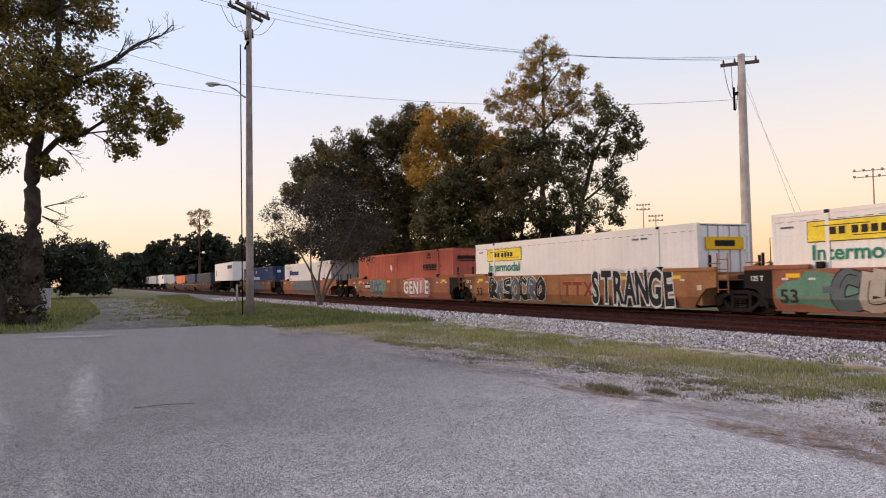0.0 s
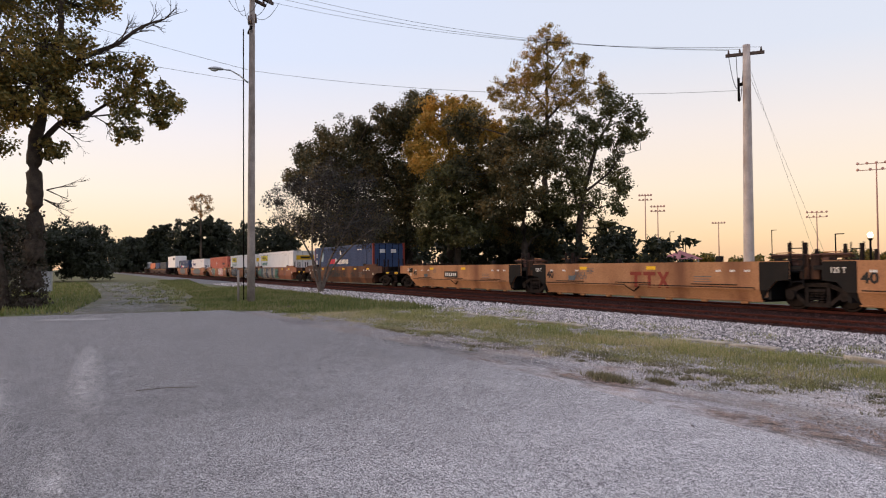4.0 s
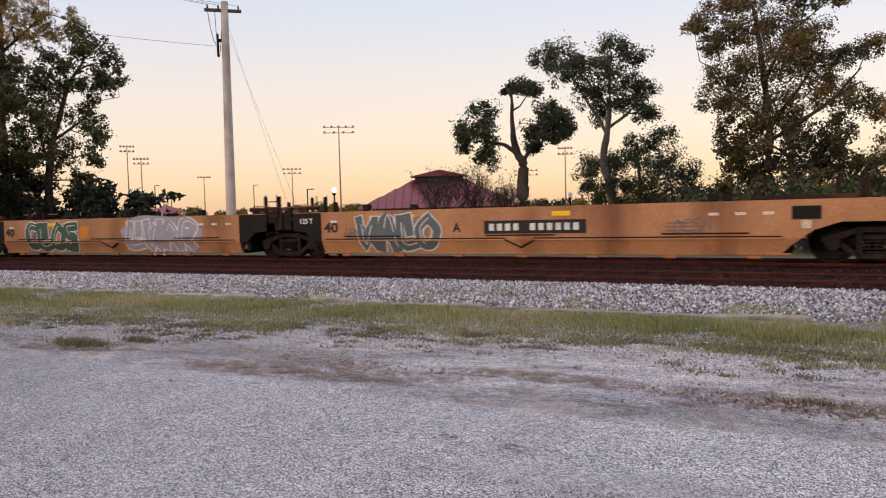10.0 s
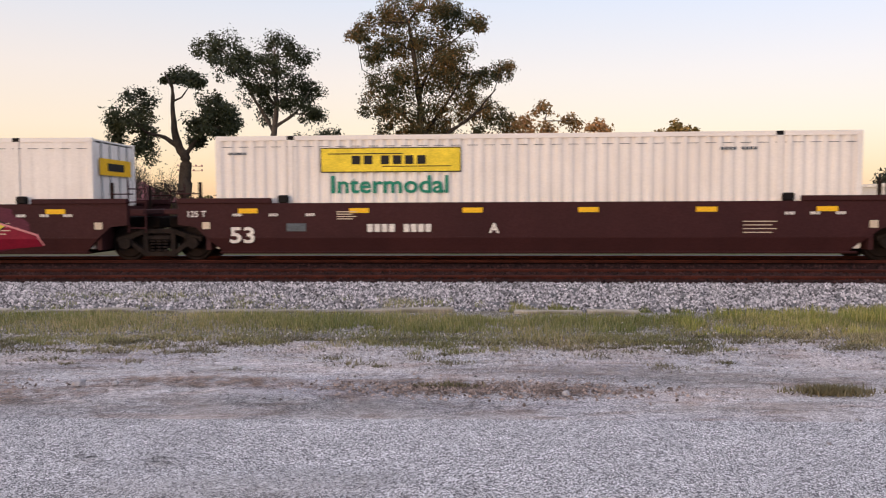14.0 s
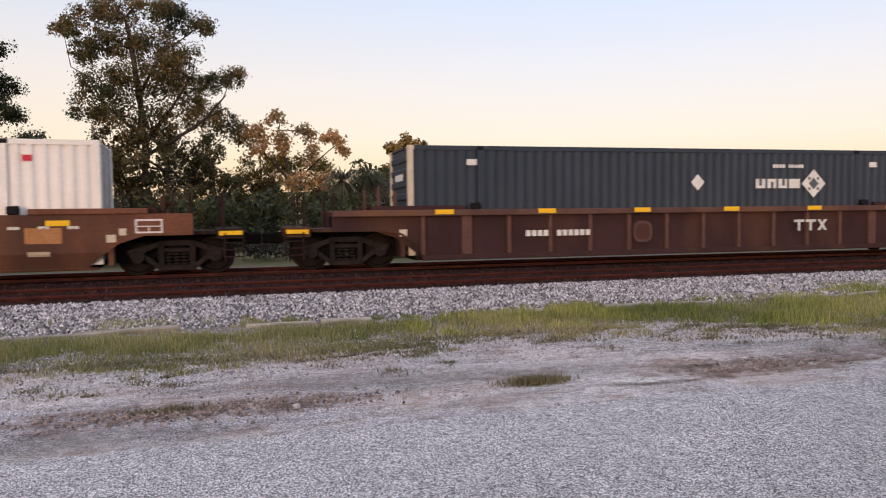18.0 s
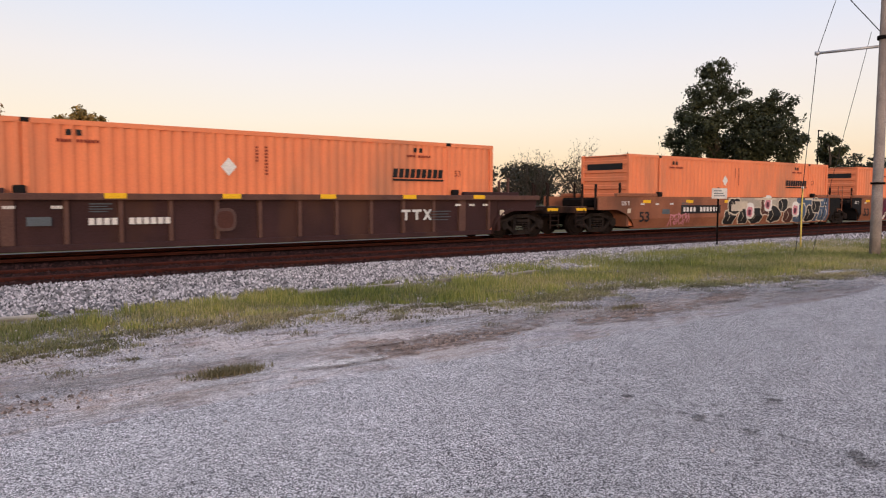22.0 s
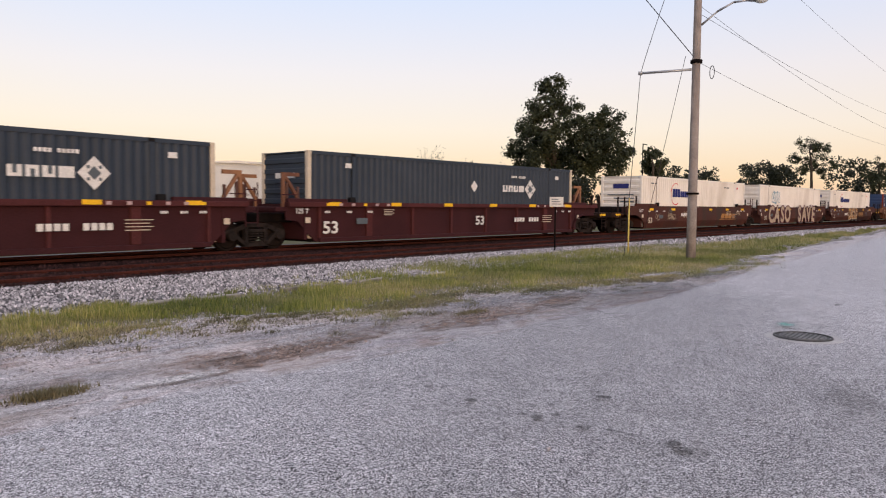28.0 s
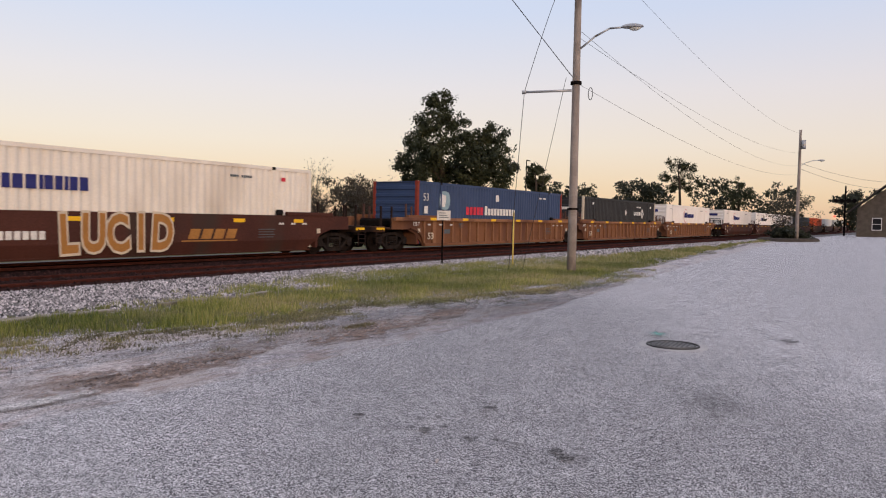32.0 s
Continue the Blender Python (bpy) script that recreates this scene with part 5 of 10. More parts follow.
def oval_stamp(x):
    return lambda c, h, y: (blot(x, 0.85, 0.6, 0.6, "dim_brown", c, y, 3, "stamp", rough=0.04), blot(x, 0.85, 0.45, 0.45, "bnsf_dark", c, y - 0.003, 3, "stamp", rough=0.04))


def slant_logo(x, ink="gold", w=2.6):
    """A railway's slanted mark as plain bars."""
    def put(c, h, y):
        for i in range(4):
            a = x + i * w / 4
            shard([(a, 0.70), (a + w / 4 - 0.1, 0.70), (a + w / 4 + 0.02, 1.02), (a + 0.12, 1.02)], ink, c, y, "logo_bar")
        shard([(x - 0.25, 0.62), (x + w, 0.62), (x + w + 0.03, 0.66), (x - 0.22, 0.66)], ink, c, y, "logo_underline")
    return put


# ---- the cars in their order, front to rear ----
def trailer(l, r, colour, tall=True):
    """A road trailer riding on a spine car."""
    s, h = (l + r) / 2, (r - l) / 2
    c = empty("trailer", 0, 0, 0, "%s road trailer riding on a flat spine car" % ("white" if colour == "white" else "grey"), "trailer", "trailers on the train")
    z0, z1 = (1.75, 4.45) if tall else (1.6, 3.9)
    part("body", box(bmesh.new(), -h, h, -1.28, 1.28, z0, z1, 0.04), BOX[colour], c)
    part("landing_gear", box(bmesh.new(), -h + 2.6, -h + 2.8, -0.9, 0.9, 0.72, z0), M["steel_dark"], c)
    for k in (h - 1.6, h - 2.8):
        for side in (-1, 1):
            part("wheel", rod(bmesh.new(), (k, side * 0.7, 1.2), (k, side * 1.2, 1.2), 0.5, seg=14), M["steel_dark"], c)
    if colour == "white":
        plate("logo_bar", h - 4.6, h - 1.2, z1 - 0.95, z1 - 0.45, "black", c, -1.29)
        plate("small_label", -h + 1.0, -h + 1.6, z1 - 1.9, z1 - 1.1, "slate", c, -1.29)
    carried.append((c, s))
    f = empty("spine_car", 0, 0, 0, "dark steel spine car under a trailer", "rail car", "spine cars of the train")
    part("spine", box(bmesh.new(), -h - 1.6, h + 1.6, -0.45, 0.45, 0.6, 0.72), M["steel_dark"], f)
    for k in (-h + 2.7, h - 2.2):
        part("cross_deck", box(bmesh.new(), k - 1.5, k + 1.5, -1.35, 1.35, 0.62, 0.70), M["steel_dark"], f)
    truck(-h - 0.4, f, True)
    truck(h + 0.4, f, True)
    carried.append((f, s))


def bars_rib(c, h, y):
    bars(4, -4.9, 0.86, 0.17, 0.16, "white", c, y)
    bars(6, -4.0, 0.86, 0.17, 0.16, "white", c, y)


# far front of the train
for i, (l, r) in enumerate(((-409, -393), (-385, -369), (-362, -346), (-339, -323), (-316, -300), (-293, -277), (-270, -254), (-247, -231), (-224, -208))):
    trailer(l, r, ("grey", "grey", "grey", "white", "grey", "grey", "white", "grey", "white")[i], False)
for l, r, colour, paint in ((-199.4, -183.2, "grey", "dark"), (-180, -164, "orange", "dark"), (-161.5, -149.3, "blue", "dark"), (-146.5, -130.5, "navy", "dark")):
    well_car(l, r, paint, "smooth", "BB", far=True)
    container(l, r, colour, far=True)
trailer(-126.0, -110.0, "white")
for l, r, colour, d, ends in ((-102.2, -86.1, "blue", stack_blue, "BA"), (-80.5, -64.4, "white", logistics(2.0), "aB")):
    well_car(l, r, "brown", "smooth", ends, patch(0, 9, "slate", seed=int(-l)))
    container(l, r, colour, d)

dark53 = marks("53", "black")
well_car(-57.3, -41.1, "brown", "smooth", "BA", both(dark53, patch(-3.6, 3.4, "teal", seed=2), piece_loops(-4.6, 0.86, 3, 0.9, "slate", "ice", 11), spray_words("GENIE", 3.2, 1.1, "white", "slate", "pink", 1.0, seed=3), number_board(-6.2, 6)))
container(-57.3, -41.15, "brick", orange_hauler)
well_car(-38.4, -22.2, "tan", "smooth", "aA", both(dark53, piece_loops(-5.9, 0.85, 7, 0.85, ("black", "slate"), "silver", 13, 1.22), lambda c, h, y: plate("logo_panel", 0.1, 2.5, 0.3, 1.42, "tan_panel", c, y + 0.002), pool_logo(0.6, "tt_red"), spray_words("STRANGE", 4.7, 1.75, "black", "silver", None, 0.56, seed=4)))
container(-38.36, -22.21, "white", hauler_yellow(1.3, intermodal=True), smooth=True)
well_car(-19.1, -2.95, "brown", "smooth", "aB", both(dark53, patch(-6.0, 2.6, "teal", seed=7, rough=0.7), patch(1.6, 1.9, "teal", seed=9, rough=0.8), piece_loops(-5.4, 0.84, 8, 1.0, ("slate", "stone", "beige"), "black", 17, 1.2), scribble_at(2.2, "black"), number_board(-4.6, 9)))
container(-19.1, -2.95, "white", hauler_yellow(1.3, intermodal=True), smooth=True)
well_car(4.46, 20.54, "russet", "smooth", "BB", both(marks("53", "black"), tags(5, 7, "black"), lambda c, h, y: scribble(-0.6, 0.9, 3.4, 0.5, "black", c, y - 0.004, 55, 0.03)))
container(5.0, 20.2, "blue", stack_blue, posts="tt_red")

low40 = marks("40", "black")
well_car(27.9, 40.1, "ttx", "low", "BA", both(low40, number_board(-1.2, 6, "slate")))
well_car(43.1, 55.3, "ttx", "low", "aA", both(low40, pool_logo(0.2), tags(21, 1, "slate")))
well_car(58.4, 70.6, "ttx", "low", "aA", both(low40, piece_loops(-4.2, 1.05, 5, 0.42, "silver", "slate", 23, 0.6), pool_logo(0.5)))
well_car(73.7, 85.9, "ttx", "low", "aA", both(low40, lambda c, h, y: letter("C", -2.4, 0.9, 0.34, "black", c, y, 0.01), pool_logo(-0.2)))
bulk_end(well_car(89.0, 102.0, "ttx", "low", "aB", both(low40, lambda c, h, y: letter("B", -2.4, 0.95, 0.34, "black", c, y, 0.01), number_board(-1.4, 11, "slate"), tags(24, 1, "slate"))), 1, 6.5)
bulk_end(well_car(107.9, 120.9, "ttx", "low", "BA", both(low40, number_board(-3.2, 11), lambda c, h, y: letter("B", 0.3, 0.95, 0.34, "black", c, y, 0.01), tags(31, 9, "slate"), piece_loops(1.5, 0.9, 2, 0.7, "gold", "slate", 26))), -1, 6.5)
well_car(124.0, 136.2, "ttx", "low", "aA", both(low40, patch(-3.4, 2.4, "ice", z=1.0, hgt=0.8, seed=12, rough=0.5), pool_logo(-2.1, z=1.0), spray_words("MUER", 3.4, 0.98, "black", "silver", None, 0.95, seed=6)))
def letter_x(c, h, y):
    """The last stroke pair of a painted-over red mark."""
    letter("X", -1.15, 0.98, 0.95, "tt_red", c, y, 0.02)


well_car(139.3, 151.5, "ttx", "low", "aA", both(low40, letter_x, spray_words("SKADE", -3.5, 1.5, "white", "black", "black", 0.72, seed=7), spray_words("MUES", 2.9, 1.1, "black", "silver", "slate", 0.76, seed=8)))
well_car(154.6, 166.9, "ttx", "low", "aA", both(low40, piece_loops(-4.3, 0.85, 4, 0.85, "leaf", "silver", 41, 1.2), piece_loops(1.3, 0.85, 4, 0.95, "lilac", "white", 43, 1.2, "lilac"), patch(-1.3, 0.5, "orange", z=1.0, hgt=0.5, seed=15, rough=0.8)))
well_car(170.0, 183.5, "ttx", "low", "aB", both(low40, piece_loops(-4.9, 0.85, 4, 0.8, "slate", "silver", 45, 1.2), tags(46, 3, "slate"), lambda c, h, y: letter("A", -1.9, 0.95, 0.34, "black", c, y, 0.01), number_board(-0.9, 11, "slate")))

well_car(189.5, 205.65, "umber", "rib", "BB", both(marks("53", "cream"), white_board, pool_logo(3.6, "silver", 0.86, 0.5), tags(51, 5)))
container(189.5, 205.65, "orange", orange_hauler)
aok = lambda L: marks("53", "white", 9, -4.6, (L, -0.9))
bulk_end(well_car(213.1, 229.25, "maroon", "smooth", "BA", both(aok("B"), patch(6.2, 0.4, "slate", z=0.86, hgt=0.3))), -1)
container(213.1, 229.25, "white", hauler_yellow(2.62, 3.15), smooth=True)
well_car(232.35, 248.5, "maroon", "smooth", "aA", both(marks("53", "white"), patch(-3.3, 5.6, "magenta", seed=19, rough=0.6), spray_words("SMACK", -3.1, 1.35, "silver", "black", None, 1.02, z=0.84, seed=9), wild_blades))
container(232.35, 248.5, "white", hauler_yellow(2.62, 3.15), smooth=True)
bulk_end(well_car(251.8, 267.95, "maroon", "smooth", "aB", aok("A")), 1)
container(251.8, 267.95, "white", hauler_yellow(2.75, 3.1, True))
bulk_end(well_car(275.35, 291.5, "brown", "smooth", "BA", both(marks("53", "black", 11, -5.2, ("A", -1.3)), piece_loops(2.0 - 1.4, 0.98, 6, 0.5, "faded", "brown_dust", 31, 0.4))), -1)
container(275.35, 291.5, "white", hauler_yellow(2.62, 3.15), smooth=True)
well_car(294.7, 310.85, "brown", "smooth", "aA", both(dark53, spray_words("NEMS", -4.2, 1.3, "silver", "slate", "leaf", 1.3, seed=10), tags(57, 3, "slate")))
container(294.7, 310.85, "white", logistics(2.7))
def reweigh_stencils(c, h, y):
    bars(4, 1.75, 0.93, 0.275, 0.26, "white", c, y, 0.3)
    bars(6, 3.1, 0.93, 0.275, 0.26, "white", c, y, 0.3)
    plate("paint_patch", 6.5, 7.25, 0.84, 1.2, "tan_panel", c, y)
    plate("small_label", 6.55, 7.0, 0.55, 0.66, "beige", c, y - 0.004)
    plate("small_label", 8.45, 8.6, 1.0, 1.16, "cream", c, y - 0.004)
    for x0, x1, z0, z1 in ((8.8, 9.4, 1.33, 1.37), (8.8, 9.4, 1.04, 1.08), (8.8, 8.84, 1.08, 1.33), (9.36, 9.4, 1.08, 1.33), (8.84, 9.36, 1.19, 1.215), (9.09, 9.115, 1.08, 1.19)):
        plate("stencil_frame", x0, x1, z0, z1, "white", c, y - 0.004)


bulk_end(well_car(314.0, 330.15, "walnut", "smooth", "aB", both(marks("53", "black"), reweigh_stencils)), 1)
container(314.0, 330.15, "white", logistics(4.6))
well_car(337.6, 353.75, "dark", "rib", "BB", both(bars_rib, oval_stamp(-1.4), pool_logo(3.8, "silver", 0.95, 0.55)))
container(337.6, 353.75, "navy", slate_hauler, posts="cream")
well_car(361.0, 377.15, "dark", "rib", "BB", both(tags(61, 7), marks("53", "cream")))
container(361.0, 377.15, "orange", orange_hauler)
well_car(384.6, 400.75, "dark", "rib", "BB", both(bars_rib, tags(63, 4), pool_logo(4.2, "silver", 0.9, 0.55)))
container(384.6, 400.75, "orange", orange_hauler)
well_car(408.2, 424.35, "dark", "rib", "BB", both(bars_rib, oval_stamp(-1.6), pool_logo(4.2, "silver", 0.9, 0.55), marks("53", "cream")))
container(408.2, 424.35, "orange", orange_hauler)
well_car(431.5, 447.65, "brown", "smooth", "BA", both(dark53, number_board(-4.75, 11), lambda c, h, y: scribble(-5.0, 0.55, 1.3, 0.42, "pink", c, y - 0.004, 12, 0.028), eye_piece))
container(431.5, 447.65, "orange", orange_hauler)
well_car(451.0, 467.15, "brown", "smooth", "aA", both(dark53, dotted(-3.5, 3.6), lambda c, h, y: (plate("small_label", -1.75, -1.3, 0.75, 1.1, "cream", c, y - 0.006), letter("C", -1.52, 0.92, 0.3, "black", c, y - 0.01, 0.01)), lambda c, h, y: (plate("logo_panel", 0.1, 3.15, 0.28, 1.32, "tan_panel", c, y + 0.002), plate("pale_tape", -4.2, -2.9, 1.37, 1.47, "cream", c, y - 0.012)), pool_logo(0.95, "logo_dark", 0.92, 1.0), lambda c, h, y: plate("graffiti_ground", 3.2, 6.5, 0.27, 1.46, "slate", c, y + 0.001), piece_loops(3.55, 0.84, 7, 0.9, "silver", "black", 67, 0.72)))
container(451.0, 467.15, "orange", orange_hauler)
bulk_end(well_car(470.5, 486.65, "brown", "smooth", "aB", both(dark53, split_panels)), 1)
container(470.5, 486.65, "red", orange_hauler)
def chord_marks(c, h, y):
    for sg in (-1, 1):
        for k in range(7):
            x = sg * (h - 0.6 - 0.55 * k)
            plate("chord_mark", x - 0.07, x + 0.07, 1.40, 1.49, "rose" if k % 3 else "yellow", c, y - 0.062)


sfl = both(marks("53", "white"), chord_marks, lambda c, h, y: (letter("53", 0.6, 0.82, 0.5, "white", c, y, 0.012, 0, 1.2), bars(4, 3.0, 0.84, 0.2, 0.18, "white", c, y), bars(4, 4.1, 0.84, 0.2, 0.18, "white", c, y)))
bulk_end(well_car(494.2, 510.35, "oxide", "rib", "BA", sfl, pitch=2.3), -1)
container(494.2, 510.35, "white", logistics(4.0, False, "logo_red", 3.4))
well_car(513.6, 529.75, "oxide", "rib", "aA", sfl, pitch=2.3)
container(513.6, 529.75, "navy", slate_hauler, posts="cream")
bulk_end(well_car(533.2, 549.35, "oxide", "rib", "aB", sfl, pitch=2.3), 1)
container(533.2, 549.35, "navy", slate_hauler, posts="cream")
well_car(556.7, 572.85, "bnsf", "smooth", "BA", both(marks("53", "cream"), slant_logo(3.2), tags(71, 7, "beige"), lambda c, h, y: bars(6, -3.2, 0.98, 0.2, 0.18, "white", c, y)))
container(556.7, 572.85, "cream", logistics(4.0))
well_car(576.2, 592.35, "bnsf", "smooth", "aA", both(marks("53", "cream"), spray_words("CASO", -4.0, 1.75, "beige", "plum", None, 1.05, seed=14), spray_words("SAVE", 3.2, 1.75, "beige", "plum", None, 1.05, seed=15)))
container(576.2, 592.35, "cream", lambda c, h, y: (blot(-h + 3.4, TOP - 0.9, 1.3, 1.1, "ice", c, y, 5, "faded_sign", rough=0.5), piece_loops(-h + 3.0, TOP - 0.95, 4, 0.55, "white", "ice", 73, 0.8)(c, h, y)))
well_car(595.9, 612.05, "bnsf", "smooth", "aB", both(marks("53", "cream"), spray_words("LUCID", -0.2, 1.42, "gold", "cream", None, 0.72, seed=16), slant_logo(2.2, "gold", 2.0), lambda c, h, y: bars(6, -3.5, 0.86, 0.21, 0.22, "white", c, y)))
container(595.9, 612.05, "cream", logistics(3.6))
well_car(619.0, 635.15, "rust", "rib", "BA", marks("53", "cream"), pitch=0.85)
container(619.0, 635.15, "blue", stack_blue, posts="tt_red")
well_car(638.8, 654.95, "rust", "rib", "aA", marks("53", "cream"), pitch=0.85)
container(638.8, 654.95, "charcoal", slate_hauler, posts="cream")
well_car(658.4, 674.55, "rust", "rib", "aB", marks("53", "cream"), pitch=0.85)
container(658.4, 674.55, "white", logistics(6.0))
for i, l in enumerate((682.0, 701.6, 721.2)):
    well_car(l, l + 16.15, "bnsf", "smooth", ("BA", "aA", "aB")[i], marks("53", "cream"))
    container(l, l + 16.15, "white", logistics(5.0, i == 0))
for i, (l, colour) in enumerate(((745.0, "navy"), (768.0, "red"), (791.0, "white"), (814.0, "grey"), (837.0, "white"), (860.0, "orange"))):
    well_car(l, l + 16.15, "dark", "smooth", "BB", far=True)
    container(l, l + 16.15, colour, far=True)

# ---- trees ----
LEAF = {
    "oak": foliage("oak_leaves", [(0.022, 0.031, 0.012), (0.046, 0.058, 0.02), (0.098, 0.098, 0.032)]),
    "green": foliage("green_leaves", [(0.028, 0.033, 0.011), (0.064, 0.066, 0.018), (0.14, 0.115, 0.03)]),
    "deep": foliage("deep_green_leaves", [(0.014, 0.020, 0.008), (0.027, 0.036, 0.013), (0.058, 0.062, 0.021)]),
    # Turning leaves that also carry warm low sun in their colour.
    "gold": foliage("sunlit_turning_leaves", [(0.085, 0.08, 0.016), (0.31, 0.195, 0.027), (0.54, 0.27, 0.034)]),
    # Warm low sun on the pine is put into the needle colour.
    "pine": foliage("sunlit_pine_needles", [(0.07, 0.068, 0.017), (0.25, 0.165, 0.028), (0.47, 0.245, 0.04)]),
    "mixed": foliage("half_turned_leaves", [(0.03, 0.04, 0.012), (0.11, 0.095, 0.018), (0.27, 0.16, 0.026)]),
    # Turning leaves, with warm sun on the crown put into the orange.
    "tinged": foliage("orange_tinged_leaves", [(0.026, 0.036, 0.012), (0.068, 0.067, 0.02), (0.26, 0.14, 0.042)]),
    "brownish": foliage("brown_green_leaves", [(0.02, 0.025, 0.010), (0.056, 0.053, 0.018), (0.16, 0.10, 0.028)]),
    "dull": foliage("dusty_leaves", [(0.022, 0.018, 0.012), (0.037, 0.031, 0.02), (0.056, 0.043, 0.027)]),
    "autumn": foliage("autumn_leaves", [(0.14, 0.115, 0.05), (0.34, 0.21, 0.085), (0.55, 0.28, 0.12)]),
    "palm": foliage("grey_green_fronds", [(0.065, 0.072, 0.048), (0.12, 0.125, 0.083), (0.22, 0.21, 0.14)]),
    "olive": foliage("olive_leaves", [(0.08, 0.075, 0.024), (0.21, 0.155, 0.045), (0.40, 0.24, 0.065)]),
    "dusky": foliage("dusky_fine_leaves", [(0.010, 0.009, 0.008), (0.018, 0.015, 0.012), (0.032, 0.025, 0.019)]),
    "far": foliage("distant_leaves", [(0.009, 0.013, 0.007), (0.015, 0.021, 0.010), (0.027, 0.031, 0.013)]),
    "grass": foliage("grass_blades", [(0.085, 0.115, 0.03), (0.16, 0.185, 0.052), (0.28, 0.27, 0.10), (0.46, 0.39, 0.21)], 0.35),
    "field": foliage("field_grass_blades", [(0.06, 0.085, 0.02), (0.10, 0.125, 0.032), (0.16, 0.17, 0.055), (0.22, 0.20, 0.09)], 0.35),
    "straw": foliage("straw_and_green_blades", [(0.085, 0.112, 0.033), (0.165, 0.175, 0.06), (0.29, 0.26, 0.115), (0.48, 0.39, 0.22)], 0.35),
    "lush": foliage("lush_grass_blades", [(0.07, 0.10, 0.022), (0.18, 0.215, 0.046), (0.34, 0.335, 0.09), (0.54, 0.46, 0.20)], 0.35),
    "weed": foliage("weed_blades", [(0.075, 0.072, 0.036), (0.14, 0.125, 0.065), (0.24, 0.20, 0.12)], 0.3),
}
M["bark"] = surf("grey_brown_bark", (0.075, 0.058, 0.046), (0.04, 0.032, 0.027), 3.0, 0.95, bump=0.6, fine=18)
M["pale_bark"] = surf("pale_bark", (0.16, 0.13, 0.11), (0.09, 0.075, 0.065), 3.0, 0.95, bump=0.5, fine=18)


def leaf_mesh(name, centres, size, rng, slim=0.5, facing=None, far=False):
    """One rhombic leaf at each centre, turned at random or roughly square to a facing."""
    n = len(centres)
    f = rng.normal(size=(n, 3)) if facing is None else facing + rng.normal(size=(n, 3)) * 0.55
    f /= np.linalg.norm(f, axis=1)[:, None] + 1e-9
    a = np.cross(f, rng.normal(size=(n, 3)))
    a /= np.linalg.norm(a, axis=1)[:, None] + 1e-9
    b = np.cross(f, a)
    s = size * rng.uniform(0.6, 1.35, (n, 1))
    if far:
        return quads(name, np.stack([centres - a * s * 0.45 - b * s * 0.5 * slim, centres - a * s * 0.45 + b * s * 0.5 * slim, centres + a * s * 0.75], 1).reshape(-1, 3), 3)
    v = np.stack([centres - a * s * 0.5, centres + b * s * 0.5 * slim, centres + a * s * 0.5, centres - b * s * 0.5 * slim], 1).reshape(-1, 3)
    return quads(name, v)


def in_ball(rng, n, stray=0.1):
    """Points spread evenly inside a unit ball, with a few strays round it."""
    d = rng.normal(size=(n, 3))
    d /= np.linalg.norm(d, axis=1)[:, None] + 1e-9
    return d * rng.uniform(0.05, 1, (n, 1)) ** 0.4 * np.where(rng.uniform(size=(n, 1)) < stray, 1.5, 1.0)


def quads(name, v, corners=4):
    """Loose faces of three or four corners each."""
    n = len(v) // corners
    me = bpy.data.meshes.new(name)
    me.vertices.add(corners * n)
    me.vertices.foreach_set("co", np.asarray(v, np.float32).ravel())
    me.loops.add(corners * n)
    me.loops.foreach_set("vertex_index", np.arange(corners * n, dtype=np.int32))
    me.polygons.add(n)
    me.polygons.foreach_set("loop_start", np.arange(0, corners * n, corners, dtype=np.int32))
    me.update(calc_edges=True)
    return me


def crown_points(blobs, rng, per=9.0, leaves=34, tight=0.30):
    """Leaf places and facings: each mass of the crown breaks into leafy sprays with gaps between them, most of them near its outside."""
    pts, face, clumps = [], [], []
    for x, y, z, r in blobs:
        home = np.array([x, y, z])
        masses = [(home, r, 1.0)]
        for d in rng.normal(size=(4, 3)):
            d = d / (np.linalg.norm(d) + 1e-9) * np.array([1, 1, 0.8])
            masses.append((home + d * r * rng.uniform(0.75, 1.05), r * rng.uniform(0.35, 0.55), 0.9))
        for mid, q, amount in masses:
            k = max(4, int(1.25 * per * q ** 1.7 * amount))
            d = rng.normal(size=(k, 3))
            d /= np.linalg.norm(d, axis=1)[:, None]
            c = mid + d * q * rng.uniform(0.2, 1.0, (k, 1)) ** 0.5 * rng.uniform(0.8, 1.2, 3) * np.array([1, 1, 0.85])
            clumps += [(p, (x, y, z)) for p in c]
            m = rng.integers(int(leaves * 0.14), int(leaves * 0.62), k)
            spread = tight * 1.25 * r ** 0.45 * rng.uniform(0.5, 1.35, (k, 1))
            ball = in_ball(rng, m.sum())
            pts.append(np.repeat(c, m, 0) + ball * np.repeat(spread, m, 0) * np.array([1, 1, 0.85]))
            face.append(ball * 0.55 + np.repeat(d, m, 0) * 0.35 + np.array([0, 0, 0.45]))
    return np.concatenate(pts), np.concatenate(face), clumps


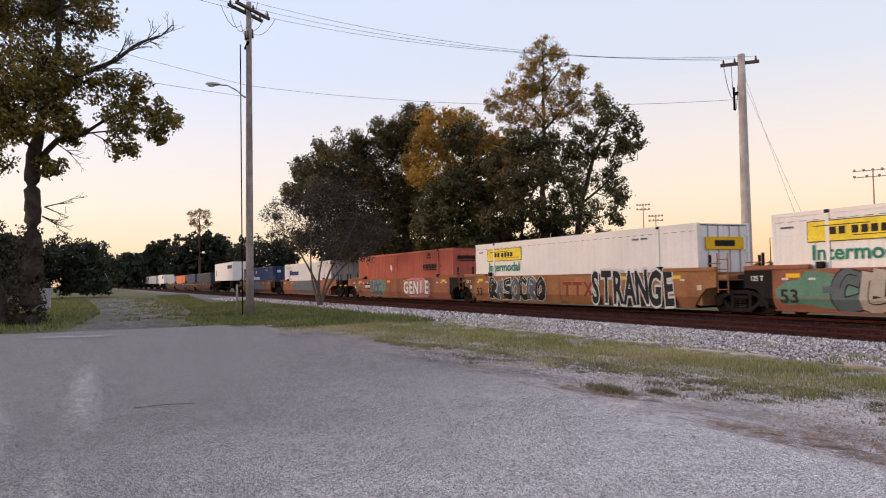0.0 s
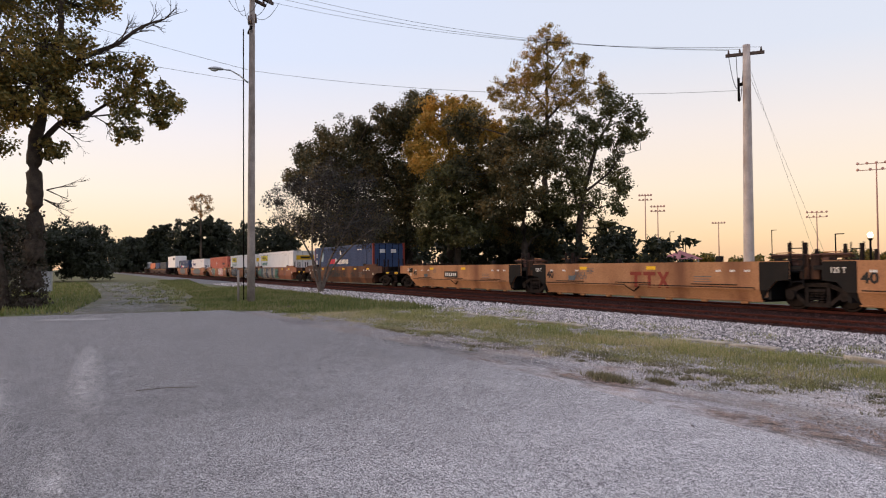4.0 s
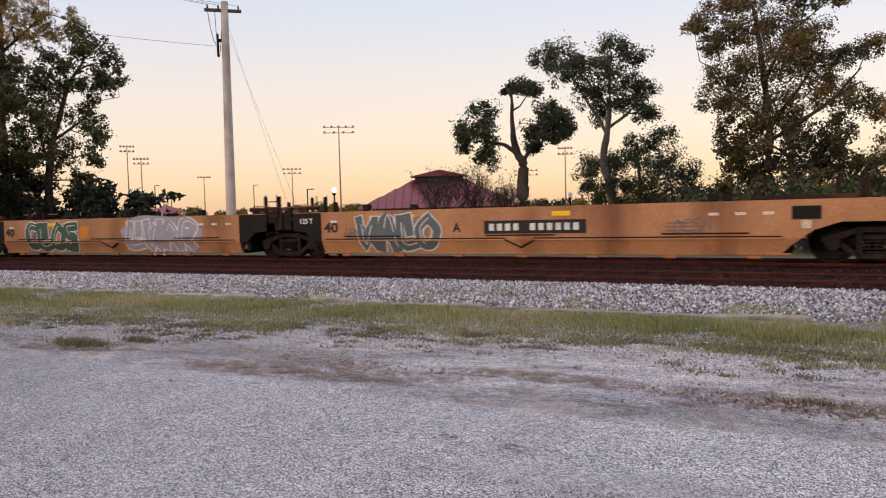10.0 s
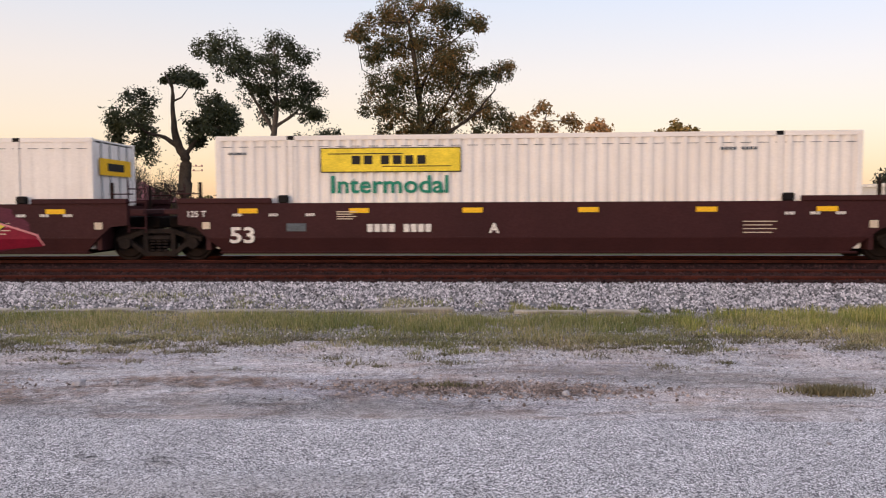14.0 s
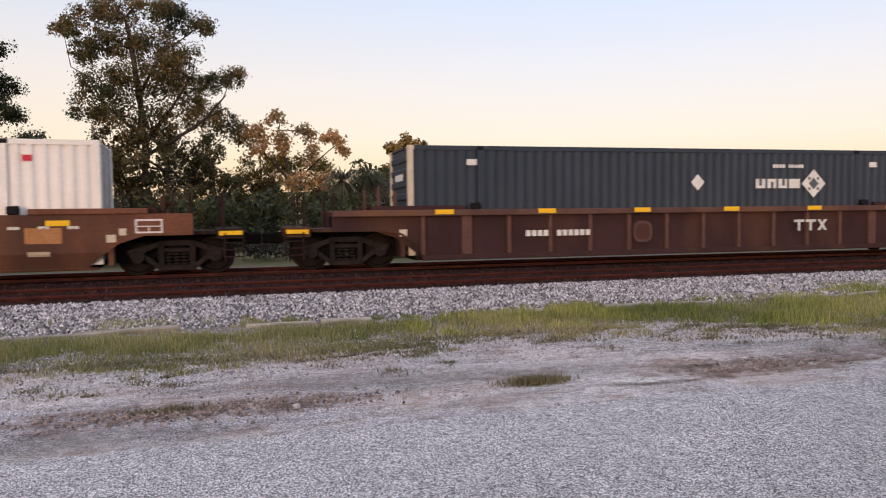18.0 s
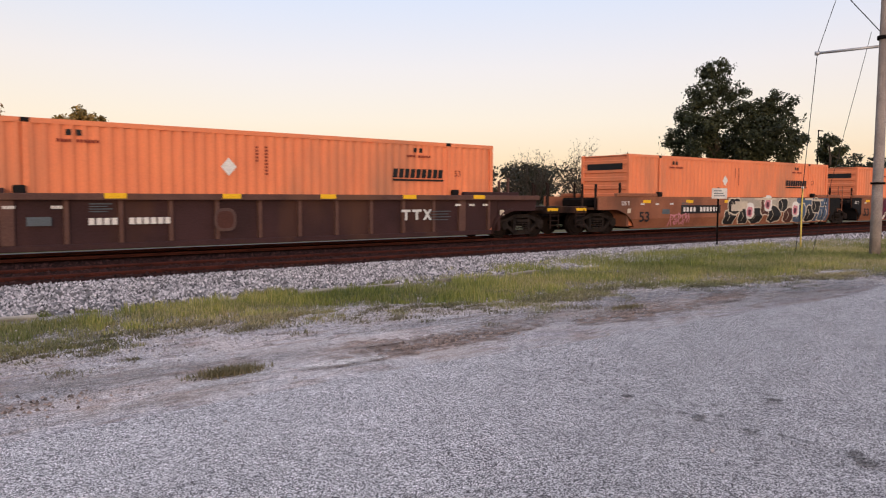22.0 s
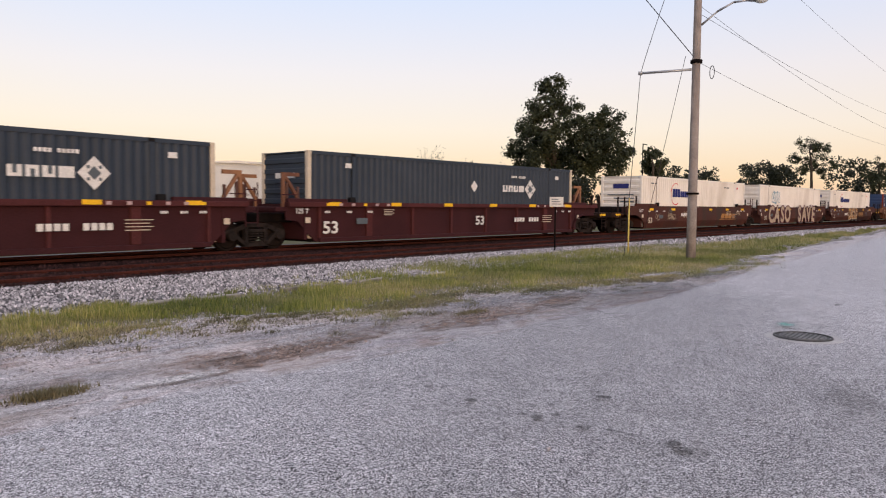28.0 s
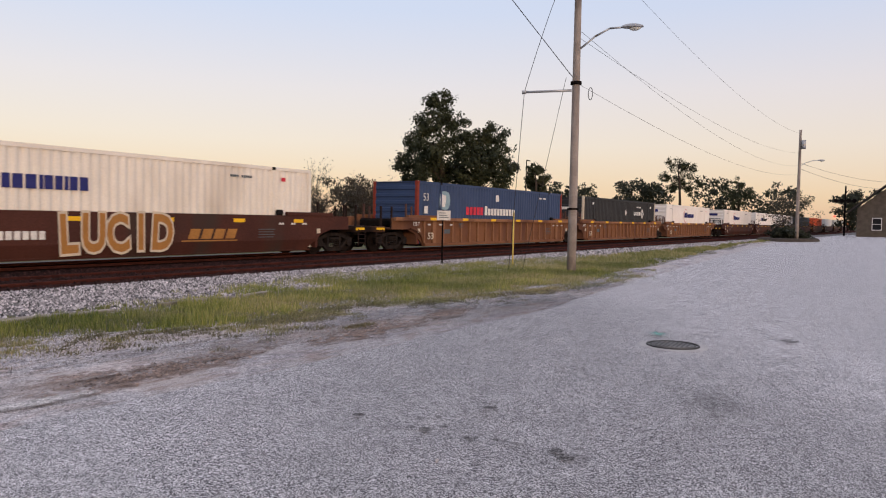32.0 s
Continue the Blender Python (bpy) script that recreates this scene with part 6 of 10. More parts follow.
def tree(kind, spec, leaf, leaf_size, label, name="tree", radius=0.3, per=9.0, leaves=34, tight=0.30, bark="bark", group="", slim=0.62, twigs=0.35, dense=2.4):
    """A tree of tapered trunk, limbs that reach each mass of the crown, twigs, and a crown of single leaves."""
    bx, by, trunks, blobs = spec
    rng = np.random.default_rng(abs(int(bx * 13 + by * 7)) + 1)
    t = empty(name, bx, by, 0, label, "tree", group)
    stems = []
    for i, line in enumerate(trunks):
        bm = bmesh.new()
        line = [Vector(p) for p in line]
        if line[0].z < 1.2 or i == 0:
            line[0].z = -0.1
        k = len(line) - 1
        foot = line[0].z < 0.5
        r0 = radius if i == 0 else radius * (0.75 if foot else 0.32)
        for j, (a, b) in enumerate(zip(line, line[1:])):
            stems.append((a, b, r0 * (1 - 0.8 * j / k)))
        fine = [Vector(p) for p in rounded(line, 5)]
        girth = []
        for j, p in enumerate(fine):
            u = j / (len(fine) - 1)
            girth.append(r0 * (1 - 0.85 * u) * (1 + (0.45 * max(0.0, 1 - (p.z + 0.1) / 1.0) ** 2 if foot else 0)) * (1 + 0.16 * noise.noise(p * 1.7)) + 0.015)
            if 0 < j < len(fine) - 1:
                fine[j] = p + Vector((noise.noise(p * 0.8), noise.noise(p * 0.8 + Vector((9, 0, 0))), 0)) * r0 * 0.45
        tube(bm, fine, girth, 11)
        for v in bm.verts:
            c = min(fine, key=lambda q: (q - v.co).length)
            v.co += (v.co - c) * 0.22 * noise.noise(v.co * 4.0)
        part("trunk" if line[0].z < 0.5 else "limb", bm, M[bark], t)
    pts, face, clumps = crown_points(blobs, rng, per * 1.2, int(leaves * dense), tight * 1.1)
    bm = bmesh.new()
    for x, y, z, r in blobs:
        c = Vector((x, y, z))
        best = min((((a + (b - a) * u) - c).length + 0.6 * max(0, (a + (b - a) * u).z - c.z), a + (b - a) * u, q) for a, b, q in stems for u in (0.1, 0.5, 0.9))
        p, q = best[1], best[2]
        mid = (p + c) / 2 + Vector(rng.normal(size=3)) * 0.18 * (c - p).length * Vector((1, 1, 0.4)).length / 1.5
        w = min(q * 0.5, 0.045 + 0.035 * r)
        rod(bm, p, mid, w, w * 0.7, 6, caps=False)
        rod(bm, mid, c, w * 0.7, w * 0.35, 6, caps=False)
        near = [k for k, home in clumps if home == (x, y, z)]
        for k in near[: int(len(near) * twigs)]:
            rod(bm, c, Vector(k), w * 0.3, 0.008, 4, caps=False)
    tagged(part("branch_work", bm, M[bark], t), kind="stuff")
    part("crown", leaf_mesh("crown", pts, leaf_size, rng, slim, face), LEAF[leaf], t)
    return t


def sprout(bm, a, d, length, r, rng, depth=3):
    """A bare twig that forks into finer twigs."""
    b = a + d * length
    rod(bm, a, b, r, r * 0.6, 4 if depth < 3 else 5, caps=False)
    if depth:
        for k in range(rng.randint(2, 3)):
            e = (d + Vector((rng.uniform(-1, 1), rng.uniform(-1, 1), rng.uniform(-0.5, 0.9))) * 0.75).normalized()
            sprout(bm, a + (b - a) * rng.uniform(0.45, 1.0), e, length * rng.uniform(0.5, 0.8), r * 0.6, rng, depth - 1)


def twiggy_bush(x, y, hgt, wide, leaf, label, seed, leaves=900, size=0.09, stems=9, name="shrub"):
    """A loose bush of many fine bare stems with few small leaves at their tips."""
    rng, nr = random.Random(seed), np.random.default_rng(seed)
    t = empty(name, x, y, 0, label, "shrub")
    tips = []
    for k in range(stems):
        bm = bmesh.new()
        a = rng.uniform(0, math.tau)
        d = Vector((math.cos(a) * wide / hgt * rng.uniform(0.1, 0.6), math.sin(a) * wide / hgt * rng.uniform(0.1, 0.6), 1)).normalized()
        sprout(bm, Vector((math.cos(a) * 0.2, math.sin(a) * 0.2, -0.1)), d, hgt * rng.uniform(0.32, 0.46), 0.035, rng, 4)
        tips += [v.co.copy() for v in bm.verts if v.co.z > hgt * 0.3]
        part("stem", bm, M["bark"], t)
    pick = np.array([tips[i] for i in nr.integers(0, len(tips), leaves)]) + nr.normal(size=(leaves, 3)) * 0.10
    part("leaves", leaf_mesh("leaves", pick, size, nr, 0.6), LEAF[leaf], t)
    return t


TREES = {
    'left_tree': (-35.3, -4.5,
        [[(-0, 0, 0.1), (-0, 0.1, 2.8), (-0, 0.2, 5.3), (-0, 0.2, 7.2), (-0.1, 0.7, 9.7), (-0.1, 1.1, 12.5), (-0.1, 1.4, 15.1)], [(0.1, -1, 0.1), (0.2, -1.2, 2.1), (0.2, -1.6, 4.5), (0.3, -1.9, 5.9), (0.4, -2.4, 8.2), (0.4, -2.5, 11.1)], [(-0, 0.2, 6.7), (-0.1, 1.1, 7.9), (-0.2, 2, 8.2), (-0.2, 2.9, 8.9), (-0.3, 3.8, 9.5)], [(-0.1, 0.8, 10), (-0.2, 2.2, 11), (-0.3, 3.4, 11.7), (-0.3, 4.3, 12.5), (-0.3, 5.3, 13)]],
        [(-2.2, -0.5, 13.8, 1.87), (-1.9, 1.4, 13.7, 1.54), (2.3, -0.8, 10.2, 1.49), (1, 0.7, 10.9, 1.68), (2, 0.4, 9, 1.48), (0.5, 2.1, 10.4, 1.13), (0.9, 2.6, 13.6, 1), (2.5, -1.4, 7.9, 1.06), (0.8, 3.9, 10.3, 0.89), (0.3, 4.7, 9.4, 1.01), (1.5, 5.2, 8.4, 0.59), (2.1, 3.7, 7.6, 0.69), (1, 3.4, 8.9, 0.71), (0.4, 0.9, 6.8, 0.5), (0.6, -1.6, 12.3, 1.3), (-1.9, -1.8, 7.4, 0.83), (-0.8, -0.1, 15.7, 2.15), (-0.5, 1.9, 15.6, 1.52), (1.4, -1.6, 14.4, 2.02), (2.4, -0.3, 8, 1.06), (0.9, 1.6, 8.8, 0.69), (0.3, -0.9, 8.4, 0.8), (-0.3, -1.9, 9.2, 0.8), (0.4, 0.7, 9.4, 0.7), (0.2, -2.4, 6.9, 0.6), (-0.4, 1.6, 8.2, 0.45)]),
    'myrtle': (-45.9, 10.3,
        [[(0, 0, -0.1), (-0, -0.2, 1.5), (-0.2, -1.1, 3.3), (-0.4, -1.7, 4.7)], [(0, 0, -0.1), (0, 0, 1.8), (0.1, 0.3, 3.6), (0.1, 0.5, 5.8)], [(0, 0, -0.1), (0.1, 0.5, 1.8), (0.3, 1.4, 3.6), (0.6, 2.3, 5.2)], [(0, 0, -0.1), (0.2, 0.7, 1.5), (0.5, 2.1, 3.1), (0.9, 3.3, 4.1)], [(0, 0, -0.1), (-0.1, -0.4, 1.5), (-0.1, -0.5, 3.6), (-0.1, -0.3, 6.5)]],
        [(-0.4, 0.5, 6.2, 1.67), (-1.1, 2.6, 5.7, 1.71), (-1.7, -0.7, 5.2, 1.44), (3.2, 0.1, 7.3, 1.1), (0.4, 2.5, 7.1, 1.18), (-3, -1.8, 5.2, 0.77), (-2.3, -2.3, 6.2, 0.84), (-1.2, -0.5, 7, 1.05), (2.2, 3.2, 4.6, 0.92), (2.3, 0.5, 4.2, 1.57), (-0, -0.4, 4, 1.1), (-2.1, 3.2, 4.1, 1.36), (-2.8, -1.1, 7, 0.7)]),
    'dark_oak': (-60.4, 21.4,
        [[(-0, -0, 2.5), (0, 0, 4.7), (-0.1, -0.2, 7.2), (-0.4, -1.3, 9.5), (-1, -2.9, 11), (-1.4, -4.3, 12.3)], [(-0.1, -0.2, 7.2), (0.1, 0.4, 10.2), (0.2, 0.7, 13.2)], [(-0.4, -1.3, 9.5), (-1.2, -3.9, 9.8), (-2, -6.7, 10.3)]],
        [(-4.6, -8.1, 11.6, 1.25), (0.6, -8.1, 9.2, 1.63), (-0.4, -6.8, 11.5, 1.87), (-2.4, -4.5, 13.7, 1.75), (-1.9, -4.2, 10.6, 2.43), (-1, -1.8, 13.2, 2.04), (-1.1, -2.4, 9.8, 2.42), (0.8, -0.2, 14.1, 1.8), (-2.5, 2.1, 16.4, 1.6), (-0.8, 0.4, 10.3, 2.29), (2.1, -3, 13.9, 1.07), (-0.4, -1.9, 7, 2.39), (-0.8, -6, 7.5, 2.26), (-0.6, -9.7, 8.8, 0.97), (-1.6, -3.8, 6.3, 2), (1.1, 0.5, 6.6, 1.96), (-1.6, -4.9, 4.8, 1.99), (2.1, -2, 4.6, 1.9), (0.1, -8.5, 5.2, 1.44)]),
    'golden_oak': (-54.4, 22.9,
        [[(-0, -0, 2.4), (-0, -0, 4.4), (0.1, 0.3, 7.6), (-0, -0, 11.3), (-0.2, -0.4, 14.1)], [(0.1, 0.3, 7.2), (0.6, 1.4, 9.9), (1, 2.3, 12.6)], [(0, 0.1, 6.7), (-0.5, -1.1, 9.5), (-0.8, -1.9, 11.8)]],
        [(0.4, -0.9, 13.7, 1.67), (1.9, 0.1, 14.1, 1.28), (-1.4, 3.1, 14.2, 1.47), (-3, -0.8, 12.6, 1.75), (-2.6, -1.9, 11.4, 1.15), (-1.2, 2, 12.2, 1.83), (-1, 4, 12.8, 1.17), (0.6, -1, 10.3, 1.83), (0.5, 4.3, 11.4, 1.4), (-0.4, 4.8, 13.2, 0.95), (0.8, -2.6, 9.4, 1.3), (1.0, 1.2, 9.2, 1.4), (0.6, 3.6, 9.8, 1.2)]),
    'golden_oak_low': (-52.4, 22.5,
        [[(-0, -0, 2.3), (0.1, 0.2, 4.8), (0.2, 0.5, 7.4)]],
        [(0.6, -1.6, 8, 1.74), (-1.5, 1.8, 8.8, 1.76), (0.6, -0.9, 6, 1.83), (-0.2, 1.9, 6.3, 1.71), (0.7, -2.6, 5.8, 1.29), (-0.1, 3.1, 8.2, 1.37), (1.9, -0.3, 4.2, 1.8), (-0.9, 3.7, 5, 1.66), (0.2, -2, 4.1, 1.3)]),
    'pine': (-57.9, 33.8,
        [[(-0, -0, 2), (-0, -0, 6.1), (0, 0, 11.3), (0.1, 0.2, 16.5), (0.2, 0.3, 21.1)], [(0.1, 0.2, 15.9), (-0.7, -1.2, 17.6), (-1.4, -2.5, 18.5)], [(0.1, 0.2, 14.9), (1.1, 1.8, 16.9), (2, 3.1, 18.3)], [(0.2, 0.3, 18.5), (0.8, 1.3, 20)]],
        [(-0.1, 0.4, 22.3, 1.43), (-2.7, 0.6, 21.9, 1.24), (2.3, 0.4, 20.8, 1.17), (2.4, 2.3, 19.9, 0.96), (-0.5, -2.1, 19, 1.5), (0.2, 0.1, 19.3, 1.61), (3.2, 1, 18.1, 1.46), (-3.4, -2.4, 18.6, 1.1), (-3.9, -3.4, 17.8, 0.77), (-0.4, -1.7, 17.1, 1.7), (1.8, -0, 16.5, 1.77), (1.9, 3.1, 16.8, 1.28), (-0.2, -3.1, 15.5, 1.25), (1.4, 5.3, 18, 1.1), (0.4, -1, 15, 1.57)]),
    'grove_tree': (-48.0, 30.7,
        [[(-0, -0, 2.1), (0.1, 0.2, 4.9), (0.4, 0.7, 8), (1, 1.4, 10.9), (1.6, 2.3, 13)], [(0.3, 0.5, 7.1), (1.4, 2.1, 8.7), (1.9, 2.8, 10)], [(0.1, 0.2, 5.4), (-0.3, -0.4, 8.4), (-0.9, -1.4, 10.7)]],
        [(3.9, 0.7, 13.3, 1.21), (3.7, 2.1, 12.2, 1.22), (2.1, 0.8, 12.2, 1.32), (0.6, 5.5, 12, 0.66), (1.5, 0.1, 11, 1.58), (1.3, 2.8, 10.9, 1.27), (-2.5, 1.6, 9.9, 1.6), (-0.4, 2.9, 9, 1.29), (3.1, 1.9, 7.5, 0.87), (4, 0.7, 6.1, 0.84), (-1.5, 2.5, 6.6, 1.3), (1.5, -1.5, 6.7, 1.46), (-2.5, 1.4, 4.7, 1.39), (1.5, 1.4, 4.4, 0.88), (-0.3, -2.3, 9.6, 1.3), (0.5, -0.9, 8.3, 1.2), (-1.1, -3.6, 11.6, 1.3), (0.2, -2.2, 6.0, 1.3)]),
    'grove_tree_b': (-48.4, 26.3,
        [[(-0, -0, 2.2), (-0, -0, 5.4), (-0, -0, 8.8), (-0.1, -0.2, 11.3)], [(0, 0, 6.2), (0.6, 1.1, 8.7), (0.9, 1.6, 10.8)]],
        [(0.3, -0.5, 11, 1.46), (0.5, 1.9, 11.5, 1.4), (2.5, -0.3, 8.8, 1.65), (2.1, -1.9, 8, 1.39), (-3.2, 0.2, 10.5, 1.18), (2.4, -1.2, 6.2, 1.55), (-0.4, 2.8, 6.1, 1.5), (0.7, -2.4, 5.9, 1.33), (-2.5, 0.4, 4.4, 1.6), (-0.7, 2.1, 4.1, 1.49), (-2.6, -3.4, 12.4, 1.4), (-1.9, -1.7, 10.4, 1.4), (-2.7, -3.6, 8.5, 1.5), (-1.2, -0.6, 8.0, 1.4), (-2.2, -2.4, 6.0, 1.4)]),
    'broken_tree': (-15.6, 36.9,
        [[(-0, -0, 1), (0, 0, 2.8), (0.1, 0, 4), (-0.2, -0.1, 4.7), (-0.4, -0.2, 5.9), (-0.5, -0.2, 7.9)], [(-0.2, -0.1, 4.6), (-0.8, -0.4, 5.1), (-1.5, -0.7, 5.3), (-2, -0.9, 5.8)], [(0.1, 0, 4.2), (0.6, 0.3, 5.1), (1.2, 0.5, 5.9), (1.5, 0.6, 6.7)]],
        [(-2.9, 1, 7, 0.73), (-1.7, -2.9, 5.7, 0.66), (-1.9, -0.2, 5.7, 0.76), (-2.5, -2, 5.1, 0.4), (-1.7, -0.7, 4.5, 0.56), (1.6, -0.6, 6.6, 0.73), (1.6, 1.8, 6.5, 0.71), (1, -0.2, 5.6, 0.62), (2.2, -1, 5.5, 0.54), (0.5, 0.6, 5, 0.38), (1.6, 2.8, 6.1, 0.46), (0.4, -1, 8.1, 0.49), (1.6, -2.4, 7.6, 0.38), (-1.4, 1.7, 8.4, 0.3)]),
    'mid_oak': (-12.7, 44.2,
        [[(-0, -0, 0.8), (-0.1, -0, 2.5), (-0.5, -0.1, 4.5), (-0.2, -0.1, 6.6), (-0.1, -0, 9), (-0.1, -0, 10.8)], [(-0.2, -0.1, 6.4), (1, 0.3, 7.3), (1.7, 0.4, 8.4)], [(-0.3, -0.1, 6.1), (-1.6, -0.5, 8.5), (-2.7, -0.9, 10.4)], [(-0.2, -0.1, 7.7), (-1.5, -0.5, 9.5)]],
        [(-3.9, -1, 11.2, 0.88), (-3.5, 1.7, 11.5, 1.08), (-2.3, -2.6, 9.6, 0.91), (-1.4, -1.2, 10.3, 0.79), (-0, -0.6, 10.8, 1.08), (1.1, 0.1, 10.8, 0.95), (-0.2, -2.3, 9.3, 1.11), (0.3, 1.9, 9.6, 1.13), (1.5, 2.3, 9, 0.75), (-1.2, -0.9, 8.3, 1), (0.6, -1.5, 8.1, 1.05), (1.3, 0.4, 7.6, 0.94), (2.5, -0.8, 7, 0.49), (-1.3, 1.3, 7.5, 0.75)]),
    'mid_low': (-11.4, 45.6,
        [[(-0, -0, 0.8), (0, 0, 2.8), (-0.1, -0, 4.8)], [(0, 0, 2.4), (1.6, 0.4, 4), (2.1, 0.5, 5)], [(0, 0, 2.4), (-2.1, -0.6, 3.7)]],
        [(-2.8, 0.7, 4.3, 1.05), (-3.6, 0.5, 3.6, 0.9), (-1.3, -0, 4.6, 0.96), (-0.2, -0.1, 5.3, 0.95), (1.2, 0.5, 5.7, 1.03), (1.7, 1.6, 4.5, 1.05), (1.1, -2.4, 3.6, 1.17), (2.3, 3.5, 3.5, 1.08), (1.1, 2.9, 2.6, 1.31), (-0.7, -2, 2.8, 1.05), (-3.3, 1.2, 2.5, 0.91), (3.6, -1.3, 2.1, 1.05), (0.6, -2.3, 1.9, 1.04)]),
    'big_tree': (-4.1, 45.9,
        [[(0, 0, 0.2), (-0, -0, 3), (0, 0, 5.5), (-0.2, -0, 8.3), (-0.6, -0.1, 11), (-0.9, -0.1, 13.1)], [(-0, -0, 5.8), (1.5, 0.1, 7.9), (2.7, 0.2, 9.9)], [(-0.1, -0, 6.2), (-1.9, -0.2, 7.9), (-3, -0.4, 9.7)], [(-0, -0, 5.1), (2.9, 0.2, 7), (4.6, 0.2, 8.8)], [(-0.2, -0, 8.6), (1.2, 0.1, 11.4)]],
        [(-3.6, -2.7, 11.5, 0.77), (-2.7, 0.2, 13, 0.97), (-1.4, 1.9, 14.1, 1.16), (0.6, -1.2, 13.4, 1.08), (1.9, 1.3, 13.3, 1.14), (3.2, -0.1, 12.7, 0.74), (-3.4, 2.1, 11.4, 1.08), (-1.2, 0.3, 11.7, 1.33), (0.3, 3.2, 12.2, 1.49), (2.1, -1.5, 10.5, 1.13), (-2.1, -2.8, 8.8, 1.03), (-0.7, -1.1, 9.3, 1.35), (0.8, 1.9, 9.8, 1.44), (2.3, 0.4, 8.8, 1.24), (3.6, 2.9, 9.9, 0.92), (5.1, 3.3, 10.5, 0.86), (-3.3, 2.3, 8.1, 0.99), (-1, -2.3, 7.1, 1.31), (0.8, 0.6, 7.3, 1.39), (3.2, 1.6, 7.5, 1.26), (5, 2.9, 7.3, 0.99)]),
    'big_tree_low': (-2.8, 45.0,
        [[(0, 0, 0.2), (-0, -0, 2.6), (-0.2, -0, 4.4)]],
        [(-3, -1, 5.3, 1.17), (-1.1, -1.8, 5.1, 1.28), (0.5, 2.5, 5.6, 1.33), (2.3, 2.6, 5.6, 1.11), (-2.6, 1.5, 3.8, 1.31), (-0.5, 1.8, 3.6, 1.38), (1.4, 2.6, 3.8, 1.26), (-3.3, -1.2, 2.6, 0.89), (2.7, 2.7, 3.6, 0.96), (-1.3, -1.4, 2.3, 1.02), (0.8, -1.9, 2.1, 1)]),
    'autumn_tree': (4.7, 49.9,
        [[(-0, 0, 1.4), (-0.1, 0, 3.5), (-0.6, 0.1, 5.8), (-0.9, 0.1, 7.4)], [(-0.1, 0, 3.5), (1.6, -0.2, 5.2), (2.9, -0.4, 6.3)], [(-0.1, 0, 3.9), (-1.9, 0.1, 5.7)]],
        [(-1.2, -2.7, 7.6, 0.52), (-2.1, -1.7, 6.7, 0.75), (-0.7, -1.2, 6.4, 0.76), (1.1, 2.5, 7.3, 0.66), (2.6, -1.5, 6.7, 0.61), (-2.7, 0.7, 6.1, 0.87), (-0.8, 3, 5.2, 0.99), (1.3, 1.9, 5.7, 0.89), (2.9, -1.9, 5.9, 0.45), (-0, -2.9, 3.8, 0.88), (-1.9, 2.8, 3.8, 0.98), (1.6, -2.2, 3.8, 0.82)]),
    'autumn_low': (3.6, 51.5,
        [[(0, 0, 0.2), (0, 0, 2.4), (-0.2, 0, 4.2)], [(0, 0, 1.8), (1.9, 0.2, 3.6)]],
        [(-1.6, 0.4, 4.9, 1.0), (0.2, -0.6, 5.2, 0.95), (1.8, 0.5, 4.7, 0.95), (3.2, -0.4, 4.9, 0.8), (-2.2, -0.5, 3.4, 1.1), (-0.6, 0.6, 3.6, 1.15), (1.2, -0.8, 3.5, 1.1), (2.9, 0.4, 3.4, 1.05), (-1.4, -1.2, 2.1, 1.1), (0.6, 0.9, 2.0, 1.2), (2.4, -1.0, 2.0, 1.1)]),
    'round_tree': (21.5, 85.4,
        [[(-0, 0, 0.6), (0.1, -0, 4.3), (0, -0, 7.6)]],
        [(0.8, 2.9, 10.4, 1.28), (-1, 2.1, 9.4, 1.12), (2, 0.1, 9.3, 1.17), (-0.1, 0.7, 7.6, 1.93), (2.4, 1, 7.4, 1.53), (-1.5, 3.6, 7.1, 1.27), (-0.5, -0.9, 4.9, 2.02), (3.1, 2.4, 4.7, 1.7)]),
    'clump_tree': (34.7, 88.6,
        [[(-0, 0, 0.5), (0, -0, 4.5), (-0.1, 0, 6.7)]],
        [(-0.6, -0, 8, 0.88), (-1.7, 1.2, 7.1, 1.04), (1.5, 1.3, 8.4, 0.75), (3.1, 1.8, 6.8, 1.21), (5.1, 0.3, 7.2, 1.06), (-1.5, -2, 5.5, 1.44), (1.1, -3.1, 4.4, 1.58), (6, 0.8, 4.9, 1.37), (-2.4, 4.3, 5.3, 1.07)]),
    'right_oak': (62.9, 35.2,
        [[(0, -0, 1.1), (-0, 0.1, 4.2), (-0.1, 0.2, 7.3), (-0.2, 0.4, 11)], [(-0, 0, 3.7), (1.4, -2.6, 6), (1.9, -3.6, 8.2)], [(-0.1, 0.1, 5.3), (-1, 1.8, 7.7)]],
        [(0.1, 0.5, 13, 1.25), (-1.8, 0.4, 10.9, 1.33), (2.6, 0.6, 11.5, 1.28), (1.3, 4, 9.7, 1.29), (-1.9, -0.3, 8.7, 1.75), (-0.9, -2.5, 8.7, 1.53), (0.5, 4.2, 7.5, 1.28), (-0.6, 1.1, 6.9, 1.79), (2.7, 0.1, 6.9, 1.85), (2.2, -3, 9.2, 1.25), (2.6, -4.4, 9.8, 1.13), (-0.2, -4.3, 6.9, 1.52), (0.3, -6, 7.9, 1.19), (5.2, -4.6, 7.2, 0.93), (0.8, -5.4, 5.6, 1.42), (0.4, -2.8, 5.7, 1.43), (1.2, 4, 6, 1.17), (0.7, 0.3, 5, 1.35)]),
    'small_tree': (92.8, 37.4,
        [[(0, -0, 2.9), (-0, 0.1, 5.7), (-0.1, 0.2, 8.1)]],
        [(1.6, 1, 8.7, 0.95), (2.3, 2, 7.6, 0.8), (2.4, 0.1, 7.5, 0.79), (2.7, 1.2, 6.5, 1.12)]),
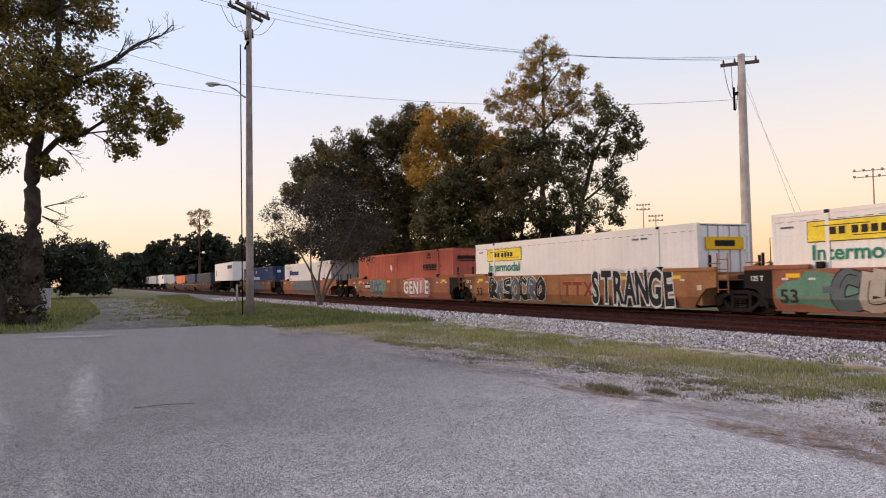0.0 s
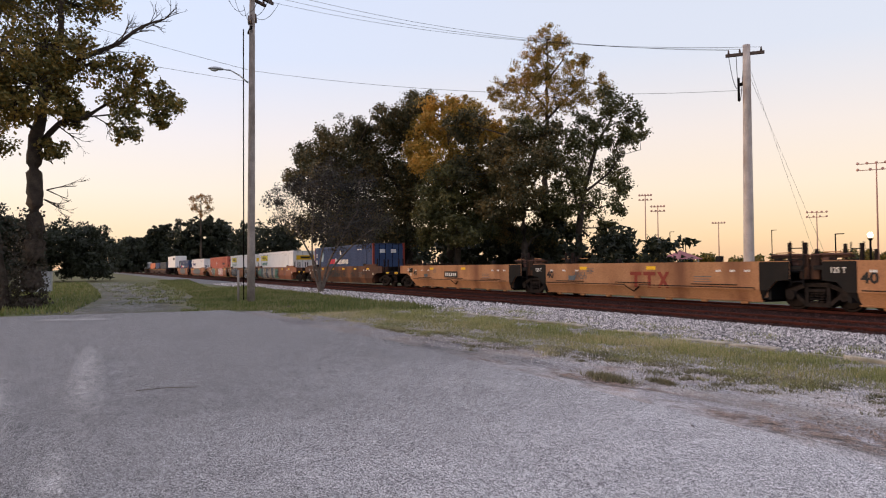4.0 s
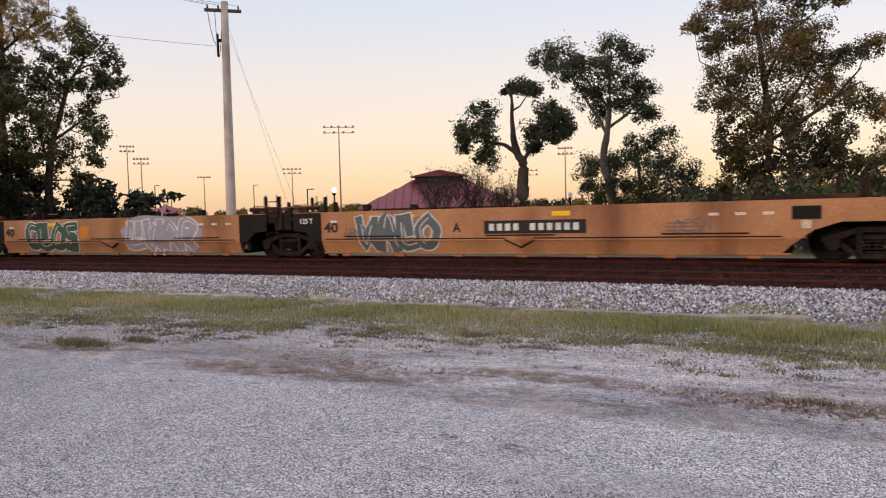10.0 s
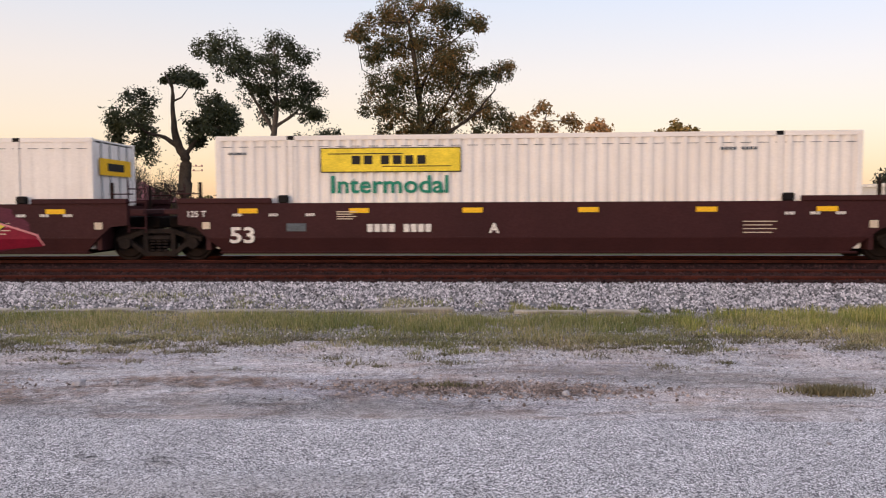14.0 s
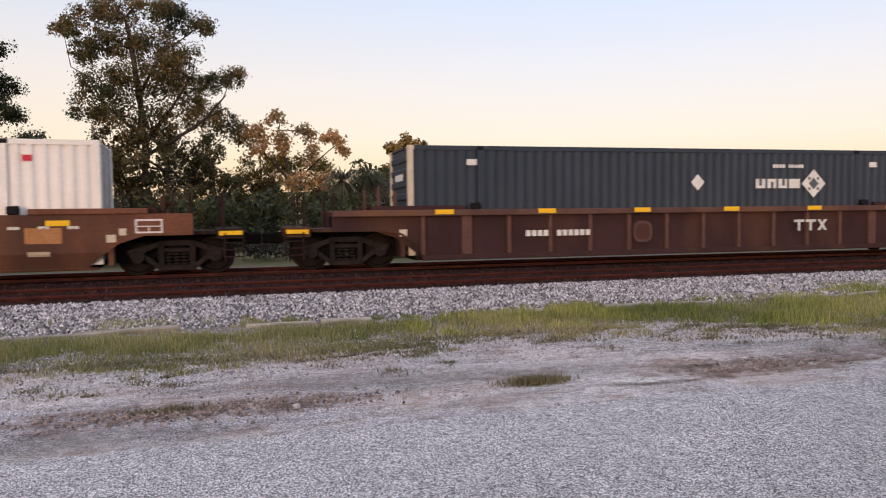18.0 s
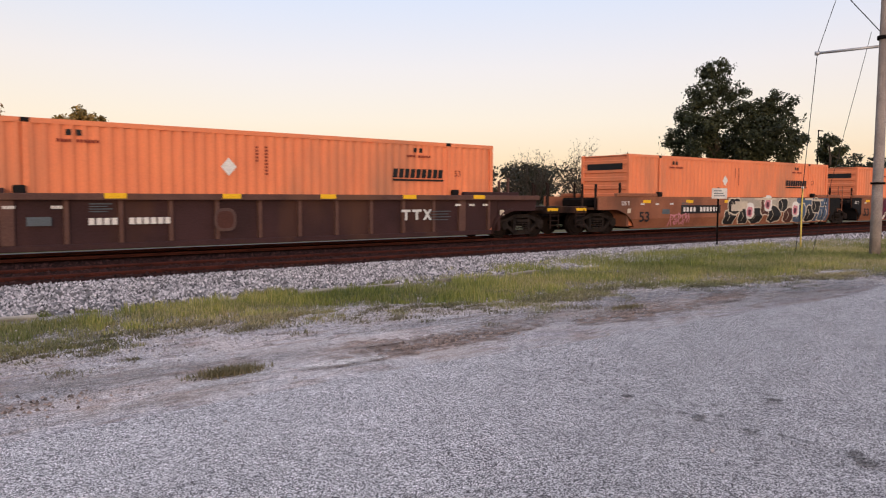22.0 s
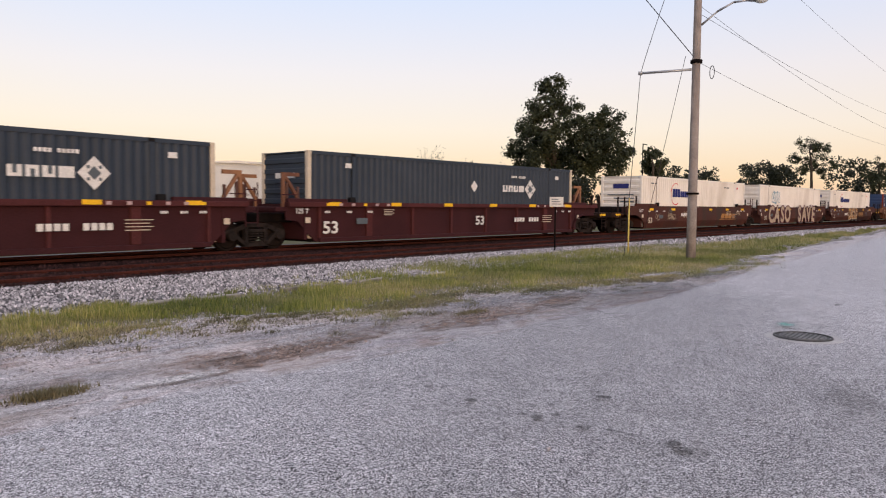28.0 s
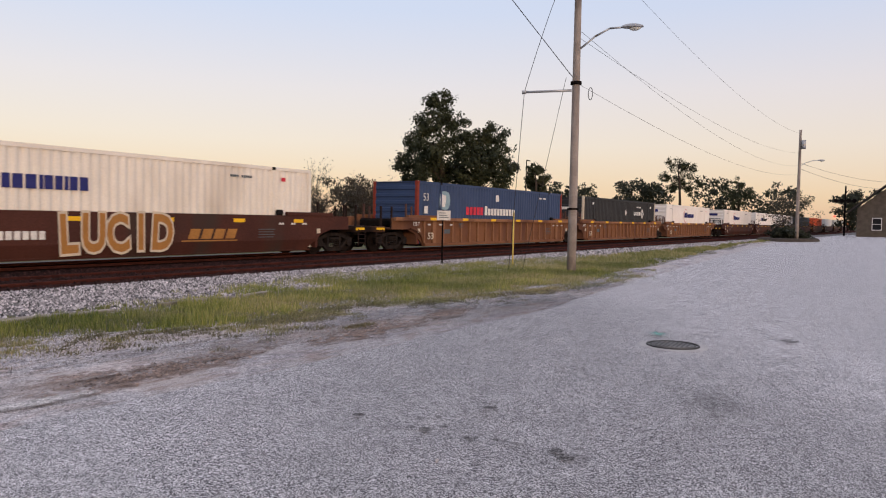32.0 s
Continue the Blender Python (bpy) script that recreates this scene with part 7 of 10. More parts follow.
    'pine_right': (147.2, 29.4,
        [[(0, -0, 2.8), (-0, 0.1, 7.8), (-0.1, 0.6, 12.7)]],
        [(2.2, 1.6, 13.1, 1.78), (-1.7, -2.1, 12.2, 1.61), (1.9, 3.3, 10.9, 1.42), (2.7, 0.2, 10.3, 2.13), (-0.5, -3.3, 9.4, 1.04), (1.3, 1.8, 8.7, 1.18), (0.8, -1.3, 8, 1.17)]),
    'pine_right_b': (148.9, 18.8,
        [[(0, -0.1, 3), (-0, 0.2, 6.8), (-0, 0.4, 9.4)]],
        [(1.8, 0.7, 9.5, 1.18), (-0.6, 1.8, 7.6, 1.51), (-1.2, -1.8, 7.6, 1.27), (-1.3, -0.1, 6.2, 1.38)]),
    'far_pine': (-199.6, 13.9,
        [[(-0, -0, 6.1), (0, 0, 13.5), (0, 0.1, 19.5)]],
        [(-1.5, -1.5, 19.9, 1.1), (-3, 2, 19.7, 1.26), (-3.2, 0.3, 20.5, 0.95), (0.1, -1.1, 17.6, 1.4), (2.4, 2, 17.1, 1.07), (1, 0.3, 16.1, 1.08)]),
}
left_tree = tree("oak", TREES["left_tree"], "mixed", 0.17, "tall half-turned roadside tree with two grey trunks", radius=0.42, per=12, leaves=40, tight=0.27, dense=2.4, twigs=0.6)
rt = random.Random(77)
bm = bmesh.new()
for k in range(13):
    u = k / 12
    sprout(bm, Vector((-0.2 - 0.1 * u, 2.2 + 3.1 * u, 11 + 2.0 * u)), Vector((rt.uniform(-0.4, 0.4), rt.uniform(0.1, 1.0), rt.uniform(-0.3, 1.0))).normalized(), rt.uniform(0.5, 0.9), 0.03, rt, 3)
for y, z in ((1.0, 7.8), (2.4, 8.3), (0.6, 5.0), (0.5, 4.6), (3.0, 9.0)):
    for k in range(2):
        sprout(bm, Vector((0, y, z)), Vector((rt.uniform(-0.3, 0.3), rt.uniform(0.4, 1.0), rt.uniform(-0.6, 0.3))).normalized(), rt.uniform(0.6, 0.9), 0.03, rt, 3)
nv = np.random.default_rng(8)
vz, va = nv.uniform(0, 1, 2600) ** 1.6 * 4.2, nv.uniform(0, math.tau, 2600)
vr = 0.62 - 0.06 * vz + nv.normal(size=2600) * 0.10
part("vine", leaf_mesh("vine", np.stack([vr * np.cos(va), vr * np.sin(va) + np.where(nv.uniform(size=2600) < 0.35, -1.1, 0.0), vz], 1), 0.13, nv, 0.7), LEAF["dull"], left_tree, "brown-green vine climbing the trunk")
tagged(part("dead_twigs", bm, M["bark"], left_tree, "bare dead twigs"), kind="stuff")
tree("myrtle", TREES["myrtle"], "dusky", 0.12, "dusty many-stemmed ornamental tree beside the track", radius=0.09, per=14, leaves=46, tight=0.34, bark="pale_bark", dense=1.25)
grove = "grove beyond the track"
tree("oak", TREES["dark_oak"], "brownish", 0.20, "dark broad oak of the grove beyond the track", radius=0.42, per=9, leaves=66, group=grove, tight=0.36, dense=3.0)
tree("oak", TREES["golden_oak"], "gold", 0.20, "golden-brown turning oak of the grove", radius=0.36, per=10, leaves=69, group=grove)
tree("oak", TREES["golden_oak_low"], "green", 0.20, "green leafy tree low in the grove", radius=0.30, per=11, leaves=69, group=grove)
tree("pine", TREES["pine"], "pine", 0.25, "tall pine, warm light painted into its rounded crown", name="pine_tree", radius=0.40, per=9, leaves=66, tight=0.26, slim=0.25, group=grove, dense=1.9)
tree("oak", TREES["grove_tree"], "green", 0.20, "dark leafy tree at the edge of the grove", radius=0.30, per=9, leaves=60, group=grove, dense=1.7)
tree("oak", TREES["grove_tree_b"], "brownish", 0.20, "dense green tree in the middle of the grove", radius=0.32, per=9, leaves=63, group=grove)
tree("oak", TREES["broken_tree"], "deep", 0.145, "lopped tree with a bare broken trunk top", radius=0.38, per=16, leaves=80, tight=0.36, dense=1.9)
tree("oak", TREES["mid_oak"], "deep", 0.145, "spreading dark oak with an open crown", radius=0.32, per=10, leaves=68, tight=0.34, dense=1.9, bark="pale_bark")
tree("oak", TREES["mid_low"], "deep", 0.145, "low bushy tree behind the train", radius=0.22, per=12, leaves=68, tight=0.36, dense=1.8)
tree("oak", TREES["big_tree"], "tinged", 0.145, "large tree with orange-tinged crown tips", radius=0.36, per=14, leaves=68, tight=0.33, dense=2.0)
tree("oak", TREES["big_tree_low"], "brownish", 0.18, "dark bushy undergrowth tree behind the train", radius=0.24, per=10, leaves=68)
tree("oak", TREES["autumn_tree"], "autumn", 0.22, "thin autumn-coloured tree with sparse leaves", radius=0.16, per=14, leaves=34, tight=0.34, dense=1.5)
tree("oak", TREES["autumn_low"], "mixed", 0.17, "bushy half-turned tree behind the train", radius=0.18, per=10, leaves=60, dense=1.4)
tree("oak", TREES["round_tree"], "olive", 0.36, "round-topped tree rising over the woods", radius=0.35, per=9, leaves=40)
tree("oak", TREES["clump_tree"], "deep", 0.36, "dark clump of trees behind the sheds", radius=0.3, per=11, leaves=40)
tree("oak", TREES["right_oak"], "deep", 0.25, "broad green oak behind the track", radius=0.42, per=9, leaves=64, dense=2.3, tight=0.36)
tree("oak", TREES["small_tree"], "deep", 0.34, "small dark tree beyond the track", radius=0.2, per=14, leaves=34)
tree("pine", TREES["pine_right"], "deep", 0.36, "distant flat-topped pine above the tree line", name="pine_tree", radius=0.35, per=7, leaves=34, slim=0.3)
tree("pine", TREES["pine_right_b"], "deep", 0.36, "distant small pine above the tree line", name="pine_tree", radius=0.3, per=7, leaves=34, slim=0.3)
# Autumn leaf colour stands in for low sun on this pine.
tree("pine", TREES["far_pine"], "autumn", 0.4, "distant lone pine, its lit look put into the colour", name="pine_tree", radius=0.35, per=7, leaves=24, slim=0.3)


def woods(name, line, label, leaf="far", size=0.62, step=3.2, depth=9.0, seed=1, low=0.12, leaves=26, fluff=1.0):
    """A distant belt of trees under a skyline given by points (x, y, top)."""
    rng = np.random.default_rng(seed)
    pts = []
    for (x0, y0, z0), (x1, y1, z1) in zip(line, line[1:]):
        d = math.hypot(x1 - x0, y1 - y0)
        nx, ny = (x0 + x1) / 2, (y0 + y1) / 2
        q = math.hypot(nx, ny)
        nx, ny = nx / q, ny / q
        for i in range(max(2, int(d / step))):
            u = rng.uniform()
            for row in (0.0, 0.5, 1.0):
                top = (z0 + (z1 - z0) * u) * rng.uniform(0.78, 1.04) * (1 + 0.05 * row)
                cx, cy = x0 + (x1 - x0) * u + nx * depth * row, y0 + (y1 - y0) * u + ny * depth * row
                k = int(6 + top)
                r = 0.24 * top + 0.5
                z = rng.uniform(low, 1.0, k) * top
                c = np.stack([cx + rng.normal(size=k) * r * 0.55, cy + rng.normal(size=k) * r * 0.55, z - 0.3 * (1 - fluff)], 1)
                pts.append(np.repeat(c, leaves, 0) + in_ball(rng, k * leaves, 0.02) * np.array([1.15, 1.15, 0.85]) * fluff)
    pts = np.concatenate(pts)
    pts = pts[pts[:, 2] > 0.1]
    ob = part(name, leaf_mesh(name, pts, size, rng, 0.8, far=True), LEAF[leaf], None)
    return tagged(ob, label, "woods", kind="stuff")


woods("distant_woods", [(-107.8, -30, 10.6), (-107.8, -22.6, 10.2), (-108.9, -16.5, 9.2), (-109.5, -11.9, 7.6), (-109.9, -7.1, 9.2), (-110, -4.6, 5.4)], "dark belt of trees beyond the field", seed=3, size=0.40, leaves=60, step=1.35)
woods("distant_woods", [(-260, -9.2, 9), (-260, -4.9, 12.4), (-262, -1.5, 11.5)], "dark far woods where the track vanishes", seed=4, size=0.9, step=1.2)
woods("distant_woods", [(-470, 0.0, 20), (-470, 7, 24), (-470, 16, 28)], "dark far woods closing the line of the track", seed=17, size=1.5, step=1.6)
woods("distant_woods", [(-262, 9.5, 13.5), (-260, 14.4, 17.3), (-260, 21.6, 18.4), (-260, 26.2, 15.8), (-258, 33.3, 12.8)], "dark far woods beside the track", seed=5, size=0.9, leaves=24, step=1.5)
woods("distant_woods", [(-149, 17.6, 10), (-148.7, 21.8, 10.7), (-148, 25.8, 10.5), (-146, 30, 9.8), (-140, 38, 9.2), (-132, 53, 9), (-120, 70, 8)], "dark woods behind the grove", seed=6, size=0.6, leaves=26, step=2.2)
woods("distant_woods", [(-160, 100, 4.2), (-149.7, 117, 3.9), (-142, 126, 3.6), (-127, 141.5, 3.2), (-117, 150, 4.2), (-100, 161, 3.5), (-70, 176, 3.5), (-30, 187, 4.5), (0, 190, 6), (40, 165, 7)], "low distant woods behind the sports fields", seed=7, leaf="mixed")
woods("distant_woods", [(50, 120, 9.0), (55.5, 117.7, 8.3), (62.7, 114, 7.8), (68.7, 110.5, 8.4), (75.3, 106, 7.8), (92, 92, 7.2), (106, 75, 7.2), (114, 62, 7.2), (121.4, 46.7, 6.6), (123.8, 40, 6.8)], "woods behind the sheds beyond the track", seed=8, size=0.5, leaves=24)
woods("distant_woods", [(157, 66, 10), (162, 51.6, 10.4), (165, 40.8, 10.8), (167.6, 29, 11.2), (169, 18, 10.4), (170, 10, 9.4)], "far woods beyond the crossing", seed=9, size=0.5, leaves=28)
woods("distant_woods", [(178, 8, 9.5), (180, 0, 10), (180, -12, 11), (178, -40, 11)], "far woods beyond the building", seed=10, size=0.55, leaves=24)
woods("scrub", [(43.6, 44.1, 4.4), (46.1, 41.6, 4.4), (48.5, 38.7, 4.5), (50.7, 35.8, 4.0), (56, 40, 5.0), (59.7, 45.5, 6.0), (62.7, 41.3, 5.2)], "grey twiggy scrub behind the track", leaf="dull", size=0.2, step=1.6, depth=3, seed=11, leaves=26, fluff=0.5)
# Near-black leaves put the deep shade under the grove into colour.
woods("scrub", [(-64, 25, 5), (-58, 26, 5), (-52, 27.5, 5), (-45, 30, 4.5), (-40, 33, 3.8)], "undergrowth below the grove, deep shade in its leaf colour", leaf="far", size=0.36, step=1.4, depth=4, seed=12, leaves=26, fluff=0.5)
woods("scrub", [(-20, 47, 2.2), (-13, 49, 2.4), (-6, 50, 3.0), (2, 51, 3.8), (9, 52, 4.0), (16, 54, 4)], "dark hedge-like scrub behind the train", leaf="dull", size=0.26, step=1.3, depth=4, seed=13, leaves=26, fluff=0.5)
for k, (x, y, h, w) in enumerate(((-24.6, 43.6, 5.0, 3.4), (-22.6, 44.6, 5.6, 3.6), (-20.4, 45.6, 4.6, 3.2))):
    twiggy_bush(x, y, h, w, "dull", "reddish-grey twiggy shrub beside the pavilion", 140 + k, 2600, 0.10, 14)
for k, (x, y, h, w) in enumerate(((44.5, 41.0, 6.0, 3.0), (47.2, 38.2, 6.2, 3.4), (50.4, 35.4, 5.6, 3.0))):
    twiggy_bush(x, y, h, w, "dull", "grey twiggy scrub behind the track", 150 + k, 1500, 0.12, 12)
woods("distant_woods", [(13.5, 74, 6.4), (21, 72, 5.6), (28, 70, 6.4), (33, 67.5, 6.2)], "dark trees behind the palms and sheds", leaf="oak", size=0.4, step=2.0, depth=5, seed=18, leaves=50)
woods("scrub", [(-7, 33, 2.0), (-2, 34, 2.4), (4, 35, 2.8), (9, 36, 2.6), (14, 38, 2.4)], "dark green scrub along the far side of the track", leaf="deep", size=0.2, step=1.1, depth=2.5, seed=21, leaves=26, fluff=0.5)
woods("scrub", [(-12, 26.5, 0.8), (-4, 26, 1.0), (4, 26.5, 1.1), (12, 28, 0.9), (20, 31, 0.8)], "low dark weeds along the far side of the track", leaf="dull", size=0.14, step=0.7, depth=2.0, seed=22, leaves=30, fluff=0.4)
woods("scrub", [(-42, -13, 2.2), (-40, -9, 1.8), (-37, -5.5, 1.4)], "weedy undergrowth at the tree's foot", leaf="dull", size=0.16, step=0.8, depth=1.5, seed=15, leaves=40, fluff=0.5)

def palm(x, y, hgt, seed):
    rng = random.Random(seed)
    t = empty("palm_tree", x, y, 0, "cabbage palm with drooping grey-green fronds", "tree", "palms behind the train")
    part("trunk", rod(bmesh.new(), (0, 0, -0.1), (0.1, 0, hgt), 0.2, 0.16, 10), M["bark"], t)
    for i in range(44):
        a, up, ln = rng.uniform(0, math.tau), rng.uniform(-1.3, 1.2), rng.uniform(1.2, 1.9)
        bm = bmesh.new()
        p, d = Vector((0.1, 0, hgt)), Vector((math.cos(a), math.sin(a), up)).normalized()
        side = d.cross(Vector((0, 0, 1))).normalized()
        for k in range(11):
            b = p + (d + side * (k - 5) * 0.15).normalized() * ln * rng.uniform(0.8, 1.05) - Vector((0, 0, 0.55 * abs(k - 5) / 5 + rng.uniform(0.15, 0.5)))
            m = p * 0.4 + b * 0.6 + Vector((0, 0, 0.24))
            n = side * 0.032
            bm.faces.new([bm.verts.new(v) for v in (p, m + n, b, m - n)])
        part("frond", bm, LEAF["palm" if i % 4 else "dull"], t)


for i, (x, y, h) in enumerate(((7.2, 45.5, 3.7), (9.0, 46.5, 4.0), (10.9, 45.0, 3.9), (12.6, 47.5, 3.6), (14.6, 47.0, 2.8))):
    palm(x, y, h, i + 1)

# ---- ground cover ----
def speckle(name, light, dark, stain, size=70.0, contrast=0.5, big=0.25, patchy=0.25, baked_light=False):
    """Stone-in-tar surface: light and dark grains, worn and stained patches at two larger scales."""
    m = bpy.data.materials.new(name)
    m.use_nodes = True
    n, l = m.node_tree.nodes, m.node_tree.links
    b = n["Principled BSDF"]
    b.inputs["Roughness"].default_value, b.inputs["Specular IOR Level"].default_value = 0.9, 0.2
    co = n.new("ShaderNodeNewGeometry")

    def tex(scale, detail=3.0, stretch=(1, 1, 1)):
        t, mp = n.new("ShaderNodeTexNoise"), n.new("ShaderNodeMapping")
        t.inputs["Scale"].default_value, t.inputs["Detail"].default_value = scale, detail
        mp.inputs["Scale"].default_value = stretch
        l.new(co.outputs["Position"], mp.inputs["Vector"])
        l.new(mp.outputs[0], t.inputs["Vector"])
        return t.outputs["Fac"]

    def span(v, a, b_, lo, hi):
        r = n.new("ShaderNodeMapRange")
        r.interpolation_type = "SMOOTHSTEP"
        for k, q in (("From Min", a), ("From Max", b_), ("To Min", lo), ("To Max", hi)):
            r.inputs[k].default_value = q
        l.new(v, r.inputs["Value"])
        return r.outputs[0]

    def blend(f, a, c, kind="MIX"):
        x = n.new("ShaderNodeMix")
        x.data_type, x.blend_type = "RGBA", kind
        for sock, v in (("Factor", f), ("A", a), ("B", c)):
            if isinstance(v, tuple):
                x.inputs[sock].default_value = (*v, 1)
            elif isinstance(v, float):
                x.inputs[sock].default_value = v
            else:
                l.new(v, x.inputs[sock])
        return x.outputs["Result"]

    grain = tex(size, 2)
    cells = n.new("ShaderNodeTexVoronoi")
    cells.inputs["Scale"].default_value = size * 1.3
    l.new(co.outputs["Position"], cells.inputs["Vector"])
    pick = n.new("ShaderNodeSeparateColor")
    l.new(cells.outputs["Color"], pick.inputs[0])
    col = blend(span(pick.outputs[0], 0.28, 0.74, 0.0, 1.0), dark, light)
    col = blend(1.0, col, span(grain, 0.38, 0.62, 0.72, 1.24), "MULTIPLY")
    col = blend(1.0, col, span(tex(size * 0.3, 4), 0.36, 0.64, 0.88, 1.12), "MULTIPLY")
    col = blend(1.0, col, span(tex(size * 0.1, 3), 0.36, 0.64, 0.91, 1.08), "MULTIPLY")
    col = blend(span(tex(big, 6), 0.45, 0.75, 0.0, patchy), col, stain)
    col = blend(1.0, col, span(tex(2.2, 6), 0.3, 0.7, 0.92, 1.07), "MULTIPLY")
    # Shade to the left and grazing sheen far right are put into the colour.
    if baked_light:
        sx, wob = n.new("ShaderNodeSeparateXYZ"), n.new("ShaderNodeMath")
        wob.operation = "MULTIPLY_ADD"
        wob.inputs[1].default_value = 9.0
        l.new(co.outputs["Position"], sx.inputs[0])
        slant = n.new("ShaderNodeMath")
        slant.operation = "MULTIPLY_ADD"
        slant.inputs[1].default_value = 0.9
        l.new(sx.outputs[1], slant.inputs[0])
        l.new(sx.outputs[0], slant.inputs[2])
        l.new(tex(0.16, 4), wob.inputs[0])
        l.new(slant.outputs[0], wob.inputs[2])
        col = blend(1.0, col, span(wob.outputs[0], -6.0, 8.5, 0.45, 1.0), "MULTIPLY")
        # Foreground darkened, far stretch brightened for the sky's grazing sheen.
        cross, sheen = n.new("ShaderNodeMath"), n.new("ShaderNodeMath")
        cross.operation = sheen.operation = "MULTIPLY_ADD"
        cross.inputs[1].default_value, sheen.inputs[1].default_value = -1.6, 4.0
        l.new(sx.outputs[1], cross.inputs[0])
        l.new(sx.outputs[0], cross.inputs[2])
        l.new(tex(0.35, 4), sheen.inputs[0])
        l.new(cross.outputs[0], sheen.inputs[2])
        col = blend(1.0, col, span(sheen.outputs[0], -4.5, 3.0, 1.0, 0.77), "MULTIPLY")
        col = blend(1.0, col, span(sheen.outputs[0], 6.5, 12.5, 1.0, 1.38), "MULTIPLY")
    l.new(col, b.inputs["Base Color"])
    bp = n.new("ShaderNodeBump")
    bp.inputs["Strength"].default_value, bp.inputs["Distance"].default_value = contrast, 0.012
    l.new(grain, bp.inputs["Height"])
    l.new(bp.outputs[0], b.inputs["Normal"])
    return m


def stain_mat(name, col, strength=0.85, edge=0.55, ragged=0.5):
    """A patch that fades out raggedly towards its rim."""
    m = speckle(name, tuple(v * 1.55 for v in col), tuple(v * 0.4 for v in col), col, 84.0, 0.8)
    n, l = m.node_tree.nodes, m.node_tree.links
    b, out = n["Principled BSDF"], n["Material Output"]
    co, ln, no = n.new("ShaderNodeTexCoord"), n.new("ShaderNodeVectorMath"), n.new("ShaderNodeTexNoise")
    ln.operation = "LENGTH"
    no.inputs["Scale"].default_value, no.inputs["Detail"].default_value = 3.2, 6
    l.new(co.outputs["Object"], ln.inputs[0])
    l.new(co.outputs["Object"], no.inputs["Vector"])
    ad = n.new("ShaderNodeMath")
    ad.operation = "MULTIPLY_ADD"
    ad.inputs[1].default_value = -1.1
    l.new(no.outputs["Fac"], ad.inputs[0])
    l.new(ln.outputs["Value"], ad.inputs[2])
    r = n.new("ShaderNodeMapRange")
    r.inputs["From Min"].default_value, r.inputs["From Max"].default_value = edge - 0.75, edge - 0.1
    r.inputs["To Min"].default_value, r.inputs["To Max"].default_value = strength, 0.0
    l.new(ad.outputs[0], r.inputs["Value"])
    geo, fleck, cut, both_ = n.new("ShaderNodeNewGeometry"), n.new("ShaderNodeTexNoise"), n.new("ShaderNodeMapRange"), n.new("ShaderNodeMath")
    fleck.inputs["Scale"].default_value, fleck.inputs["Detail"].default_value, fleck.inputs["Roughness"].default_value = 5.0, 9, 0.7
    cut.inputs["From Min"].default_value, cut.inputs["From Max"].default_value = 0.42, 0.56
    cut.inputs["To Min"].default_value = 1.0 - ragged
    both_.operation = "MULTIPLY"
    l.new(geo.outputs["Position"], fleck.inputs["Vector"])
    l.new(fleck.outputs["Fac"], cut.inputs["Value"])
    l.new(r.outputs[0], both_.inputs[0])
    l.new(cut.outputs[0], both_.inputs[1])
    tr, mx = n.new("ShaderNodeBsdfTransparent"), n.new("ShaderNodeMixShader")
    l.new(both_.outputs[0], mx.inputs[0])
    l.new(tr.outputs[0], mx.inputs[1])
    l.new(b.outputs[0], mx.inputs[2])
    l.new(mx.outputs[0], out.inputs[0])
    return m


STAIN = {"dark": stain_mat("damp_tar_stain", (0.17, 0.165, 0.17), 0.28), "oil": stain_mat("oil_stain", (0.085, 0.08, 0.078), 0.68, 0.95, 0.9), "dirt": stain_mat("loose_brown_dirt", (0.25, 0.18, 0.15), 0.9, 0.74, 1.0),
         "pale": stain_mat("worn_pale_patch", (0.53, 0.51, 0.515), 0.5), "chalk": stain_mat("pale_packed_dust", (0.64, 0.61, 0.60), 0.9, 0.7), "tan": stain_mat("dusty_tan_patch", (0.36, 0.31, 0.285), 0.45), "gravel": stain_mat("field_track_gravel", (0.22, 0.21, 0.20), 0.9, 0.62, 0.8), "slate": stain_mat("bluish_packed_dust", (0.27, 0.268, 0.288), 0.4, 0.7, 0.5), "teal": stain_mat("faded_survey_paint", (0.16, 0.42, 0.37), 0.75)}
disc = bpy.data.meshes.new("stain")
disc.from_pydata([(math.cos(i * math.tau / 24), math.sin(i * math.tau / 24), 0) for i in range(24)], [], [tuple(range(24))])
stain_n = 0


def stain(kind, x, y, w, d, turn=0.0, name="stain", label="", z=0.0):
    global stain_n
    me = disc.copy()
    me.materials.append(STAIN[kind])
    ob = part(name, me, None, None)
    stain_n += 1
    ob.matrix_world = pose(x, y, z + 0.004 + 0.0006 * stain_n, 0, 0, turn) @ Matrix.Diagonal((w / 2, d / 2, 1, 1))
    return tagged(ob, label or "stained patch worn into the road surface", "stain", kind="structure")


road_like = "patch of loose brown dirt and pebbles at the road edge"
for x, y, w, d, a in ((-0.1, 6.3, 3.0, 0.62, -2), (5.3, 6.15, 3.6, 0.7, 4), (8.8, 5.9, 3.4, 0.7, 0), (-4.9, 5.75, 3.4, 0.75, 8), (-8.6, 5.7, 2.0, 0.5, 14), (-2.6, 6.4, 2.0, 0.5, 0), (11.5, 6.2, 2.0, 0.6, 0)):
    stain("dirt", x, y, w, d, a, "dirt_patch", road_like)
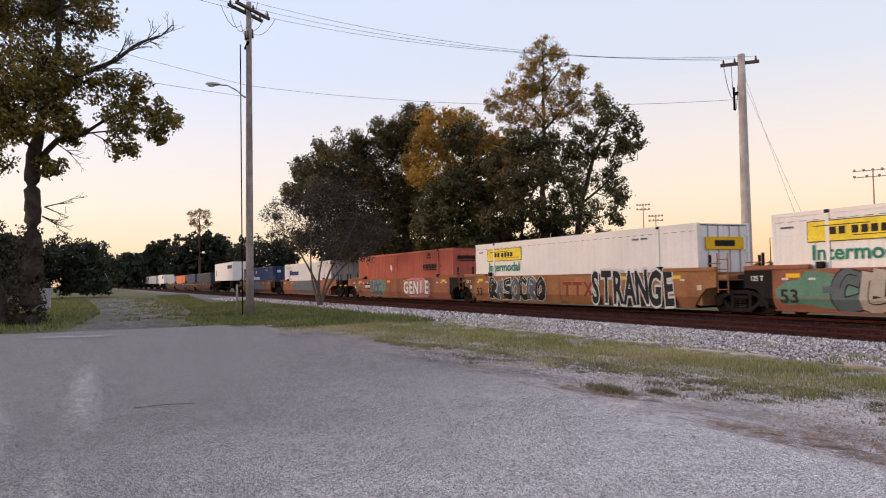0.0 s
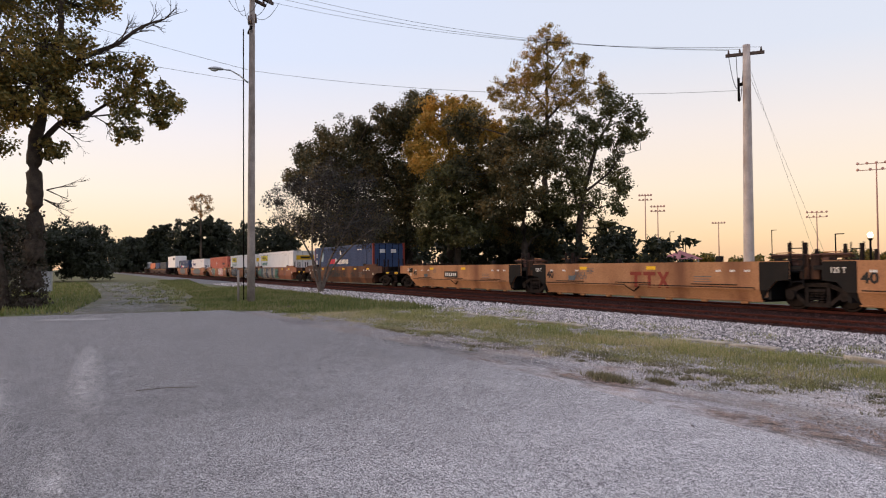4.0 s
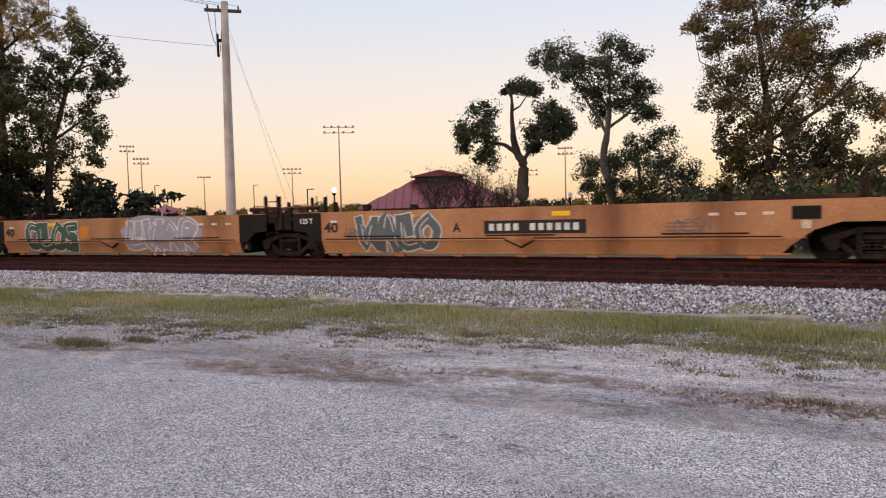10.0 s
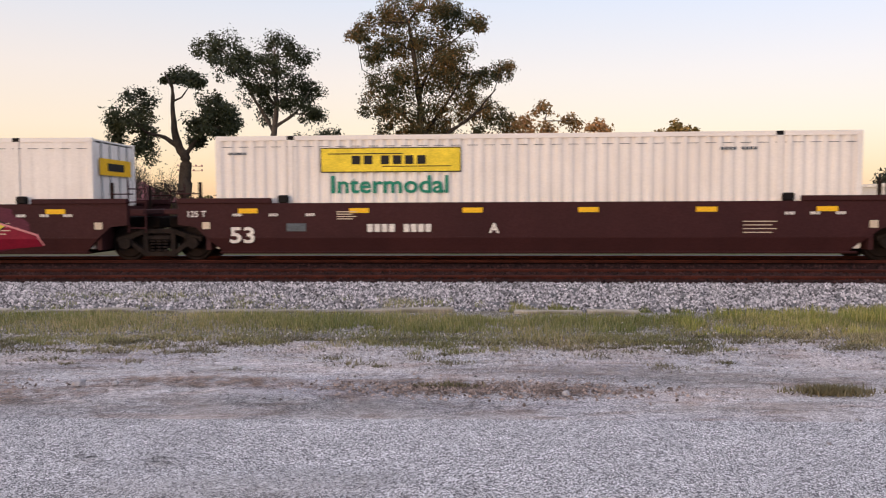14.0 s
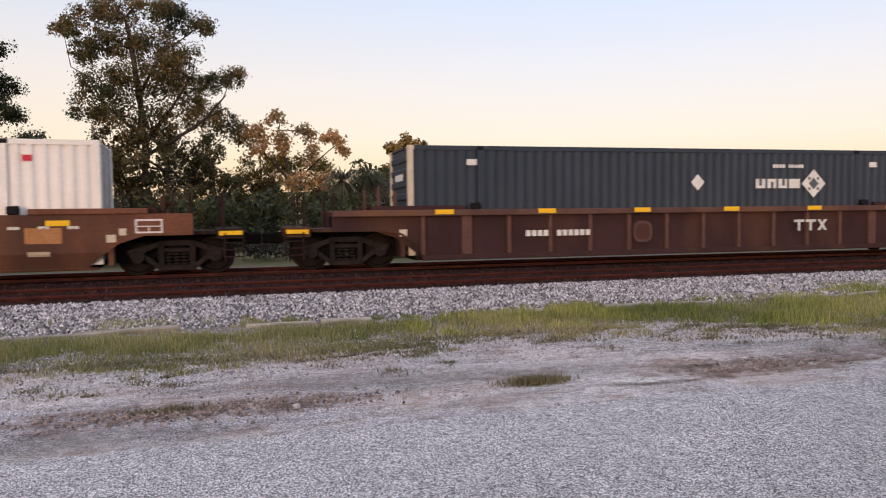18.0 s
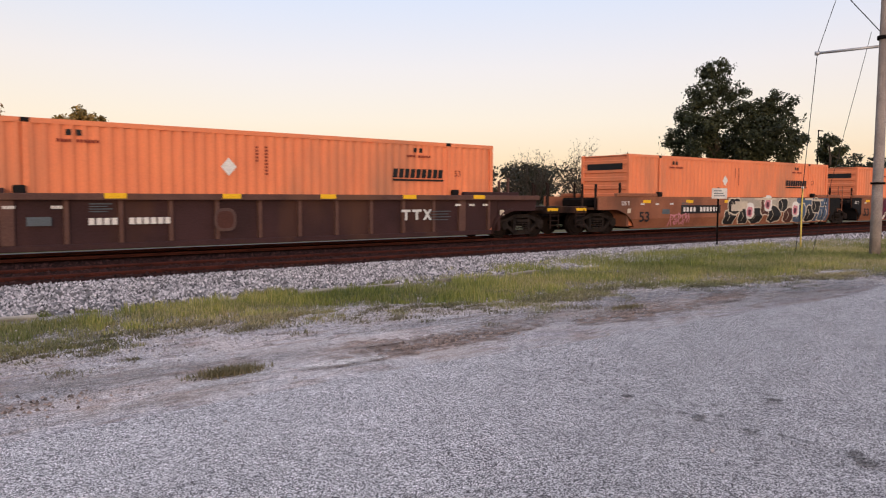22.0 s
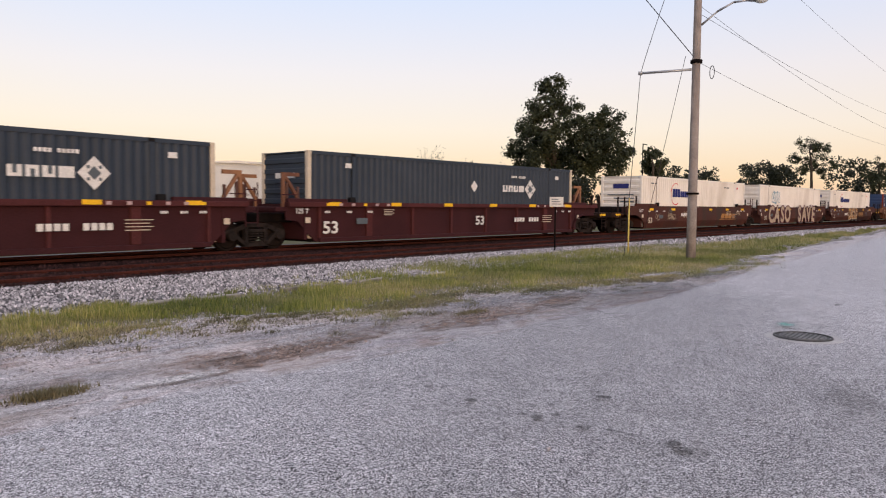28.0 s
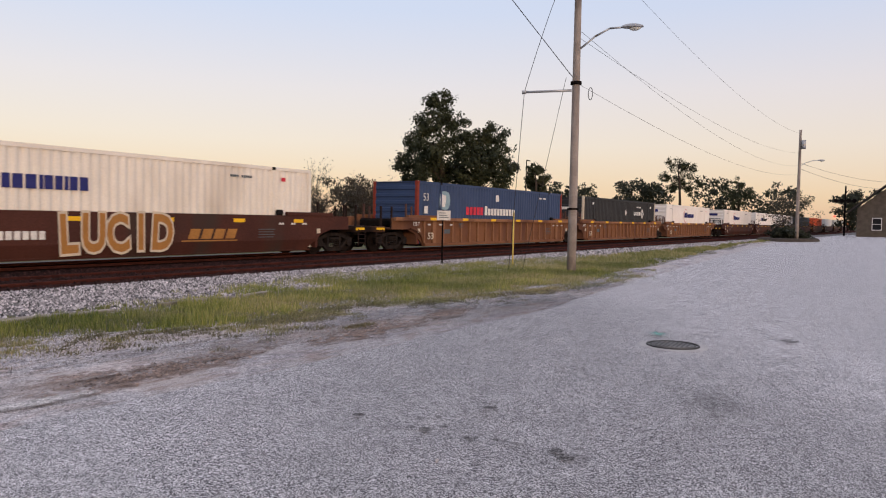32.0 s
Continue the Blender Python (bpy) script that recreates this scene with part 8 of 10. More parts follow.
for x, y, w, d, a in ((-2.6, 5.55, 6.0, 0.9, 2), (2.6, 6.6, 5.0, 0.8, 0), (-1.0, 5.7, 4.0, 0.7, -4), (12.5, 5.4, 6.0, 1.5, 0), (6.5, 7.0, 5.0, 0.8, -8), (-12.5, 5.3, 7.0, 0.9, 12), (17.5, 6.0, 5.5, 1.6, 4), (-5.5, 6.6, 4.5, 0.7, 8)):
    stain("dark", x, y, w, d, a, "tar_edge", "dark damp band where the old tar shows")
for x, y, w, d, a in ((-1.0, 4.1, 1.6, 0.6, 10), (-2.6, 6.9, 1.3, 0.3, 0), (2.6, 5.95, 1.6, 0.22, 6)):
    stain("pale", x, y, w, d, a)
stain("chalk", 3.75, 5.93, 1.2, 0.26, -6, "dust_patch", "pale packed dust at the road edge")
for x, y, w, d, a in ((-6.4, 6.2, 5.0, 0.8, 8), (1.2, 6.9, 4.5, 0.8, -4), (7.5, 6.4, 5.5, 0.9, -2), (1.9, 5.72, 2.4, 0.3, 4), (-14, 6.2, 6.0, 1.0, 16)):
    stain("tan", x, y, w, d, a)
for x, y, w, d, a in ((4.82, 1.58, 0.20, 0.34, 12), (4.9, 1.74, 0.14, 0.16, 0), (5.02, 1.62, 0.10, 0.14, 0), (4.91, 3.43, 0.13, 0.13, 20), (4.85, 2.89, 0.09, 0.10, 0), (4.85, 2.76, 0.16, 0.13, 10), (4.98, 2.68, 0.09, 0.09, 0), (5.09, 2.95, 0.10, 0.09, 0), (4.84, 2.37, 0.16, 0.14, 0), (4.88, 2.15, 0.08, 0.16, 0), (4.88, 2.02, 0.09, 0.14, 0),
                      (5.69, 2.63, 0.10, 0.20, 10), (5.8, 2.73, 0.08, 0.10, 0), (5.56, 2.58, 0.08, 0.13, 0), (4.68, 3.5, 0.08, 0.08, 0), (5.01, 3.97, 0.08, 0.10, 0), (4.9, 3.21, 0.08, 0.10, 0), (5.18, 2.83, 0.07, 0.08, 0), (7.14, 1.87, 0.14, 0.10, 0), (11.2, 0.69, 0.5, 0.34, 0), (8.55, 0.51, 0.2, 0.12, 0),
                      (-2.0, 4.32, 0.34, 0.14, 0), (-2.5, 4.35, 0.2, 0.1, 0), (13.5, 2.2, 0.45, 0.16, 0), (15.5, 2.9, 0.4, 0.14, 0)):
    stain("oil", x, y, w * 0.8, d * 0.8, a, "oil_stain", "dark oil stain on the road")
for x, y, w, d, a in ((-9.5, -2.0, 4.0, 1.2, 20),):
    stain("dark", x, y, w, d, a)
for x, y, w, d, a in ((-12.5, -0.9, 9.5, 0.6, 3), (-10.5, -1.9, 7.0, 0.7, 10), (-5.5, -0.7, 4.0, 0.4, 3), (-1.6, 3.9, 1.9, 0.6, 0), (-25.5, -2.0, 3.0, 1.4, 70)):
    stain("pale", x, y, w, d, a)
for x, y, w, d, a in ((10.6, 6.6, 4.0, 1.2, -8), (13.6, 5.7, 5.0, 1.4, -14), (17.6, 5.4, 4.0, 0.9, 0), (22.5, 6.0, 7.0, 1.0, 4)):
    stain("slate", x, y, w, d, a, "dust_patch", "bluish-grey packed dust beside the road")
for x, y, w, d, a in ((10.8, 5.85, 1.4, 0.5, 0), (4.6, 6.45, 1.2, 0.35, -6)):
    stain("dirt", x, y, w, d, a, "dirt_patch", road_like)
stain("dark", 6.95, 1.0, 1.5, 0.6, 10)
stain("teal", 10.7, 2.35, 0.5, 0.3, 20, "paint_mark", "faded teal survey paint beside the manhole")

def packed(name):
    """Hard-packed old paving and dust: bluish grey with tan and darker patches, few bright chips."""
    m = speckle(name, (0.735, 0.69, 0.70), (0.20, 0.188, 0.20), (0.49, 0.41, 0.375), 95.0, 0.6, 0.7, 0.75, baked_light=True)
    n, l = m.node_tree.nodes, m.node_tree.links
    b = n["Principled BSDF"]
    col = b.inputs["Base Color"].links[0].from_socket
    geo, mp = n.new("ShaderNodeNewGeometry"), n.new("ShaderNodeMapping")
    mp.inputs["Scale"].default_value = (0.35, 1.0, 1.0)
    l.new(geo.outputs["Position"], mp.inputs["Vector"])
    for scale, lo, hi, tint in ((1.1, 0.5, 0.66, (0.74, 0.74, 0.78)), (1.9, 0.52, 0.7, (1.18, 1.13, 1.11)), (6.0, 0.52, 0.70, (0.66, 0.58, 0.53)), (3.1, 0.55, 0.68, (0.86, 0.76, 0.70)), (17.0, 0.55, 0.72, (0.62, 0.60, 0.60))):
        t, r, x = n.new("ShaderNodeTexNoise"), n.new("ShaderNodeMapRange"), n.new("ShaderNodeMix")
        t.inputs["Scale"].default_value, t.inputs["Detail"].default_value = scale, 7
        r.inputs["From Min"].default_value, r.inputs["From Max"].default_value = lo, hi
        x.data_type, x.blend_type = "RGBA", "MULTIPLY"
        x.inputs["B"].default_value = (*tint, 1)
        l.new(mp.outputs[0], t.inputs["Vector"])
        l.new(t.outputs["Fac"], r.inputs["Value"])
        l.new(r.outputs[0], x.inputs["Factor"])
        l.new(col, x.inputs["A"])
        col = x.outputs["Result"]
    v, r, x = n.new("ShaderNodeTexVoronoi"), n.new("ShaderNodeMapRange"), n.new("ShaderNodeMix")
    v.inputs["Scale"].default_value = 34.0
    r.inputs["From Min"].default_value, r.inputs["From Max"].default_value = 0.10, 0.17
    r.inputs["To Min"].default_value, r.inputs["To Max"].default_value = 0.75, 0.0
    x.data_type = "RGBA"
    x.inputs["B"].default_value = (0.66, 0.64, 0.63, 1)
    l.new(geo.outputs["Position"], v.inputs["Vector"])
    l.new(v.outputs["Distance"], r.inputs["Value"])
    l.new(r.outputs[0], x.inputs["Factor"])
    l.new(col, x.inputs["A"])
    l.new(x.outputs["Result"], b.inputs["Base Color"])
    return m


road = bpy.data.objects["road"]
road.data.materials.clear()
road.data.materials.append(speckle("worn_chip_seal_road", (0.83, 0.80, 0.825), (0.085, 0.08, 0.088), (0.32, 0.305, 0.315), 115.0, 0.9, baked_light=True))
verge = bpy.data.objects["gravel_verge"]
verge.data.materials.clear()
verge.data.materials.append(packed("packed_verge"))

soil = bpy.data.objects["thin_soil"]
soil.data.materials.clear()
soil.data.materials.append(speckle("stony_soil", (0.40, 0.36, 0.33), (0.07, 0.062, 0.045), (0.15, 0.125, 0.08), 48.0, 1.0, 1.4, 0.7))

# manhole
M["iron"] = surf("worn_cast_iron", (0.05, 0.047, 0.046), (0.03, 0.028, 0.027), 5, 0.6, metal=0.4, fine=40)
M["worn_iron"] = surf("polished_worn_iron", (0.16, 0.15, 0.15), (0.08, 0.075, 0.075), 6, 0.5, metal=0.4, fine=40)
M["collar"] = surf("pale_concrete_collar", (0.50, 0.48, 0.47), (0.36, 0.34, 0.34), 3.0, 0.9, bump=0.3, fine=40)
mh = empty("manhole_cover", 10.0, 2.0, 0.0, "round cast-iron manhole cover in a concrete collar", "manhole")
bm = bmesh.new()
rod(bm, (0, 0, -0.05), (0, 0, 0.006), 0.50, 0.44, 28)
part("collar", bm, M["collar"], mh)


def iron_ring(name, r0, r1, z, mat):
    """A raised flat ring of worn iron."""
    bm = bmesh.new()
    loops = [[bm.verts.new((r * math.cos(k * math.tau / 32), r * math.sin(k * math.tau / 32), h)) for k in range(32)] for r, h in ((r0, 0.004), (r0 + 0.004, z), (r1 - 0.006, z), (r1, 0.004))]
    for a, b in zip(loops, loops[1:]):
        for k in range(32):
            bm.faces.new([a[k], b[k], b[(k + 1) % 32], a[(k + 1) % 32]][::-1])
    part(name, bm, mat, mh)


iron_ring("frame_ring", 0.312, 0.345, 0.020, M["iron"])
bm = bmesh.new()
rod(bm, (0, 0, -0.02), (0, 0, 0.013), 0.305, 0.30, 28)
part("cover", bm, M["iron"], mh)
iron_ring("raised_ring", 0.25, 0.27, 0.021, M["worn_iron"])
for i in range(-4, 5):
    w = math.sqrt(max(0.0, 0.24 ** 2 - (i * 0.055) ** 2))
    part("rib", box(bmesh.new(), -w, w, i * 0.055 - 0.012, i * 0.055 + 0.012, 0.013, 0.021), M["worn_iron"], mh)

# stick and litter on the road
st = empty("stick", -10.45, 0.15, 0.012, "thin dead stick lying on the road", "stick")
bm = bmesh.new()
for a, b in (((-0.35, 0.0, 0), (0, 0.05, 0.02)), ((0, 0.05, 0.02), (0.4, 0.02, 0.0))):
    rod(bm, (a[1], a[0], a[2]), (b[1], b[0], b[2]), 0.006, 0.004, 5)
part("twig", bm, M["pale_bark"], st)
rnd = random.Random(4)


def lump(seed, k=1.0):
    bm = bmesh.new()
    bmesh.ops.create_icosphere(bm, subdivisions=1, radius=0.5)
    for v in bm.verts:
        v.co *= 1 + 0.35 * noise.noise(v.co * 2 + Vector((seed, 0, 0)))
        v.co.z *= 0.6
    me = bpy.data.meshes.new("stone")
    bm.to_mesh(me)
    bm.free()
    me.materials.append(M["stone"])
    return me


lumps = [lump(i) for i in range(5)]
for x, y, s in ((4.29, 2.35, 0.05), (0.62, 6.05, 0.09), (-5.85, 4.86, 0.05), (3.2, 5.7, 0.05), (-3.6, 6.2, 0.13), (-3.3, 6.25, 0.07), (1.4, 6.4, 0.05), (-1.0, 6.5, 0.06), (2.2, 4.9, 0.04), (7.0, 5.2, 0.06)):
    ob = part("stone", lumps[int(x * 10) % 5], None, None)
    ob.matrix_world = pose(x, y, s * 0.22, 0, 0, x * 90) @ Matrix.Diagonal((s, s * 0.8, s, 1))
    tagged(ob, "small pale stone lying on the road edge", "stone", "loose stones")


KERB_OFF = -9.05


def kerb_y(x):
    return along(x, KERB_OFF)[1]


def grass_near(x):
    return float(np.interp(x, [-60, -46, -30, -20, -12, -7, -3, 0, 4, 6, 8, 11, 14, 19, 21, 26, 45, 90], [3.0, 3.4, 3.6, 5.5, 7.4, 8.1, 8.65, 8.5, 9.0, 8.7, 7.8, 7.95, 7.0, 5.6, 5.4, 6.6, 7.4, 8.5]))


def gravel_field(name, label, spots, count, size, seed, stone="stones"):
    """Loose stones as one heap of small faceted lumps. spots(rng, n) gives their places."""
    rng = np.random.default_rng(seed)
    p = spots(rng, count)
    n = len(p)
    octa = np.array([(1, 0, -0.35), (0, 1, -0.35), (-1, 0, -0.35), (0, -1, -0.35), (0, 0, 0.75)], float)
    s = size * rng.uniform(0.55, 1.3, (n, 1, 1)) * 0.5
    v = octa[None] * s * rng.uniform(0.65, 1.35, (n, 5, 1))
    a = rng.uniform(0, math.tau, n)
    ca, sa = np.cos(a)[:, None], np.sin(a)[:, None]
    v = np.stack([v[:, :, 0] * ca - v[:, :, 1] * sa, v[:, :, 0] * sa + v[:, :, 1] * ca, v[:, :, 2] + rng.uniform(-0.4, 0.4, (n, 1)) * v[:, :, 0]], -1) + p[:, None]
    tri = np.array([(0, 1, 4), (1, 2, 4), (2, 3, 4), (3, 0, 4)])
    f = (np.arange(n)[:, None, None] * 5 + tri[None]).reshape(-1, 3)
    me = bpy.data.meshes.new(name)
    me.vertices.add(n * 5)
    me.vertices.foreach_set("co", v.astype(np.float32).ravel())
    me.loops.add(f.size)
    me.loops.foreach_set("vertex_index", f.astype(np.int32).ravel())
    me.polygons.add(len(f))
    me.polygons.foreach_set("loop_start", np.arange(0, f.size, 3, dtype=np.int32))
    me.update(calc_edges=True)
    return tagged(part(name, me, M[stone], None), label, "gravel", kind="stuff")


def island_stone(name, a, c, low=0.13, high=1.7):
    m = surf(name, a, c, 5.0, 0.9, bump=0.2, fine=40)
    n, l = m.node_tree.nodes, m.node_tree.links
    b = n["Principled BSDF"]
    src = b.inputs["Base Color"].links[0].from_socket
    g, r, x = n.new("ShaderNodeNewGeometry"), n.new("ShaderNodeMapRange"), n.new("ShaderNodeMix")
    r.inputs["To Min"].default_value, r.inputs["To Max"].default_value = low, high
    x.data_type, x.blend_type = "RGBA", "MULTIPLY"
    x.inputs["Factor"].default_value = 1.0
    l.new(g.outputs["Random Per Island"], r.inputs["Value"])
    l.new(src, x.inputs["A"])
    l.new(r.outputs[0], x.inputs["B"])
    l.new(x.outputs["Result"], b.inputs["Base Color"])
    return m


M["stones"] = island_stone("crushed_granite", (0.50, 0.455, 0.45), (0.26, 0.23, 0.23), 0.08, 1.85)
M["grit"] = island_stone("verge_grit", (0.43, 0.39, 0.375), (0.28, 0.24, 0.22), 0.28, 1.7)
M["brown_grit"] = island_stone("brown_grit", (0.30, 0.225, 0.195), (0.17, 0.13, 0.11), 0.25, 1.7)
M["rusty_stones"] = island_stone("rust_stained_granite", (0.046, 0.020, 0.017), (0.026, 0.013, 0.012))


def bank_spots(lo, hi, o0, o1):
    def put(rng, n):
        s, o = rng.uniform(lo, hi, n), rng.uniform(o0, o1, n)
        out = np.empty((n, 3))
        for i in range(n):
            x, y, _ = along(s[i], o[i])
            z = np.interp(o[i], [q[0] for q in SHOULDER], [q[1] for q in SHOULDER])
            out[i] = x, y, z + (0.012 if o[i] < -5.6 else 0.035)
        return out
    return put


gravel_field("ballast", "grey crushed granite ballast on the track shoulder", bank_spots(-26, 32, -8.9, -5.6), 62000, 0.058, 1)
gravel_field("ballast", "grey crushed granite ballast along the track", bank_spots(-80, -26, -8.9, -5.6), 11000, 0.12, 2)
gravel_field("ballast", "grey crushed granite ballast along the track", bank_spots(32, 90, -8.9, -5.6), 11000, 0.12, 3)
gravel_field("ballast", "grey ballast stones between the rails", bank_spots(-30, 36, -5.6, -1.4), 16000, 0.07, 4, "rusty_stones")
gravel_field("loose_gravel", "loose pale gravel before the grass", lambda rng, n: np.stack([(x := rng.uniform(-16, 20, n)), np.array([grass_near(v) for v in x]) - 0.5 + rng.normal(size=n) * 0.55, np.full(n, -0.004)], 1), 17000, 0.027, 5, "grit")
gravel_field("loose_gravel", "few loose chips on the worn verge", lambda rng, n: np.stack([rng.uniform(-14, 16, n), rng.uniform(5.2, 8.0, n), np.full(n, -0.004)], 1), 2600, 0.02, 15, "grit")
gravel_field("loose_gravel", "brown grit in the dirt patches", lambda rng, n: np.stack([rng.normal(size=n) * 0.6 + rng.choice([-0.1, -0.6, 0.6, 5.3, 8.8, -4.9], n), 6.2 + rng.normal(size=n) * 0.16, np.full(n, 0.008)], 1), 1900, 0.03, 6, "brown_grit")


def grass_patch(name, label, spots, count, tall, seed, leaf="grass", width=0.007, sprawl=0.55):
    """Grass as single bent blades in tufts."""
    rng = np.random.default_rng(seed)
    c, h = spots(rng, count)
    n = len(c)
    a = rng.uniform(0, math.tau, n)
    lean = rng.uniform(0.05, sprawl, n)
    hh = tall * h * rng.uniform(0.5, 1.25, n)
    d = np.stack([np.cos(a), np.sin(a), np.zeros(n)], 1)
    sd = np.stack([-np.sin(a), np.cos(a), np.zeros(n)], 1) * (width * rng.uniform(0.7, 1.4, (n, 1)))
    tip = c + d * (lean * hh)[:, None] + np.array([0, 0, 1.0]) * hh[:, None]
    v = np.stack([c - sd, c + sd, tip], 1).reshape(-1, 3)
    return tagged(part(name, quads(name, v, 3), LEAF[leaf], None), label, "grass", kind="stuff")


def band(lo, hi, y0, y1, patchy=0.35, seed=0, course=False, edge=0.5):
    """Places inside a band, thinned out by a patchy pattern and towards the near edge."""
    def put(rng, n):
        x = rng.uniform(lo, hi, n)
        u = rng.uniform(0, 1, n)
        out, hs = [], []
        for i in range(n):
            a, b = y0(x[i]), y1(x[i])
            y = a + (b - a) * u[i]
            k = noise.noise(Vector((x[i] * 0.8, y * 1.0, seed))) + 0.7 * noise.noise(Vector((x[i] * 3.2, y * 3.4, seed + 5)))
            if k + min(1.0, u[i] * 2.2) * edge > patchy:
                out.append((x[i], y, -0.03))
                hs.append(min(1.5, 0.25 + 0.6 * u[i] + 0.85 * max(0, k)) * (0.55 if course and u[i] > 0.72 else 1.0))
        return np.array(out), np.array(hs)
    return put


def grass_middle(x):
    return 0.5 * grass_near(x) + 0.5 * kerb_y(x)


grass_patch("grass", "green grass with pale stems along the kerb", band(-26, 30, lambda x: grass_middle(x) - 0.6, lambda x: kerb_y(x) - 0.22, 0.20, 2, course=True, edge=0.5), 92000, 0.135, 1, width=0.006, sprawl=0.8)
grass_patch("grass", "dry straw-coloured grass along the gravel verge", band(-26, 30, lambda x: grass_near(x) - 0.7, lambda x: grass_middle(x) + 0.5, 0.46, 12, edge=0.95), 100000, 0.10, 11, "straw", width=0.0055, sprawl=1.0)
def scattered(lo, hi, reach, count, size, seed):
    """Places gathered in small tufts, closer together towards the grass."""
    def put(rng, n):
        cx = rng.uniform(lo, hi, count)
        cy = np.array([grass_near(v) for v in cx]) + 0.15 - np.abs(rng.normal(size=count)) * reach
        keep = np.array([noise.noise(Vector((a * 0.7, b * 1.2, seed))) > -0.12 for a, b in zip(cx, cy)]) & (cy > 5.6)
        cx, cy = cx[keep], cy[keep]
        w = size * rng.uniform(0.4, 1.5, len(cx))
        k = rng.integers(0, len(cx), n)
        p = rng.normal(size=(n, 2)) * np.array([1.25, 0.8]) * w[k][:, None] * 0.5
        return np.stack([cx[k] + p[:, 0], cy[k] + p[:, 1], np.full(n, -0.012)], 1), 0.5 + 0.6 * (w[k] / size)
    return put


grass_patch("weeds", "low weed tufts scattered over the gravel before the grass", scattered(-22, 20, 0.75, 1100, 0.15, 19), 36000, 0.034, 13, "weed", width=0.007, sprawl=2.4)
grass_patch("weeds", "dry brown weed tufts at the edge of the grass", scattered(-22, 20, 0.45, 800, 0.17, 29), 30000, 0.045, 14, "straw", width=0.006, sprawl=2.0)
grass_patch("grass", "thin dry grass in the ballast beyond the kerb", band(-26, 34, lambda x: kerb_y(x) + 0.05, lambda x: kerb_y(x) + float(np.interp(x, [-6, -1, 1, 8, 11], [1.7, 1.2, 0.35, 0.3, 1.6])), 0.10, 3, edge=0.0), 50000, 0.12, 2, width=0.006)
grass_patch("grass", "lush yellow-green grass along the kerb", band(2.5, 25, lambda x: grass_near(x) + 0.1, lambda x: kerb_y(x) + float(np.interp(x, [2.5, 9, 13, 25], [-0.15, -0.1, 1.4, 2.0])), 0.26, 24, edge=0.3), 62000, 0.15, 21, "lush", width=0.007)
grass_patch("grass", "taller grass strip towards the pole", band(14, 30, lambda x: grass_near(x), lambda x: kerb_y(x) + 2.0, 0.15, 4), 40000, 0.17, 3)
grass_patch("grass", "rough grass strip running along the road", band(30, 95, grass_near, lambda x: kerb_y(x) + 0.8, 0.25, 5), 40000, 0.20, 4, width=0.02)
grass_patch("grass", "rough grass beside the track past the pole", band(-62, -26, lambda x: grass_near(x) - 0.2, lambda x: along(x, -8.6)[1], 0.02, 6), 30000, 0.2, 5, "field", width=0.034)
grass_patch("grass", "mown field grass beyond the end of the road", band(-110, -29.2, lambda x: float(np.interp(x, [-110, -60, -46, -36, -29], [1.6, 2.4, 2.6, 1.8, 1.2])), lambda x: 4.2 + (x + 29) * -0.02, 0.12, 7), 28000, 0.16, 6, "field", width=0.036)
grass_patch("grass", "field grass beside the gravel track", band(-100, -30, lambda x: -14.0, lambda x: float(np.interp(x, [-100, -60, -45, -30], [-6.5, -3.2, -2.2, -2.6])), 0.06, 8), 22000, 0.2, 7, "field", width=0.05)


def tuft(x, y, w, d, n, tall, seed):
    def put(rng, k):
        p = rng.normal(size=(k, 2)) * np.array([w, d]) * 0.28 + np.array([x, y])
        return np.concatenate([p, np.full((k, 1), 0.0)], 1), np.ones(k)
    grass_patch("grass_tuft", "small tuft of grass rooted at the road edge", put, n, tall, seed, "weed", sprawl=1.2)


grass_patch("grass", "thin grass growing over the gravel track", band(-95, -36, lambda x: float(np.interp(x, [-95, -45, -36], [-5.0, -1.6, -1.4])), lambda x: 2.4, 0.36, 28, edge=0.2), 13000, 0.12, 28, "field", width=0.04)
for i, (x, y, w, d, n, tall) in enumerate(((2.83, 6.24, 0.52, 0.2, 520, 0.10), (-8.65, 5.85, 0.8, 0.3, 500, 0.13), (-0.35, 6.3, 0.5, 0.12, 110, 0.07), (8.9, 6.3, 0.6, 0.2, 200, 0.09), (-8.1, 6.3, 0.5, 0.16, 260, 0.10))):
    tuft(x, y, w, d, n * 2, tall * 0.6, 40 + i)

# gravel track in the field
for x, y, w, d, a in ((-31.5, -1.0, 8.0, 6.6, 0), (-35.5, -0.8, 12.0, 4.6, 3), (-43.5, -0.2, 16.0, 6.4, 3), (-53, -0.6, 18.0, 6.6, 3), (-66, -1.2, 24.0, 7.0, 4), (-86, -2.4, 30.0, 8.0, 4)):
    stain("gravel", x, y, w, d, a, "gravel_track", "grey gravel track across the grass field", -0.055)

# ---- poles, wires, lamps ----
def wire(bm, a, b, sag, r=0.009, n=14):
    a, b = Vector(a), Vector(b)
    pts = [a + (b - a) * (i / n) - Vector((0, 0, sag * 4 * (i / n) * (1 - i / n))) for i in range(n + 1)]
    return tube(bm, pts, [r] * (n + 1))


def span(a, b, sag, r, parent, name="wire"):
    o = parent.matrix_world.translation
    return part(name, wire(bmesh.new(), Vector(a) - o, Vector(b) - o, sag, r), M["wire"], parent)


